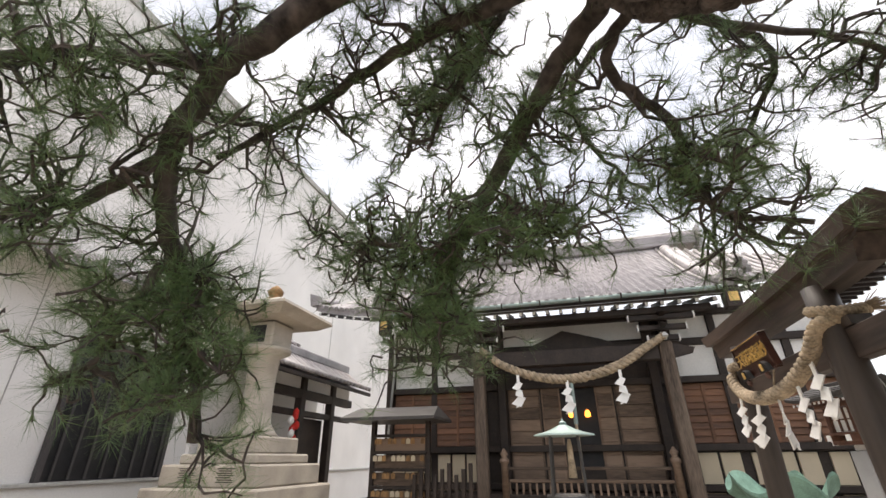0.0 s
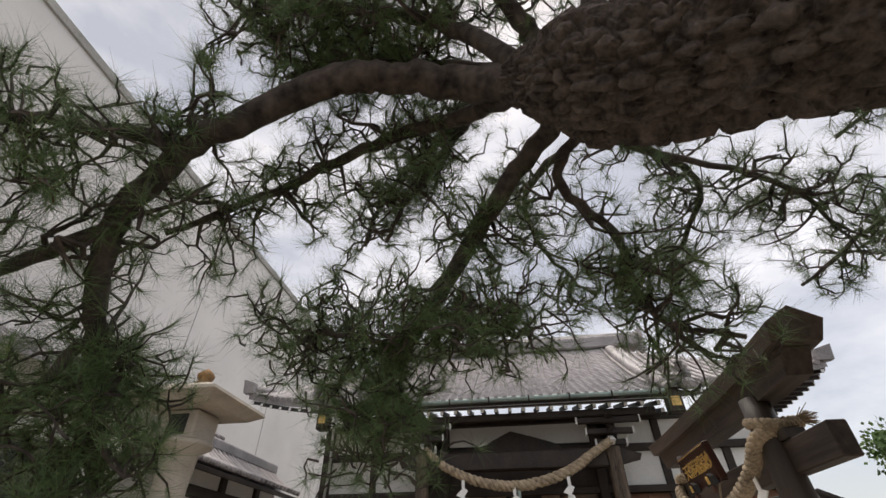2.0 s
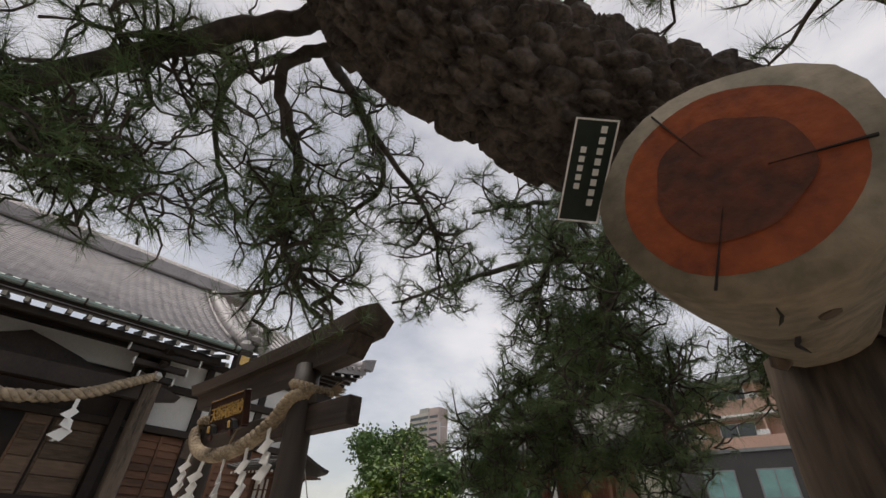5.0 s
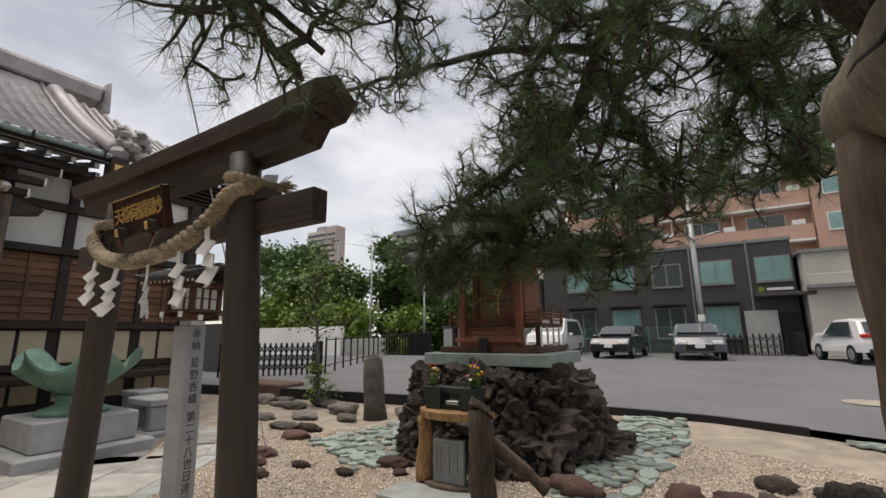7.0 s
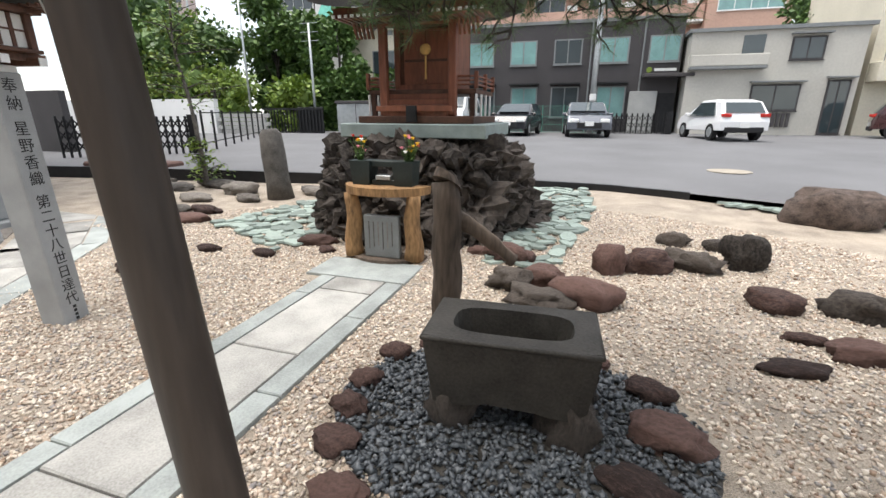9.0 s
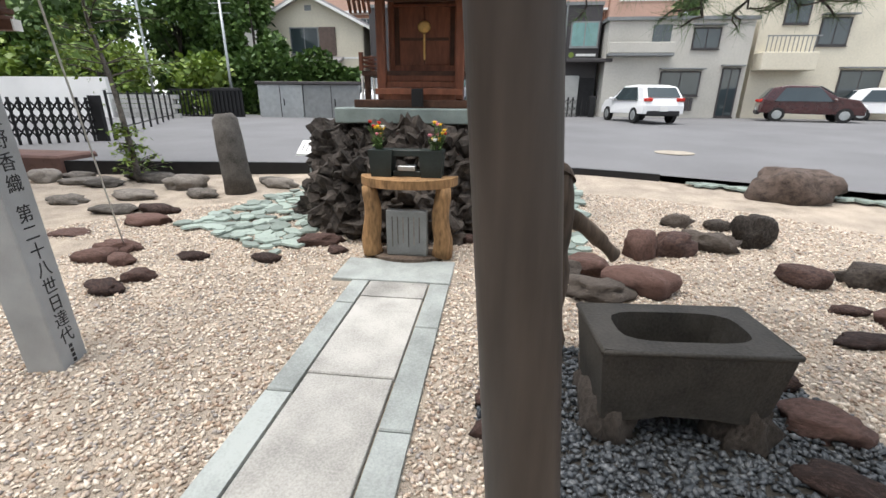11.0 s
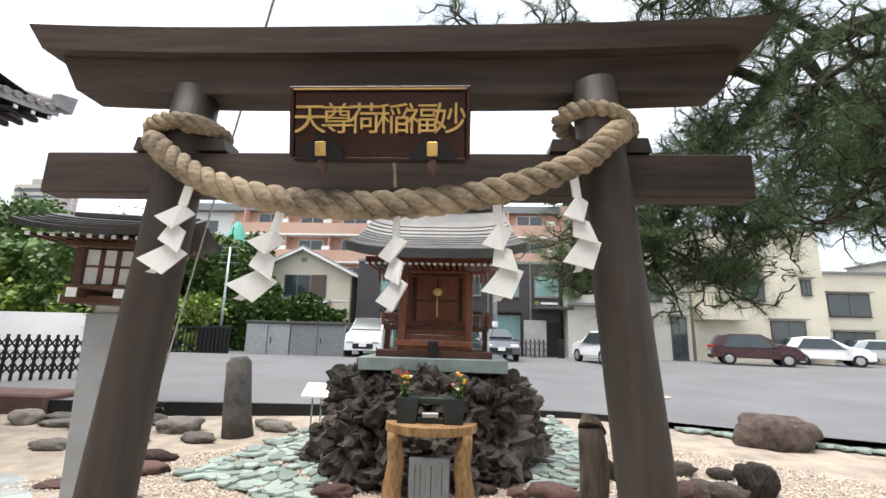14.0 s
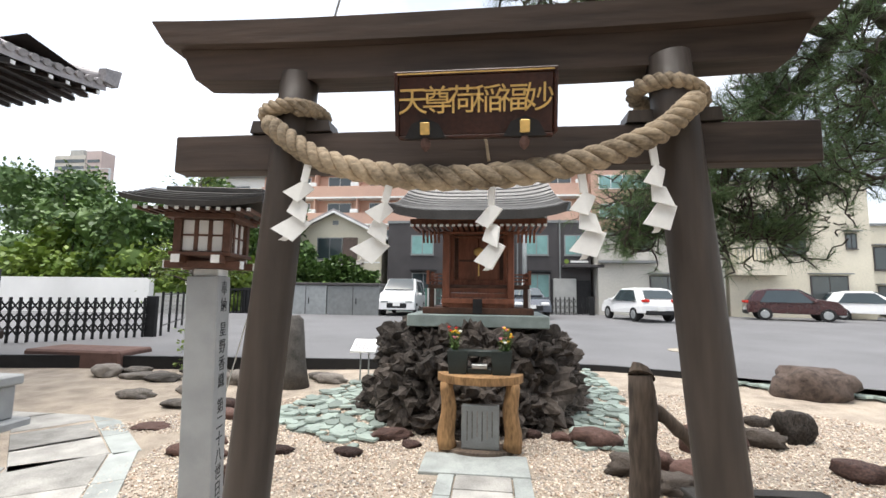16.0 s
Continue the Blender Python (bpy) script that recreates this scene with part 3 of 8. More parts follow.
# ---- small shrine on the rock base ----
def small_shrine():
    th = thing("small_shrine", (-0.08, 5.4, 1.42), "red-brown cedar shrine with a grey metal roof on the slab", "shrine")
    cx = -0.08
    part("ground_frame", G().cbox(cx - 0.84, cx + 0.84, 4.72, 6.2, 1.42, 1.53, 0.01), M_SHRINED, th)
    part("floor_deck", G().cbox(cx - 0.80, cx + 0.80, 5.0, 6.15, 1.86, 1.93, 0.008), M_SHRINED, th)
    for x in (-0.74, -0.46, 0.46, 0.74):
        part("deck_post", G().cbox(cx + x - 0.035, cx + x + 0.035, 5.02, 5.09, 1.53, 1.86, 0.004), M_SHRINED, th)
    for i in range(4):
        part("step", G().cbox(cx - 0.46, cx + 0.46, 4.74 + 0.075 * i, 4.86 + 0.075 * i, 1.53 + 0.085 * i, 1.61 + 0.085 * i, 0.006), M_SHRINE, th)
    part("threshold", G().cbox(cx - 0.55, cx + 0.55, 4.70, 4.78, 1.60, 1.68, 0.006), M_SHRINE, th)
    for s in (-1, 1):
        part("pillar", G().cbox(cx + s * 0.50 - 0.055, cx + s * 0.50 + 0.055, 4.84, 4.95, 1.53, 3.0, 0.012), M_SHRINE, th)
        part("body_post", G().cbox(cx + s * 0.44 - 0.04, cx + s * 0.44 + 0.04, 5.22, 5.30, 1.93, 3.05, 0.008), M_SHRINE, th)
        part("side_wall", G().box(cx + s * 0.42 - 0.02, cx + s * 0.42 + 0.02, 5.30, 6.05, 1.93, 3.3), M_SHRINE, th)
        door = part("door", G().cbox(cx + s * 0.17 - 0.165, cx + s * 0.17 + 0.165, 5.24, 5.275, 2.02, 2.82, 0.006), M_SHRINE, th)
        part("door_rail", G().box(cx + s * 0.17 - 0.15, cx + s * 0.17 + 0.15, 5.23, 5.2405, 2.36, 2.40), M_SHRINED, door)
        part("side_panel", G().box(cx + s * 0.375 - 0.035, cx + s * 0.375 + 0.035, 5.26, 5.29, 1.93, 2.95), M_SHRINED, th)
        for k in range(3):
            part("rail", G().cbox(cx + s * 0.66 - 0.15, cx + s * 0.66 + 0.15, 4.99, 5.02, 1.98 + 0.06 * k, 2.005 + 0.06 * k, 0.004), M_SHRINE, th)
            part("rail", G().cbox(cx + s * 0.80 - 0.015, cx + s * 0.80 + 0.015, 4.99, 6.1, 1.98 + 0.06 * k, 2.005 + 0.06 * k, 0.004), M_SHRINE, th)
        for y in (5.0, 5.55, 6.1):
            part("rail_post", G().cbox(cx + s * 0.80 - 0.025, cx + s * 0.80 + 0.025, y - 0.025, y + 0.025, 1.93, 2.18, 0.004), M_SHRINE, th)
        part("newel", G().lathe([(0.022, 0), (0.022, 0.2), (0.03, 0.22), (0.034, 0.25), (0.02, 0.29), (0.004, 0.31)], 12, (cx + s * 0.51, 5.0, 1.93)), M_SHRINE, th, smooth=True)
        for k in range(5):
            part("bracket_slat", G().hull([(cx + s * (0.60 + 0.06 * k), y, z) for y, z in ((4.72, 2.98), (4.78, 2.98), (4.86, 2.66), (4.83, 2.66))] + [(cx + s * (0.63 + 0.06 * k), y, z) for y, z in ((4.72, 2.98), (4.78, 2.98), (4.86, 2.66), (4.83, 2.66))]), M_SHRINE, th)
        for k in range(4):
            part("lattice_bar", G().box(cx + s * 0.80 - 0.012, cx + s * 0.80 + 0.012, 5.0 + 0.3 * k, 5.035 + 0.3 * k, 1.53, 1.86), M_WHITE, th, "white painted bar")
    part("back_wall", G().box(cx - 0.44, cx + 0.44, 6.02, 6.06, 1.93, 3.3), M_SHRINE, th)
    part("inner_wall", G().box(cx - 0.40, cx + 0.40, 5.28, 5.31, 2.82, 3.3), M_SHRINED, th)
    part("front_beam", G().cbox(cx - 0.74, cx + 0.74, 4.83, 4.96, 2.86, 2.97, 0.01), M_SHRINE, th)
    arch = [(cx - 0.44, 2.86), (cx - 0.30, 2.80), (cx, 2.84), (cx + 0.30, 2.80), (cx + 0.44, 2.86)]
    part("carved_transom", G().prism(arch, "y", 4.87, 4.92), M_SHRINED, th)
    part("lintel", G().cbox(cx - 0.44, cx + 0.44, 5.21, 5.30, 2.82, 2.90, 0.006), M_SHRINE, th)
    part("sill", G().cbox(cx - 0.40, cx + 0.40, 5.21, 5.30, 1.93, 2.02, 0.006), M_SHRINE, th)
    crest = part("gold_crest", G().lathe([(0.0, 0), (0.075, 0), (0.085, 0.008), (0.06, 0.014), (0.02, 0.018), (0.0, 0.018)], 24).mesh("gold_crest", M_GOLD, True), M_GOLD, th, "round gilt crest")
    crest.matrix_parent_inverse = Matrix.Identity(4)
    crest.matrix_basis = pose(0, -0.175, 1.12, 90, 0, 0)
    part("crest_bar", G().box(cx - 0.012, cx + 0.012, 5.226, 5.24, 2.10, 2.45), M_GOLD, th)
    # roof
    prof = [(4.30, 3.18), (4.50, 3.22), (4.72, 3.29), (4.98, 3.43), (5.2, 3.63), (5.38, 3.92), (5.56, 3.64), (5.8, 3.46), (6.1, 3.34), (6.35, 3.28)]

    def roof(u, v, dz, half):
        i = min(int(v * (len(prof) - 1)), len(prof) - 2)
        k = v * (len(prof) - 1) - i
        y = prof[i][0] * (1 - k) + prof[i + 1][0] * k
        z = prof[i][1] * (1 - k) + prof[i + 1][1] * k
        s = 2 * u - 1
        h = half - 0.26 * min(1, max(0, (z - 3.2) / 0.65)) ** 0.7
        return (cx + s * h, y, z + dz + 0.09 * abs(s) ** 4)
    top = G().grid(lambda u, v: roof(u, v, 0.052, 1.302), 20, 36)
    g = G()
    g.grid(lambda u, v: roof(u, 1 - v, -0.06, 1.26), 20, 36)
    for u in (0, 1):
        g.grid(lambda a, v: roof(u, v if u else 1 - v, -0.06 + 0.11 * a, 1.26 + 0.04 * a), 1, 36)
    for v in (0, 1):
        g.grid(lambda u, a: roof(u if v else 1 - u, v, -0.06 + 0.11 * a, 1.26 + 0.04 * a), 20, 1)
    M_SHEET = mat("grey_sheet_roof", (0.14, 0.14, 0.14), 0.42, 0.3, vary=0.16, scale=3, fine=40, bump=0.12)
    roof_ob = part("roof", top, M_SHEET, th, "grey sheet-metal roof", True)
    part("eave_edge", g, M_COPPER, roof_ob)
    for k in range(13):
        v = 0.03 + 0.43 * k / 13
        line = [Vector(roof(i / 16, v, 0.056, 1.29)) for i in range(17)]
        part("roof_seam", G().tube(line, 0.009, 5), M_SHEET, roof_ob)
    part("ridge", G().cbox(cx - 1.0, cx + 1.0, 5.30, 5.46, 3.93, 4.02, 0.012), M_COPPER, roof_ob)
    part("ridge_cap", G().cbox(cx - 1.06, cx + 1.06, 5.28, 5.48, 4.02, 4.06, 0.012), M_COPPER, roof_ob)
    for s in (-1, 1):
        part("ridge_end", G().hull([(cx + s * 1.0, y, z) for y, z in ((5.27, 3.84), (5.49, 3.84), (5.5, 4.0), (5.38, 4.09), (5.26, 4.0))] + [(cx + s * 1.05, y, z) for y, z in ((5.29, 3.86), (5.47, 3.86), (5.38, 4.05))]), M_COPPER, roof_ob)
    part("eave_board", G().cbox(cx - 1.02, cx + 1.02, 4.50, 4.56, 3.08, 3.16, 0.004), M_SHRINE, th)
    for k in range(23):
        x = cx - 0.98 + 1.96 * k / 22
        r = part("rafter", G().box(x - 0.022, x + 0.022, 4.44, 5.2, 3.04, 3.08), M_SHRINE, th)
        part("rafter_tip", G().box(x - 0.024, x + 0.024, 4.432, 4.44, 3.037, 3.083), M_WHITE, r, "white painted rafter end")
    part("offertory_rack", G().cbox(cx - 0.07, cx + 0.07, 4.60, 4.66, 1.44, 1.68, 0.004), M_BLACK, th, "small black lantern frame")
    reshape(th, lambda x, y, z: (-0.11 + (x + 0.08) * 0.88, 4.09 + (y - 4.55) * 0.86, 1.413 + (z - 1.42) * 0.78 if z < 2.8 else (2.489 + (z - 2.8) * 0.28 if z < 3.06 else 2.562 + (z - 3.06) * 1.07)), (-0.11, 4.85, 1.413))


solid("stone_slab", G().cbox(-1.03, 0.81, 4.08, 5.6, 1.25, 1.412, 0.012), M_SLAB, "green-grey stone slab on the lava rock base", "slab")
small_shrine()

# lava rock base
lava = thing("rock_base", (-0.12, 4.85, 0.0), "dark rough lava rock base under the small shrine", "rock base")
core = blob(3, 4, 0.12, 2.0)
core.materials.append(M_LAVA)
c = new("core", core)
c.matrix_basis = Matrix.LocRotScale((-0.12, 4.85, 0.45), Euler((0, 0, 0)), (1.08, 0.88, 0.78))
c.parent = lava
c.matrix_parent_inverse = Matrix.Translation((0.12, -4.85, 0))
lava_me = [blob(20 + k, 4, 0.8, 2.1) for k in range(8)]
for me in lava_me:
    me.materials.append(M_LAVA)
for ring in range(5):
    z = 0.12 + 0.25 * ring
    n = 28 - 2 * ring
    for k in range(n):
        a = 2 * math.pi * k / n + ring * 0.4
        wob = 0.12 * math.sin(3 * a + ring) + random.uniform(-0.06, 0.06)
        rx = 1.24 - 0.10 * ring + wob * 0.7
        ry = 0.98 - 0.08 * ring + wob * 0.6
        s = random.uniform(0.22, 0.37)
        place_stone("lava_stone", random.choice(lava_me), M_LAVA, Vector((-0.19 + rx * math.cos(a), 4.85 + ry * math.sin(a), min(z, 1.2 - s * 0.62) + random.uniform(-0.05, 0.05) - (0.06 if ring == 4 else 0))), (s, s * random.uniform(0.8, 1.2), s * random.uniform(0.7, 1.1)), random.uniform(0, 6), "", "", "", lava)

# offering table
tb = thing("offering_table", (-0.05, 3.55, 0), "round-fronted log table on two log legs before the rock base", "table")


def half_disc(w, d, z0, z1, cy):
    pts = []
    for z in (z0, z1):
        for k in range(25):
            a = math.pi * k / 24
            pts.append((-0.05 - w * math.cos(a), cy - d * math.sin(a), z))
    return G().hull(pts)


part("tabletop", half_disc(0.50, 0.36, 0.70, 0.775, 3.58), M_LOG, tb)
part("foot_plate", half_disc(0.46, 0.34, 0.015, 0.075, 3.56), M_OLDWOOD, tb)
for s in (-1, 1):
    line = [(-0.05 + s * (0.36 + 0.015 * math.sin(i)), 3.40, 0.07 + 0.63 * i / 8) for i in range(9)]
    part("log_leg", G().tube(line, [0.105 - 0.004 * i for i in range(9)], 16, rough=0.12), M_LOG, tb, smooth=True)
tab = part("stone_tablet", G().cbox(-0.25, 0.17, 3.33, 3.40, 0.075, 0.50, 0.01), M_GREYMETAL, tb, "grey stone tablet with worn writing")
for k in range(6):
    part("writing_bar", G().box(-0.19 + 0.055 * k, -0.178 + 0.055 * k, 3.3285, 3.3298, 0.16 + 0.02 * (k % 3), 0.44), M_GREYROCK, tab)
reshape(tb, lambda x, y, z: (-0.05 + (x + 0.05) * 0.94, y - 0.25, z * 1.06), (-0.05, 3.3, 0))
fb = thing("flower_box", (-0.05, 3.5, 0.775), "dark green plastic flower box on the log table", "flower box")
g = G()
for s in (-1, 1):
    x0, x1 = sorted((-0.05 + s * 0.13, -0.05 + s * 0.37))
    part("pot", G().hull([(x0 + 0.02, 3.42, 0.776), (x1 - 0.02, 3.42, 0.776), (x0 + 0.02, 3.6, 0.776), (x1 - 0.02, 3.6, 0.776), (x0, 3.40, 0.98), (x1, 3.40, 0.98), (x0, 3.62, 0.98), (x1, 3.62, 0.98)]), M_BOXPL, fb)
part("cross_wall", G().cbox(-0.19, 0.09, 3.46, 3.6, 0.776, 0.82, 0.005), M_BOXPL, fb)
part("cross_wall", G().cbox(-0.19, 0.09, 3.46, 3.6, 0.93, 0.98, 0.005), M_BOXPL, fb)
part("tray", G().cbox(-0.14, 0.04, 3.45, 3.56, 0.82, 0.86, 0.005), M_STEEL, fb, "small steel tray")
reshape(fb, lambda x, y, z: (-0.055 + (x + 0.05) * 0.94, y - 0.25, 0.822 + (z - 0.775) * 1.2), (-0.055, 3.25, 0.822))
for s in (-1, 1):
    fl = thing("flower_bunch", (-0.05 + s * 0.27, 3.5, 0.95), "bunch of yellow, pink and red cut flowers in the box", "flowers", "cut flowers on the table")
    st, le = G(), G()
    for k in range(26):
        a, r = random.uniform(0, 6.3), random.uniform(0.0, 0.10)
        p = Vector((-0.05 + s * 0.27 + r * math.cos(a), 3.5 + r * math.sin(a), 0.96 + random.uniform(0.10, 0.27)))
        b0 = Vector((-0.05 + s * 0.27 + 0.02 * math.cos(a), 3.5, 0.93))
        st.tube([b0, p], 0.004, 4)
        for q in range(4):
            c0 = b0.lerp(p, random.uniform(0.3, 0.9))
            d = Vector((random.gauss(0, 1), random.gauss(0, 1), random.gauss(0.3, 0.6))).normalized() * 0.055
            w = d.cross(Vector((0, 0, 1))).normalized() * 0.012
            le.add([c0, c0 + d * 0.5 + w, c0 + d, c0 + d * 0.5 - w], [(0, 1, 2, 3)])
        if k % 2 == 0:
            h = G()
            for q in range(7):
                e = 2 * math.pi * q / 7
                h.add([p, p + Vector((0.02 * math.cos(e - 0.3), 0.02 * math.sin(e - 0.3), 0.012)), p + Vector((0.034 * math.cos(e), 0.034 * math.sin(e), 0.006)), p + Vector((0.02 * math.cos(e + 0.3), 0.02 * math.sin(e + 0.3), 0.012))], [(0, 1, 2, 3)])
            h.lathe([(0.012, -0.01), (0.016, 0.0), (0.01, 0.014)], 7, p)
            part("blossom", h, random.choice([M_YELLOW, M_YELLOW, M_PINKP, M_RED, M_WHITE]), fl)
    part("stems", st, M_LEAF, fl)
    part("leaves", le, M_LEAF, fl)
    reshape(fl, lambda x, y, z: (x, y - 0.25, z + 0.09), (-0.055 + s * 0.25, 3.25, 1.04))


# ---- dedication pillar with its lantern ----
def pillar():
    th = thing("stone_pillar", (-1.92, 1.34, 0), "square grey granite dedication pillar with inked writing", "stone pillar")
    a = part("shaft", G().cbox(-0.105, 0.105, -0.105, 0.105, 0.0, 1.83, 0.008), M_GRANITE, th)
    z = 1.74
    for ch, size, gap in [(c, 0.105, 0.115) for c in "奉納"] + [(" ", 0.1, 0.05)] + [(c, 0.105, 0.115) for c in "星野香織"] + [(" ", 0.1, 0.05)] + [(c, 0.105, 0.107) for c in "第二十八世日達代"]:
        if ch != " ":
            o = part("character", glyph_mesh("character", ch, size, M_INK, 0.001), M_INK, th, "inked character")
            o.matrix_basis = pose(0.106, 0, z, 90, 0, 90)
        z -= gap
    for k in range(8):
        part("small_writing", G().box(0.1052, 0.1065, -0.012, 0.014, z + 0.03 - 0.032 * k, z + 0.052 - 0.032 * k), M_INK, th)
    for chd in th.children:
        chd.matrix_parent_inverse = Matrix.Identity(4)
    th.matrix_basis = pose(-1.77, 1.14, 0.0, 0, -1.6, 11) @ Matrix.Diagonal((0.95, 0.95, 0.97, 1))
    M_LANT = mat("lantern_wood", (0.13, 0.062, 0.040), 0.6, vary=0.25, scale=6, fine=40)
    ln = thing("wooden_lantern", (-1.92, 1.34, 1.83), "wooden shrine lantern with paper windows on the granite pillar", "lantern")
    part("foot", G().cbox(-0.10, 0.10, -0.10, 0.10, 0.0, 0.06, 0.006), M_WHITE, ln)
    for s in (-1, 1):
        for x, y in ((1, 0), (0, 1)):
            if x:
                b = part("base_beam", G().cbox(-0.30, 0.30, s * 0.15 - 0.03, s * 0.15 + 0.03, 0.06, 0.12, 0.004), M_LANT, ln)
                for e in (-1, 1):
                    part("beam_tip", G().box(e * 0.30 - 0.004, e * 0.30 + 0.006, s * 0.15 - 0.032, s * 0.15 + 0.032, 0.058, 0.122), M_WHITE, b)
            else:
                b = part("base_beam", G().cbox(s * 0.15 - 0.03, s * 0.15 + 0.03, -0.30, 0.30, 0.10, 0.16, 0.004), M_LANT, ln)
                for e in (-1, 1):
                    part("beam_tip", G().box(s * 0.15 - 0.032, s * 0.15 + 0.032, e * 0.30 - 0.006, e * 0.30 + 0.004, 0.098, 0.162), M_WHITE, b)
    part("deck", G().cbox(-0.24, 0.24, -0.24, 0.24, 0.16, 0.19, 0.004), M_LANT, ln)
    for sx in (-1, 1):
        for sy in (-1, 1):
            part("corner_post", G().cbox(sx * 0.19 - 0.03, sx * 0.19 + 0.03, sy * 0.19 - 0.03, sy * 0.19 + 0.03, 0.19, 0.46, 0.004), M_LANT, ln)
    for k in range(4):
        w = part("paper_window", G().box(-0.165, 0.165, -0.185, -0.18, 0.20, 0.45), M_PAPER, ln, "white paper window")
        w.matrix_basis = Matrix.Rotation(k * math.pi / 2, 4, "Z")
        for x in (-0.055, 0.055):
            part("muntin", G().box(x - 0.016, x + 0.016, -0.195, -0.186, 0.20, 0.45), M_LANT, w)
        part("muntin", G().box(-0.165, 0.165, -0.194, -0.186, 0.32, 0.335), M_LANT, w)
    part("ceiling_plate", G().cbox(-0.27, 0.27, -0.27, 0.27, 0.46, 0.50, 0.004), M_LANT, ln)
    for s in (-1, 1):
        for k in range(12):
            x = -0.42 + 0.84 * k / 11
            r = part("rafter", G().box(x - 0.013, x + 0.013, s * 0.10, s * 0.40, 0.50, 0.522) if s > 0 else G().box(x - 0.013, x + 0.013, -0.40, -0.10, 0.50, 0.522), M_LANT, ln)
            y = s * 0.403
            part("rafter_tip", G().box(x - 0.014, x + 0.014, y - 0.004, y + 0.004, 0.498, 0.524), M_WHITE, r)

    def lroof(u, v, dz, e):
        s, y = 2 * u - 1, (2 * v - 1) * (0.43 + e)
        z = 0.53 + 0.17 * (1 - abs(2 * v - 1)) ** 1.25 + dz + 0.05 * abs(s) ** 3 * (1 - 0.6 * (1 - abs(2 * v - 1)))
        return (s * (0.52 + e), y, z)
    g = G()
    g.grid(lambda u, v: lroof(u, v, 0.035, 0.01), 14, 16)
    g.grid(lambda u, v: lroof(u, 1 - v, -0.005, 0), 14, 16)
    for u in (0, 1):
        g.grid(lambda a, v: lroof(u, v, -0.005 + 0.04 * a, 0.01 * a), 1, 16)
    for v in (0, 1):
        g.grid(lambda u, a: lroof(u, v, -0.005 + 0.04 * a, 0.01 * a), 14, 1)
    ro = part("roof", g, M_COPPER, ln, "dark copper roof", True)
    for k in range(5):
        v = 0.04 + 0.40 * k / 5
        for vv in (v, 1 - v):
            part("roof_seam", G().tube([Vector(lroof(i / 12, vv, 0.042, 0.0)) for i in range(13)], 0.006, 4), M_COPPER, ro)
    part("ridge", G().cbox(-0.40, 0.40, -0.035, 0.035, 0.72, 0.765, 0.006), M_COPPER, ro)
    for chd in ln.children_recursive:
        chd.matrix_parent_inverse = Matrix.Identity(4)
    ln.matrix_basis = pose(-1.82, 1.15, 1.775, 0, 0, 11) @ Matrix.Scale(0.80, 4)


pillar()
solid("guy_wire", G().tube([Vector((0.55, -1.0, 5.05)), Vector((-1.2, 1.0, 2.55)), Vector((-2.95, 3.0, 0.03))], 0.006, 6), M_STEEL, "thin slanting steel guy wire anchored in the gravel", "wire")

# ---- garden: water basin, log post, dry stream ----
def basin():
    th = thing("stone_basin", (1.67, 1.14, 0.2), "dark stone water basin with an oval hollow, set on rocks", "stone basin")
    x0, x1, y0, y1, z1 = 1.27, 2.07, 0.93, 1.36, 0.535
    g = G()
    n = 40
    outer, inner, low = [], [], []
    cx, cy = (x0 + x1) / 2, (y0 + y1) / 2
    for k in range(n):
        a = 2 * math.pi * k / n
        c, s = math.cos(a), math.sin(a)
        q = max(abs(c) / ((x1 - x0) / 2), abs(s) / ((y1 - y0) / 2))
        outer.append((cx + c / q, cy + s / q, z1))
        e = (abs(c / 0.29) ** 4 + abs(s / 0.135) ** 4) ** -0.25
        inner.append((cx + c * e, cy + s * e, z1))
        low.append((cx + c * e * 0.9, cy + s * e * 0.88, z1 - 0.20))
    vs = outer + inner + low + [(cx, cy, z1 - 0.20)]
    fs = [(k, (k + 1) % n, n + (k + 1) % n, n + k) for k in range(n)] + [(n + k, n + (k + 1) % n, 2 * n + (k + 1) % n, 2 * n + k) for k in range(n)] + [(2 * n + k, 2 * n + (k + 1) % n, 3 * n) for k in range(n)]
    bot = [(cx + (p[0] - cx) * 0.90, cy + (p[1] - cy) * 0.88, 0.16 + 0.05 * math.exp(-((p[0] - cx) / 0.16) ** 2)) for p in outer]
    o = len(vs)
    vs += [(p[0], p[1], z1 - 0.05) for p in outer] + bot
    fs += [(k, o + k, o + (k + 1) % n, (k + 1) % n) for k in range(n)] + [(o + k, o + n + k, o + n + (k + 1) % n, o + (k + 1) % n) for k in range(n)] + [tuple(o + n + k for k in range(n))]
    body = part("trough", g.add(vs, fs), M_BASIN, th)
    rim = G()
    for a, b in (((x0, y0), (x1, y0)), ((x1, y0), (x1, y1)), ((x1, y1), (x0, y1)), ((x0, y1), (x0, y0))):
        rim.tube([(*a, z1 - 0.012), (*b, z1 - 0.012)], 0.013, 8)
    part("rim_moulding", rim, M_BASIN, body, smooth=True)
    part("water_stain", G().lathe([(0.0, 0.0), (0.24, 0.0), (0.24, 0.004), (0.0, 0.004)], 30).mesh("water_stain", mat("wet_stone", (0.03, 0.034, 0.024), 0.25), False), M_BASIN, body).matrix_basis = Matrix.LocRotScale((cx, cy, z1 - 0.198), None, (1.05, 0.46, 1))

    c, k = Vector((1.63, 1.08)), radians(3.8)
    reshape(th, lambda x, y, z: (c.x + (x - 1.67) * math.cos(k) - (y - 1.145) * 1.04 * math.sin(k), c.y + (x - 1.67) * math.sin(k) + (y - 1.145) * 1.04 * math.cos(k), z + 0.008), (1.63, 1.08, 0.2))


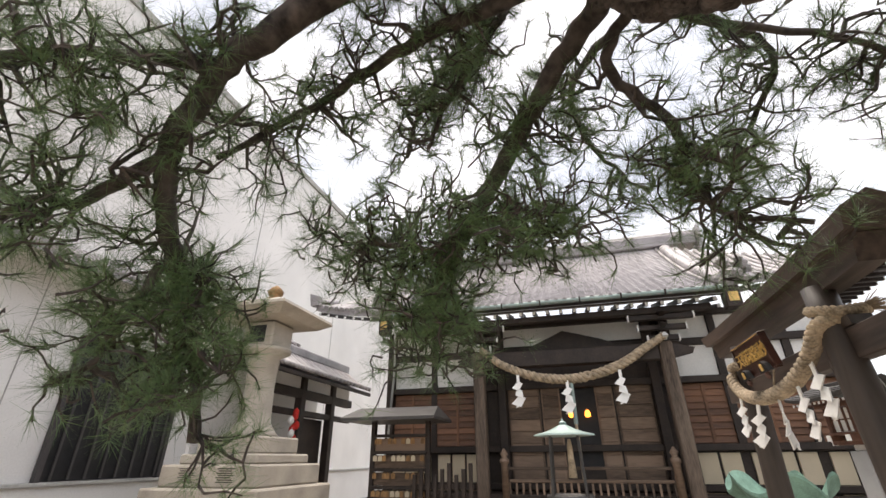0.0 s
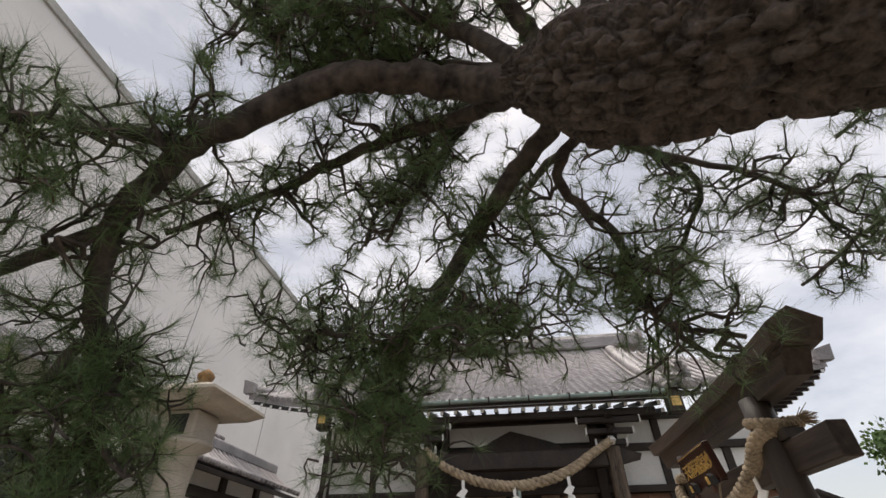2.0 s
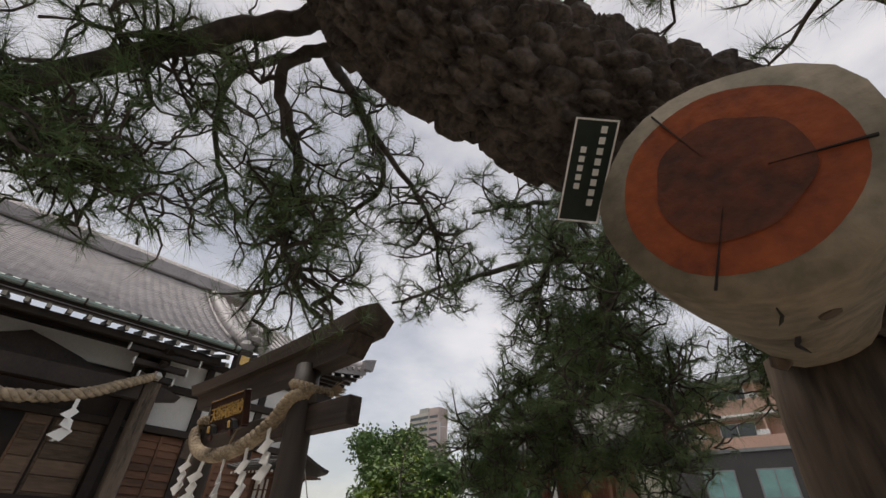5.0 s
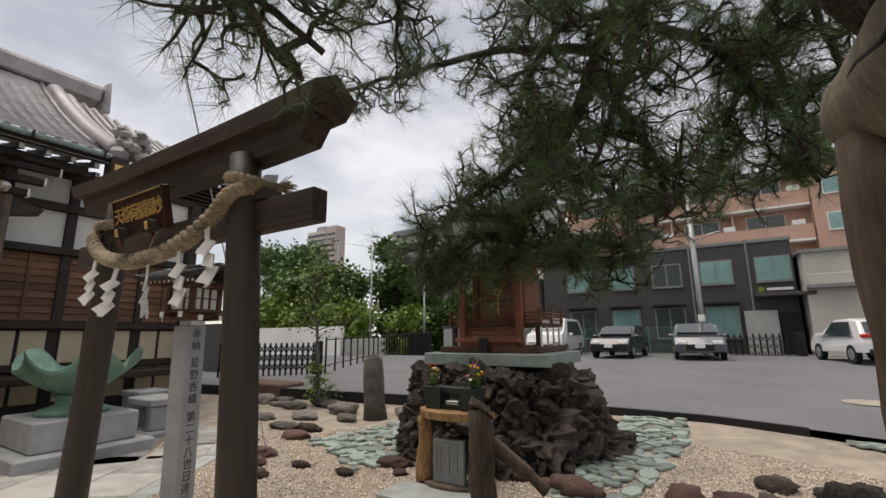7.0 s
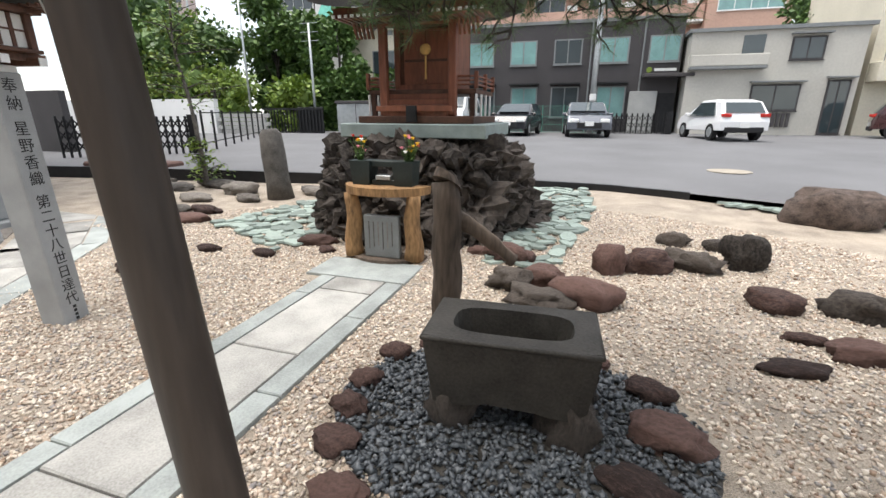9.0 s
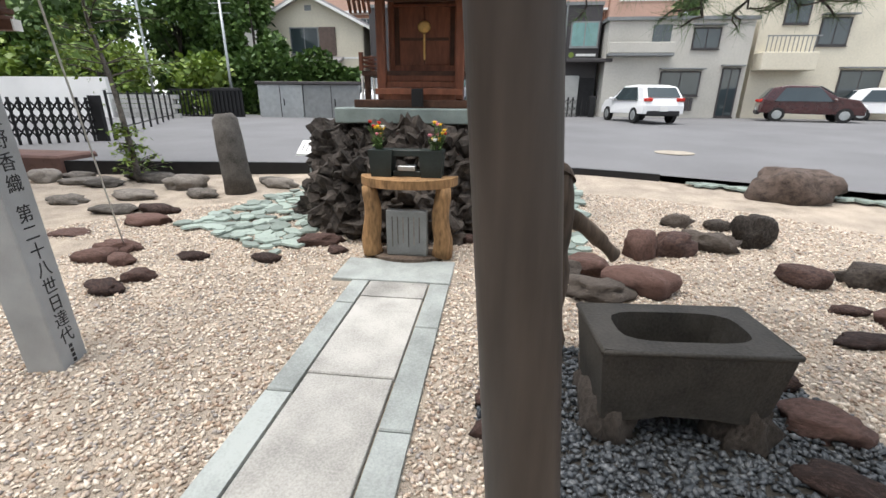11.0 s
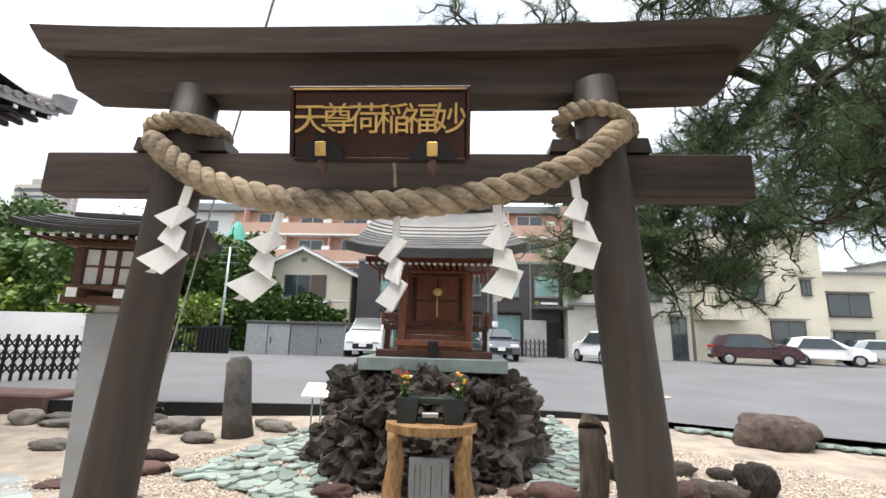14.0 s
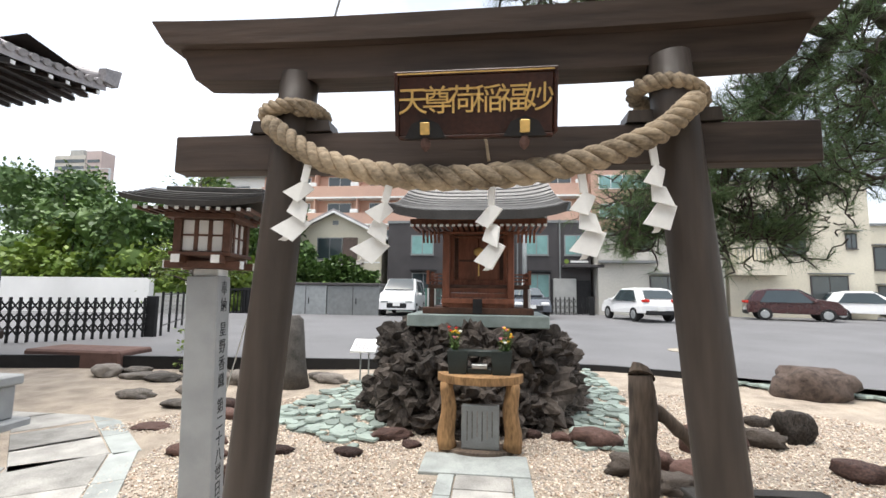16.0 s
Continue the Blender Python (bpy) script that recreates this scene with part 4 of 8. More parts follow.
basin()
stone_me = {}
for key, material in (("red", M_REDROCK), ("grey", M_GREYROCK), ("lava", M_LAVA), ("mound", mat("brown_grey_rock", (0.11, 0.082, 0.068), 0.95, vary=0.4, scale=4, fine=30, bump=0.9))):
    stone_me[key] = []
    for k in range(6):
        me = blob(50 + k + 10 * len(key), 3, 0.42 if key != "lava" else 0.6, 1.4 if key != "lava" else 2.0, chop=0.8)
        me.materials.append(material)
        me.polygons.foreach_set("use_smooth", [True] * len(me.polygons))
        stone_me[key].append(me)


def rocks(rows, key, label, group, sink=0.25):
    for i, (x, y, w, d, h) in enumerate(rows):
        place_stone("garden_rock", stone_me[key][i % 6], None, Vector((x, y, gz(x, y) + h * (0.5 - sink))), (w / 2, d / 2, h / 2 * 1.15), random.uniform(-0.4, 0.4) + (3.14 if i % 2 else 0), label, "rock", group)


rocks([(-2.35, 2.10, 0.34, 0.22, 0.12), (-2.26, 2.34, 0.26, 0.18, 0.12), (-3.00, 2.70, 0.34, 0.22, 0.16), (-2.68, 2.66, 0.26, 0.18, 0.14), (-3.00, 2.95, 0.46, 0.26, 0.16), (-3.40, 3.85, 0.50, 0.28, 0.16),
       (-3.66, 4.36, 0.55, 0.28, 0.16), (-4.00, 3.40, 0.42, 0.3, 0.05), (-1.38, 2.90, 0.28, 0.16, 0.10), (-2.10, 2.86, 0.28, 0.16, 0.10), (-1.05, 3.42, 0.50, 0.22, 0.15), (-0.78, 3.20, 0.2, 0.14, 0.08), (0.50, 3.66, 0.26, 0.16, 0.12), (0.85, 3.62, 0.22, 0.16, 0.10)],
      "red", "flat red-brown garden rock lying in the gravel", "rocks of the dry stream")
rocks([(-4.22, 4.30, 0.55, 0.3, 0.14), (-5.30, 4.68, 0.55, 0.3, 0.16), (-4.60, 5.08, 0.65, 0.4, 0.18), (-5.80, 5.80, 0.6, 0.35, 0.16), (-4.28, 5.80, 0.70, 0.45, 0.32), (-6.25, 6.0, 0.9, 0.4, 0.14), (-5.3, 6.35, 1.0, 0.4, 0.22), (-2.75, 6.05, 0.6, 0.3, 0.2), (-3.62, 5.25, 0.5, 0.3, 0.18), (-7.1, 6.0, 0.5, 0.4, 0.3), (-6.7, 6.25, 0.6, 0.35, 0.2), (-3.05, 6.3, 0.5, 0.25, 0.16)],
      "grey", "grey-brown weathered garden rock on the gravel", "rocks beside the sapling")
rocks([(1.18, 3.52, 0.52, 0.34, 0.24), (1.62, 2.98, 0.40, 0.3, 0.22), (2.00, 2.70, 0.54, 0.36, 0.26), (2.22, 3.45, 0.30, 0.28, 0.38), (2.58, 3.57, 0.50, 0.3, 0.30),
       (3.44, 2.97, 0.36, 0.28, 0.20), (3.45, 2.46, 0.26, 0.14, 0.08), (3.70, 2.29, 0.42, 0.22, 0.16), (3.22, 1.99, 0.38, 0.18, 0.09)],
      "red", "red-brown garden rock lying in the gravel", "rocks beyond the basin")
rocks([(3.48, 3.88, 0.36, 0.3, 0.46), (2.95, 4.48, 0.3, 0.22, 0.2), (3.36, 4.38, 0.26, 0.18, 0.16), (1.34, 2.82, 0.36, 0.28, 0.24), (4.00, 3.0, 0.42, 0.3, 0.26), (1.62, 2.50, 0.44, 0.3, 0.20), (3.00, 3.72, 0.44, 0.28, 0.24)],
      "lava", "dark porous lava rock standing in the gravel", "lava rocks beyond the basin")
rocks([(2.34, 1.47, 0.26, 0.2, 0.12), (2.38, 1.10, 0.36, 0.26, 0.14), (0.84, 1.42, 0.18, 0.16, 0.12), (0.80, 1.10, 0.18, 0.16, 0.12), (0.82, 0.85, 0.22, 0.16, 0.12), (0.90, 0.60, 0.22, 0.18, 0.10), (2.02, 1.68, 0.22, 0.16, 0.12), (1.05, 1.60, 0.22, 0.14, 0.10), (2.22, 0.74, 0.3, 0.2, 0.10), (1.05, 0.36, 0.24, 0.18, 0.08)],
      "red", "brown rock edging the pebbles under the basin", "rocks round the basin")
rocks([(1.34, 0.98, 0.24, 0.24, 0.42), (1.94, 0.99, 0.26, 0.26, 0.42), (1.92, 1.28, 0.26, 0.26, 0.42), (1.36, 1.30, 0.24, 0.24, 0.42)], "lava", "dark brown rough rock carrying the stone basin", "rocks under the basin", 0.42)
rocks([(5.05, 5.95, 0.98, 0.7, 0.62)], "mound", "large low mound of brown-grey rock in the gravel", "", 0.25)

lp = thing("log_post", (1.18, 1.72, 0), "weathered split log post with a carved wooden spout", "log post")
line = [(1.18 + 0.012 * math.sin(i * 1.7), 1.72, 1.14 * i / 10) for i in range(11)]
part("post", G().tube(line, [0.13, 0.128, 0.125, 0.12, 0.118, 0.12, 0.118, 0.116, 0.114, 0.114, 0.105], 14, rough=0.2), M_OLDWOOD, lp, smooth=True)
part("cap", G().hull([(1.18 + 0.115 * math.cos(a), 1.72 + 0.115 * math.sin(a), 1.12 + 0.06 * math.cos(a + 2)) for a in np.linspace(0, 6, 12)] + [(1.18 + 0.08 * math.cos(a), 1.72 + 0.08 * math.sin(a), 1.19 + 0.04 * math.cos(a + 2.4)) for a in np.linspace(0, 6, 8)]), M_OLDWOOD, lp)
part("spout", G().tube(smooth_line([(1.22, 1.74, 0.95), (1.36, 1.79, 0.84), (1.5, 1.86, 0.73), (1.62, 1.93, 0.62)], 5), [0.055] * 5 + [0.05] * 6 + [0.04] * 4 + [0.045], 9, rough=0.3), M_OLDWOOD, lp, "pale driftwood spout", True)
reshape(lp, lambda x, y, z: (1.115 + (x - 1.18) * (0.78 if x < 1.32 else 0.9), 1.64 + (y - 1.72) * 0.78, z), (1.115, 1.64, 0))
M_STAND = mat("dark_grey_stone", (0.115, 0.105, 0.095), 0.9, vary=0.3, scale=6, fine=50, bump=0.6)
solid("standing_stone", G().tube([(-3.22, 5.62, 0.05), (-3.25, 5.62, 0.4), (-3.29, 5.63, 0.85), (-3.33, 5.64, 1.18), (-3.34, 5.64, 1.27)], [0.235, 0.215, 0.2, 0.185, 0.12], 16, rough=0.12), M_STAND, "upright dark grey standing stone with a rounded top", "standing stone", smooth=True)

sg = thing("sign_stand", (-2.2, 6.75, 0.15), "small slanting white information board on a steel leg", "sign")
part("leg", G().tube([(-2.25, 6.75, 0.1), (-2.25, 6.75, 0.72)], 0.014, 8), M_STEEL, sg)
part("leg", G().tube([(-2.1, 6.75, 0.1), (-2.1, 6.75, 0.72)], 0.014, 8), M_STEEL, sg)
bd = part("board", G().hull([(-2.4, 6.6, 0.68), (-1.95, 6.6, 0.68), (-2.4, 6.6, 0.71), (-1.95, 6.6, 0.71), (-2.4, 6.9, 0.86), (-1.95, 6.9, 0.86), (-2.4, 6.9, 0.89), (-1.95, 6.9, 0.89)]), M_WHITE, sg)
for k in range(5):
    part("writing_bar", G().hull([(-2.34 + 0.075 * k + dx, 6.62 + dy, 0.7225 + dy * 0.6 + dz) for dx in (0, 0.02) for dy in (0.02, 0.22) for dz in (0, 0.003)]), M_GREYMETAL, bd)

reshape(sg, lambda x, y, z: (x + 0.01, y - 0.65, z - 0.05), (-2.19, 6.1, 0.12))

# sapling beside the rocks
sap = thing("sapling", (-5.45, 6.2, 0.1), "slender young tree with sparse leaves among the rocks", "tree")
line = smooth_line([(-5.45, 6.2, 0.05), (-5.5, 6.2, 0.9), (-5.6, 6.22, 1.8), (-5.75, 6.2, 2.8), (-5.6, 6.2, 3.9)], 5)
part("trunk", G().tube(line, [0.055 - 0.002 * i for i in range(len(line))], 9, rough=0.15), M_GREYROCK, sap, smooth=True)
lv, tw = G(), G()


def leafy(gl, gt, a, d, size, n, rnd=0.5):
    b = a + d
    gt.tube([a, a + d * 0.5 + Vector((0, 0, 0.04)), b], [0.012, 0.009, 0.004], 5)
    for k in range(n):
        c = a.lerp(b, random.uniform(0.3, 1.05)) + Vector((random.gauss(0, 0.1), random.gauss(0, 0.1), random.gauss(0, 0.08))) * rnd * 2
        e = Vector((random.gauss(0, 1), random.gauss(0, 1), random.gauss(-0.2, 0.5))).normalized() * size
        w = e.cross(Vector((random.random(), random.random(), 1))).normalized() * size * 0.3
        gl.add([c, c + e * 0.5 + w, c + e, c + e * 0.5 - w], [(0, 1, 2, 3)])


for k in range(34):
    z = random.uniform(1.9, 3.9)
    i = int((z / 3.9) * (len(line) - 1))
    a = Vector(line[i])
    ang = random.uniform(0, 6.3)
    leafy(lv, tw, a, Vector((math.cos(ang), math.sin(ang), random.uniform(0, 0.5))) * random.uniform(0.5, 1.1) * (1.2 - abs(z - 2.9) * 0.3), 0.09, 26)
for k in range(30):
    ang = random.uniform(0, 6.3)
    z = random.uniform(0.05, 0.9)
    leafy(lv, tw, Vector((-5.47, 6.2, 0.1 + z)), Vector((math.cos(ang), math.sin(ang), 0.35)) * random.uniform(0.15, 0.5 if z < 0.3 else 0.25), 0.10, 14, 0.3)
tagged(part("twig_web", tw, M_BARK, sap), kind="stuff")
part("crown", lv, M_LEAFY, sap)


# ---- background trees ----
def tree(at, height, width, label, material=None, n=4200, leaf=0.32, trunk=0.12, low=0.25):
    th = thing("tree", at, label, "tree", "trees beyond the lot")
    at = Vector(at)
    top = at + Vector((0, 0, height))
    g = G()
    g.tube([at, at.lerp(top, 0.4) + Vector((0.1, 0, 0)), at.lerp(top, 0.85)], [trunk, trunk * 0.7, trunk * 0.25], 8)
    lobes = []
    for k in range(14):
        a = random.uniform(0, 6.3)
        zz = random.uniform(low, 0.95)
        r = width * 0.5 * math.sqrt(max(0.05, 1 - ((zz - 0.55) / 0.5) ** 2)) * random.uniform(0.45, 0.85)
        c = at + Vector((r * math.cos(a), r * math.sin(a), zz * height))
        lobes.append((c, width * random.uniform(0.14, 0.24)))
        g.tube([at + Vector((0, 0, height * zz * 0.55)), c], [trunk * 0.4, trunk * 0.12], 5)
    part("trunk", g, M_BARK, th)
    lv = G()
    for c, r in lobes:
        lv.hull([c + Vector((math.cos(a) * math.cos(b), math.sin(a) * math.cos(b), math.sin(b))) * r * random.uniform(0.5, 0.85) for a in np.linspace(0, 5.6, 8) for b in (-1.2, -0.5, 0.2, 0.8)])
    for k in range(n):
        c, r = random.choice(lobes)
        d = Vector((random.gauss(0, 1), random.gauss(0, 1), random.gauss(0, 0.8))).normalized() * r * random.uniform(0.6, 1.12)
        p = c + d
        e = (d.normalized() + Vector((random.gauss(0, 0.7), random.gauss(0, 0.7), random.gauss(-0.3, 0.6)))).normalized() * leaf * random.uniform(0.7, 1.3)
        w = e.cross(Vector((random.gauss(0, 1), random.gauss(0, 1), 1))).normalized() * leaf * 0.38
        lv.add([p, p + e * 0.5 + w, p + e, p + e * 0.5 - w], [(0, 1, 2, 3)])
    part("crown", lv, material or M_LEAF, th)


tree((-26.0, 22, 0.3), 8.4, 7, "broad green tree behind the temple wall")
tree((-20.6, 22, 0.3), 6.8, 6.3, "rounded dense green tree behind the white wall")
tree((-17.0, 24, 0.3), 8.0, 4.5, "tall green tree beside the steel pole")
tree((-14.6, 25, 0.3), 9.2, 4.8, "tall dark green tree with an open crown")
tree((-12.6, 24, 0.3), 7.0, 3.4, "dark green conical tree beside the cream house")
tree((-23.5, 20.5, 0.3), 4.8, 5.0, "yellow-green shrub-like tree above the wall", M_LEAFY)
tree((-14.2, 21.5, 0.3), 3.3, 3.2, "bright green bush behind the fence", M_LEAFY, 1400)
tree((-17.8, 19.5, 0.3), 3.4, 4.0, "bright green low tree behind the fence", M_LEAFY, 1400)
tree((-31, 26, 0.3), 9.6, 9, "large green tree by the boundary")
tree((11.0, 46, 15.2), 3.0, 3.2, "small clipped tree on the apartment roof", None, 900, 0.3)
tree((15.5, 35, 0.4), 8.6, 6, "dense green tree behind the grey house")
hd = thing("hedge", (-9.5, 22.5, 0.3), "ivy-green hedge in front of the cream house", "hedge")
g = G()
for k in range(5200):
    x = random.uniform(-13.2, -6.2)
    hgt = 3.3 - 0.035 * (x + 10.5) ** 2 + 0.3 * math.sin(x * 2.1)
    z = 0.3 + hgt * random.random() ** 0.6
    y = 22.2 + random.uniform(-0.5, 0.4) * (1 if z < hgt else 0.4)
    e = Vector((random.gauss(0, 1), -abs(random.gauss(0, 1)), random.gauss(0, 1))).normalized() * 0.28
    w = e.cross(Vector((random.gauss(0, 1), 0.3, 1))).normalized() * 0.1
    p = Vector((x, y, z))
    g.add([p, p + e * 0.5 + w, p + e, p + e * 0.5 - w], [(0, 1, 2, 3)])
g.box(-13.2, -6.4, 22.3, 22.9, 0.3, 2.9)
part("foliage", g, M_LEAF, hd)


# ---- buildings ----
def window(parent, x0, x1, y, z0, z1, glass=None, mull=1, frame_mat=None, depth=0.10):
    """A window in a wall that faces -y."""
    fm = frame_mat or M_GREYMETAL
    w = part("window", G().box(x0 - 0.05, x1 + 0.05, y - 0.04, y - 0.003, z0 - 0.05, z1 + 0.05), fm, parent)
    for k in range(mull + 1):
        a = x0 + (x1 - x0) * k / (mull + 1) + 0.03
        b = x0 + (x1 - x0) * (k + 1) / (mull + 1) - 0.03
        part("pane", G().box(a, b, y - 0.047, y - 0.0405, z0 + 0.02, z1 - 0.02), glass or M_GLASS, w)
    part("sill", G().box(x0 - 0.08, x1 + 0.08, y - 0.10, y - 0.0405, z0 - 0.10, z0 - 0.052), fm, w)
    return w


def dark_block():
    th = thing("dark_building", (2.0, 26, 0.45), "two-storey charcoal building with teal curtained windows", "building")
    part("wall", G().box(-6.6, 6.15, 26, 33, 0.3, 6.2), M_DARKWALL, th)
    part("parapet", G().box(-6.65, 6.2, 25.94, 33.1, 6.2, 6.36), M_GREYMETAL, th)
    for i, x in enumerate((-5.04, -2.62, -0.2, 2.17, 4.62)):
        window(th, x, x + 1.4, 26, 4.2, 5.38, M_TEAL if i % 3 != 2 else M_GLASS, 1, M_GREYMETAL)
    for i, x in enumerate((-4.95, -2.5, -0.23, 2.21)):
        window(th, x, x + 1.42, 26, 1.4, 2.95, M_TEAL if i % 2 else M_GLASS)
        part("awning", G().box(x - 0.1, x + 1.52, 25.5, 25.995, 3.1, 3.18), M_BLACK, th)
    part("entrance_wall", G().cbox(3.85, 5.2, 25.6, 25.99, 0.4, 2.7, 0.02), M_CONC, th)
    # Entrance shade painted as a black sheet laid on the wall.
    part("entrance_recess", G().box(5.3, 6.1, 25.9, 25.99, 0.45, 2.6), M_BLACK, th)
    part("canopy", G().cbox(4.4, 6.7, 24.9, 25.99, 3.35, 3.52, 0.02), M_DARKWALL, th)
    sgn = part("sign_bar", G().box(4.95, 6.0, 25.95, 25.99, 3.7, 3.83), M_WHITE, th)
    d = part("sign_disc", G().lathe([(0, 0), (0.14, 0), (0.14, 0.03), (0, 0.03)], 16).mesh("sign_disc", M_LEAFY), M_LEAFY, th)
    d.matrix_parent_inverse = Matrix.Identity(4)
    d.matrix_basis = pose(2.7, -0.02, 3.32, 90, 0, 0)
    for x in (1.7, 4.3):
        part("downpipe", G().tube([(x, 25.93, 0.4), (x, 25.93, 6.4)], 0.05, 6), M_GREYMETAL, th)


def cream_house():
    th = thing("cream_house", (-10, 27, 0.4), "two-storey cream rendered house with a shallow gable", "house")
    pts = [(-13.3, 0.3), (-6.9, 0.3), (-6.9, 5.9), (-10.2, 7.6), (-13.3, 6.0)]
    part("wall", G().prism(pts, "y", 27, 34), M_BEIGE, th)
    for s, (xa, za), (xb, zb) in ((1, (-10.2, 7.62), (-6.3, 5.6)), (-1, (-10.2, 7.62), (-13.9, 5.7))):
        ro = part("roof", G().hull([(xa, 26.5, za), (xb, 26.5, zb), (xa, 26.5, za + 0.2), (xb, 26.5, zb + 0.16), (xa, 34.5, za), (xb, 34.5, zb), (xa, 34.5, za + 0.2), (xb, 34.5, zb + 0.16)]), M_TILE, th)
        part("bargeboard", G().hull([(xa, 26.45, za - 0.12), (xb, 26.45, zb - 0.12), (xa, 26.45, za + 0.05), (xb, 26.45, zb + 0.05), (xa, 26.495, za - 0.12), (xb, 26.495, zb - 0.12), (xa, 26.495, za + 0.05), (xb, 26.495, zb + 0.05)]), M_WHITE, ro)
    window(th, -11.4, -9.7, 27, 4.2, 5.7, M_GLASS)
    part("shutter", G().cbox(-9.6, -8.6, 26.88, 26.99, 4.1, 5.75, 0.02), mat("brown_shutter", (0.12, 0.085, 0.07), 0.6), th)
    part("lean_to_roof", G().hull([(-12.8, 25.6, 3.6), (-8.2, 25.6, 3.4), (-12.8, 27, 4.0), (-8.2, 27, 3.9), (-12.8, 25.6, 3.72), (-8.2, 25.6, 3.52), (-12.8, 27, 4.12), (-8.2, 27, 4.02)]), M_TILE, th)
    part("vent", G().box(-10.4, -10.0, 26.96, 26.99, 6.7, 7.0), M_GREYMETAL, th)
    part("gable_trim", G().box(-13.2, -7.0, 26.97, 26.995, 3.9, 4.0), M_WHITE, th)
    part("downpipe", G().tube([(-6.95, 26.9, 0.4), (-6.95, 26.9, 5.7)], 0.05, 6), M_BEIGE, th)
    reshape(th, lambda x, y, z: (x - 0.35, y, 0.3 + (z - 0.3) * 0.935))


def grey_house(x0, x1, y, h, material, label, wins, steps=True):
    th = thing("house", ((x0 + x1) / 2, y, 0.45), label, "house", "houses along the lot")
    part("wall", G().box(x0, x1, y, y + 8, 0.3, h), material, th)
    part("roof", G().box(x0 - 0.15, x1 + 0.15, y - 0.15, y + 8.1, h, h + 0.16), M_GREYMETAL, th)
    for a, b, c, d in wins:
        window(th, a, b, y, c, d, M_GLASS, 1, M_DARKWALL)
        part("hood", G().box(a - 0.15, b + 0.15, y - 0.35, y - 0.004, d + 0.14, d + 0.2), M_GREYMETAL, th)
    return th


def apartments():
    th = thing("apartment_block", (-8, 46, 0.5), "long salmon-pink apartment block with balcony bands", "apartment building")
    part("wall", G().box(-27, 16.9, 47, 58, 0.3, 15.3), M_PINK, th)
    part("roof", G().box(-35, 17.2, 46.2, 58, 15.3, 16.1), M_GREYMETAL, th)
    part("end_wall", G().box(-35, -27.01, 47.3, 58, 0.3, 15.3), M_WHITE, th)
    part("stair_wall", G().box(10.6, 16.91, 45.2, 46.99, 0.3, 15.9), M_PINK, th)
    for fl in range(4):
        z = 3.2 + 3.1 * fl
        b = part("balcony", G().box(-26.5, 10.5, 45.6, 46.99, z, z + 1.25), M_PINK, th)
        part("slab_edge", G().box(-26.5, 10.5, 45.55, 46.99, z - 0.18, z - 0.003), M_WHITE, b)
        for x in range(-24, 11, 5):
            window(th, x, x + 2.8, 47, z + 1.35, z + 2.6, M_GLASS, 1, M_WHITE)
            part("partition", G().box(x - 1.2, x - 1.05, 45.7, 46.99, z + 1.25, z + 2.9), M_PINK, th)
            part("air_conditioner", G().cbox(x + 3.1, x + 4.0, 45.62, 46.0, z + 1.26, z + 1.7, 0.03), M_WHITE, th)
        window(th, 11.4, 16.2, 45.2, z + 0.5, z + 1.9, M_TEAL, 3, M_WHITE)
        window(th, -34, -29, 47.3, z + 0.4, z + 1.8, M_GLASS, 3, M_WHITE)


dark_block()
cream_house()
gh = grey_house(6.35, 13.4, 25.0, 5.3, M_GREIGE, "low grey rendered house beside the charcoal building", [(10.57, 11.8, 4.0, 4.9), (9.28, 11.2, 1.75, 2.85), (12.3, 13.1, 0.7, 3.0)])
part("balcony_recess", G().box(8.55, 9.45, 24.96, 24.995, 4.1, 5.1), M_GLASS, gh)
part("balcony_rail", G().cbox(6.35, 9.6, 24.5, 24.6, 3.75, 4.25, 0.02), M_GREIGE, gh)
part("balcony_slab", G().cbox(6.35, 9.6, 24.5, 24.99, 3.6, 3.745, 0.02), M_GREYMETAL, gh)
for k in range(9):
    part("louvre", G().box(9.3 + 0.2 * k, 9.44 + 0.2 * k, 24.9, 24.955, 0.95, 1.6), M_DARKWALL, gh)
gh = grey_house(13.9, 21.6, 25.6, 8.6, M_BEIGE, "pale rendered house with narrow windows and a balcony", [(16.8, 18.1, 4.2, 5.4), (18.3, 20.2, 0.6, 2.95), (20.3, 20.8, 4.6, 5.4), (15.0, 16.1, 5.2, 6.6)])
part("balcony_wall", G().cbox(13.9, 16.5, 24.7, 25.59, 2.95, 3.8, 0.03), M_BEIGE, gh)
for k in range(12):
    part("balcony_bar", G().box(14.0 + 0.2 * k, 14.03 + 0.2 * k, 24.74, 24.77, 3.8, 4.5), M_GREYMETAL, gh)
part("balcony_handrail", G().box(13.95, 16.45, 24.72, 24.79, 4.5, 4.56), M_GREYMETAL, gh)
grey_house(23.2, 32.0, 29.0, 6.4, M_BEIGE, "cream house with a brown balcony band", [(24.4, 27.0, 3.6, 5.0), (28.4, 31.0, 3.6, 5.0), (24.5, 27.0, 0.8, 2.5)])
grey_house(33.5, 45, 30, 8.2, M_GREIGE, "grey rendered house at the end of the lane", [(35, 37, 5, 6.4), (39, 41, 5, 6.4)])
apartments()
tw = thing("tower_block", (-165, 150, 0), "far tall pale tower block with many window bands", "tower")
part("wall", G().box(-184, -166, 150, 176, 0, 61), M_GREIGE, tw)
part("side_wall", G().box(-165.9, -157, 151, 176, 0, 63), M_TOWER, tw)
part("roof_house", G().box(-177, -169, 155, 168, 61, 64), M_CONC, tw)
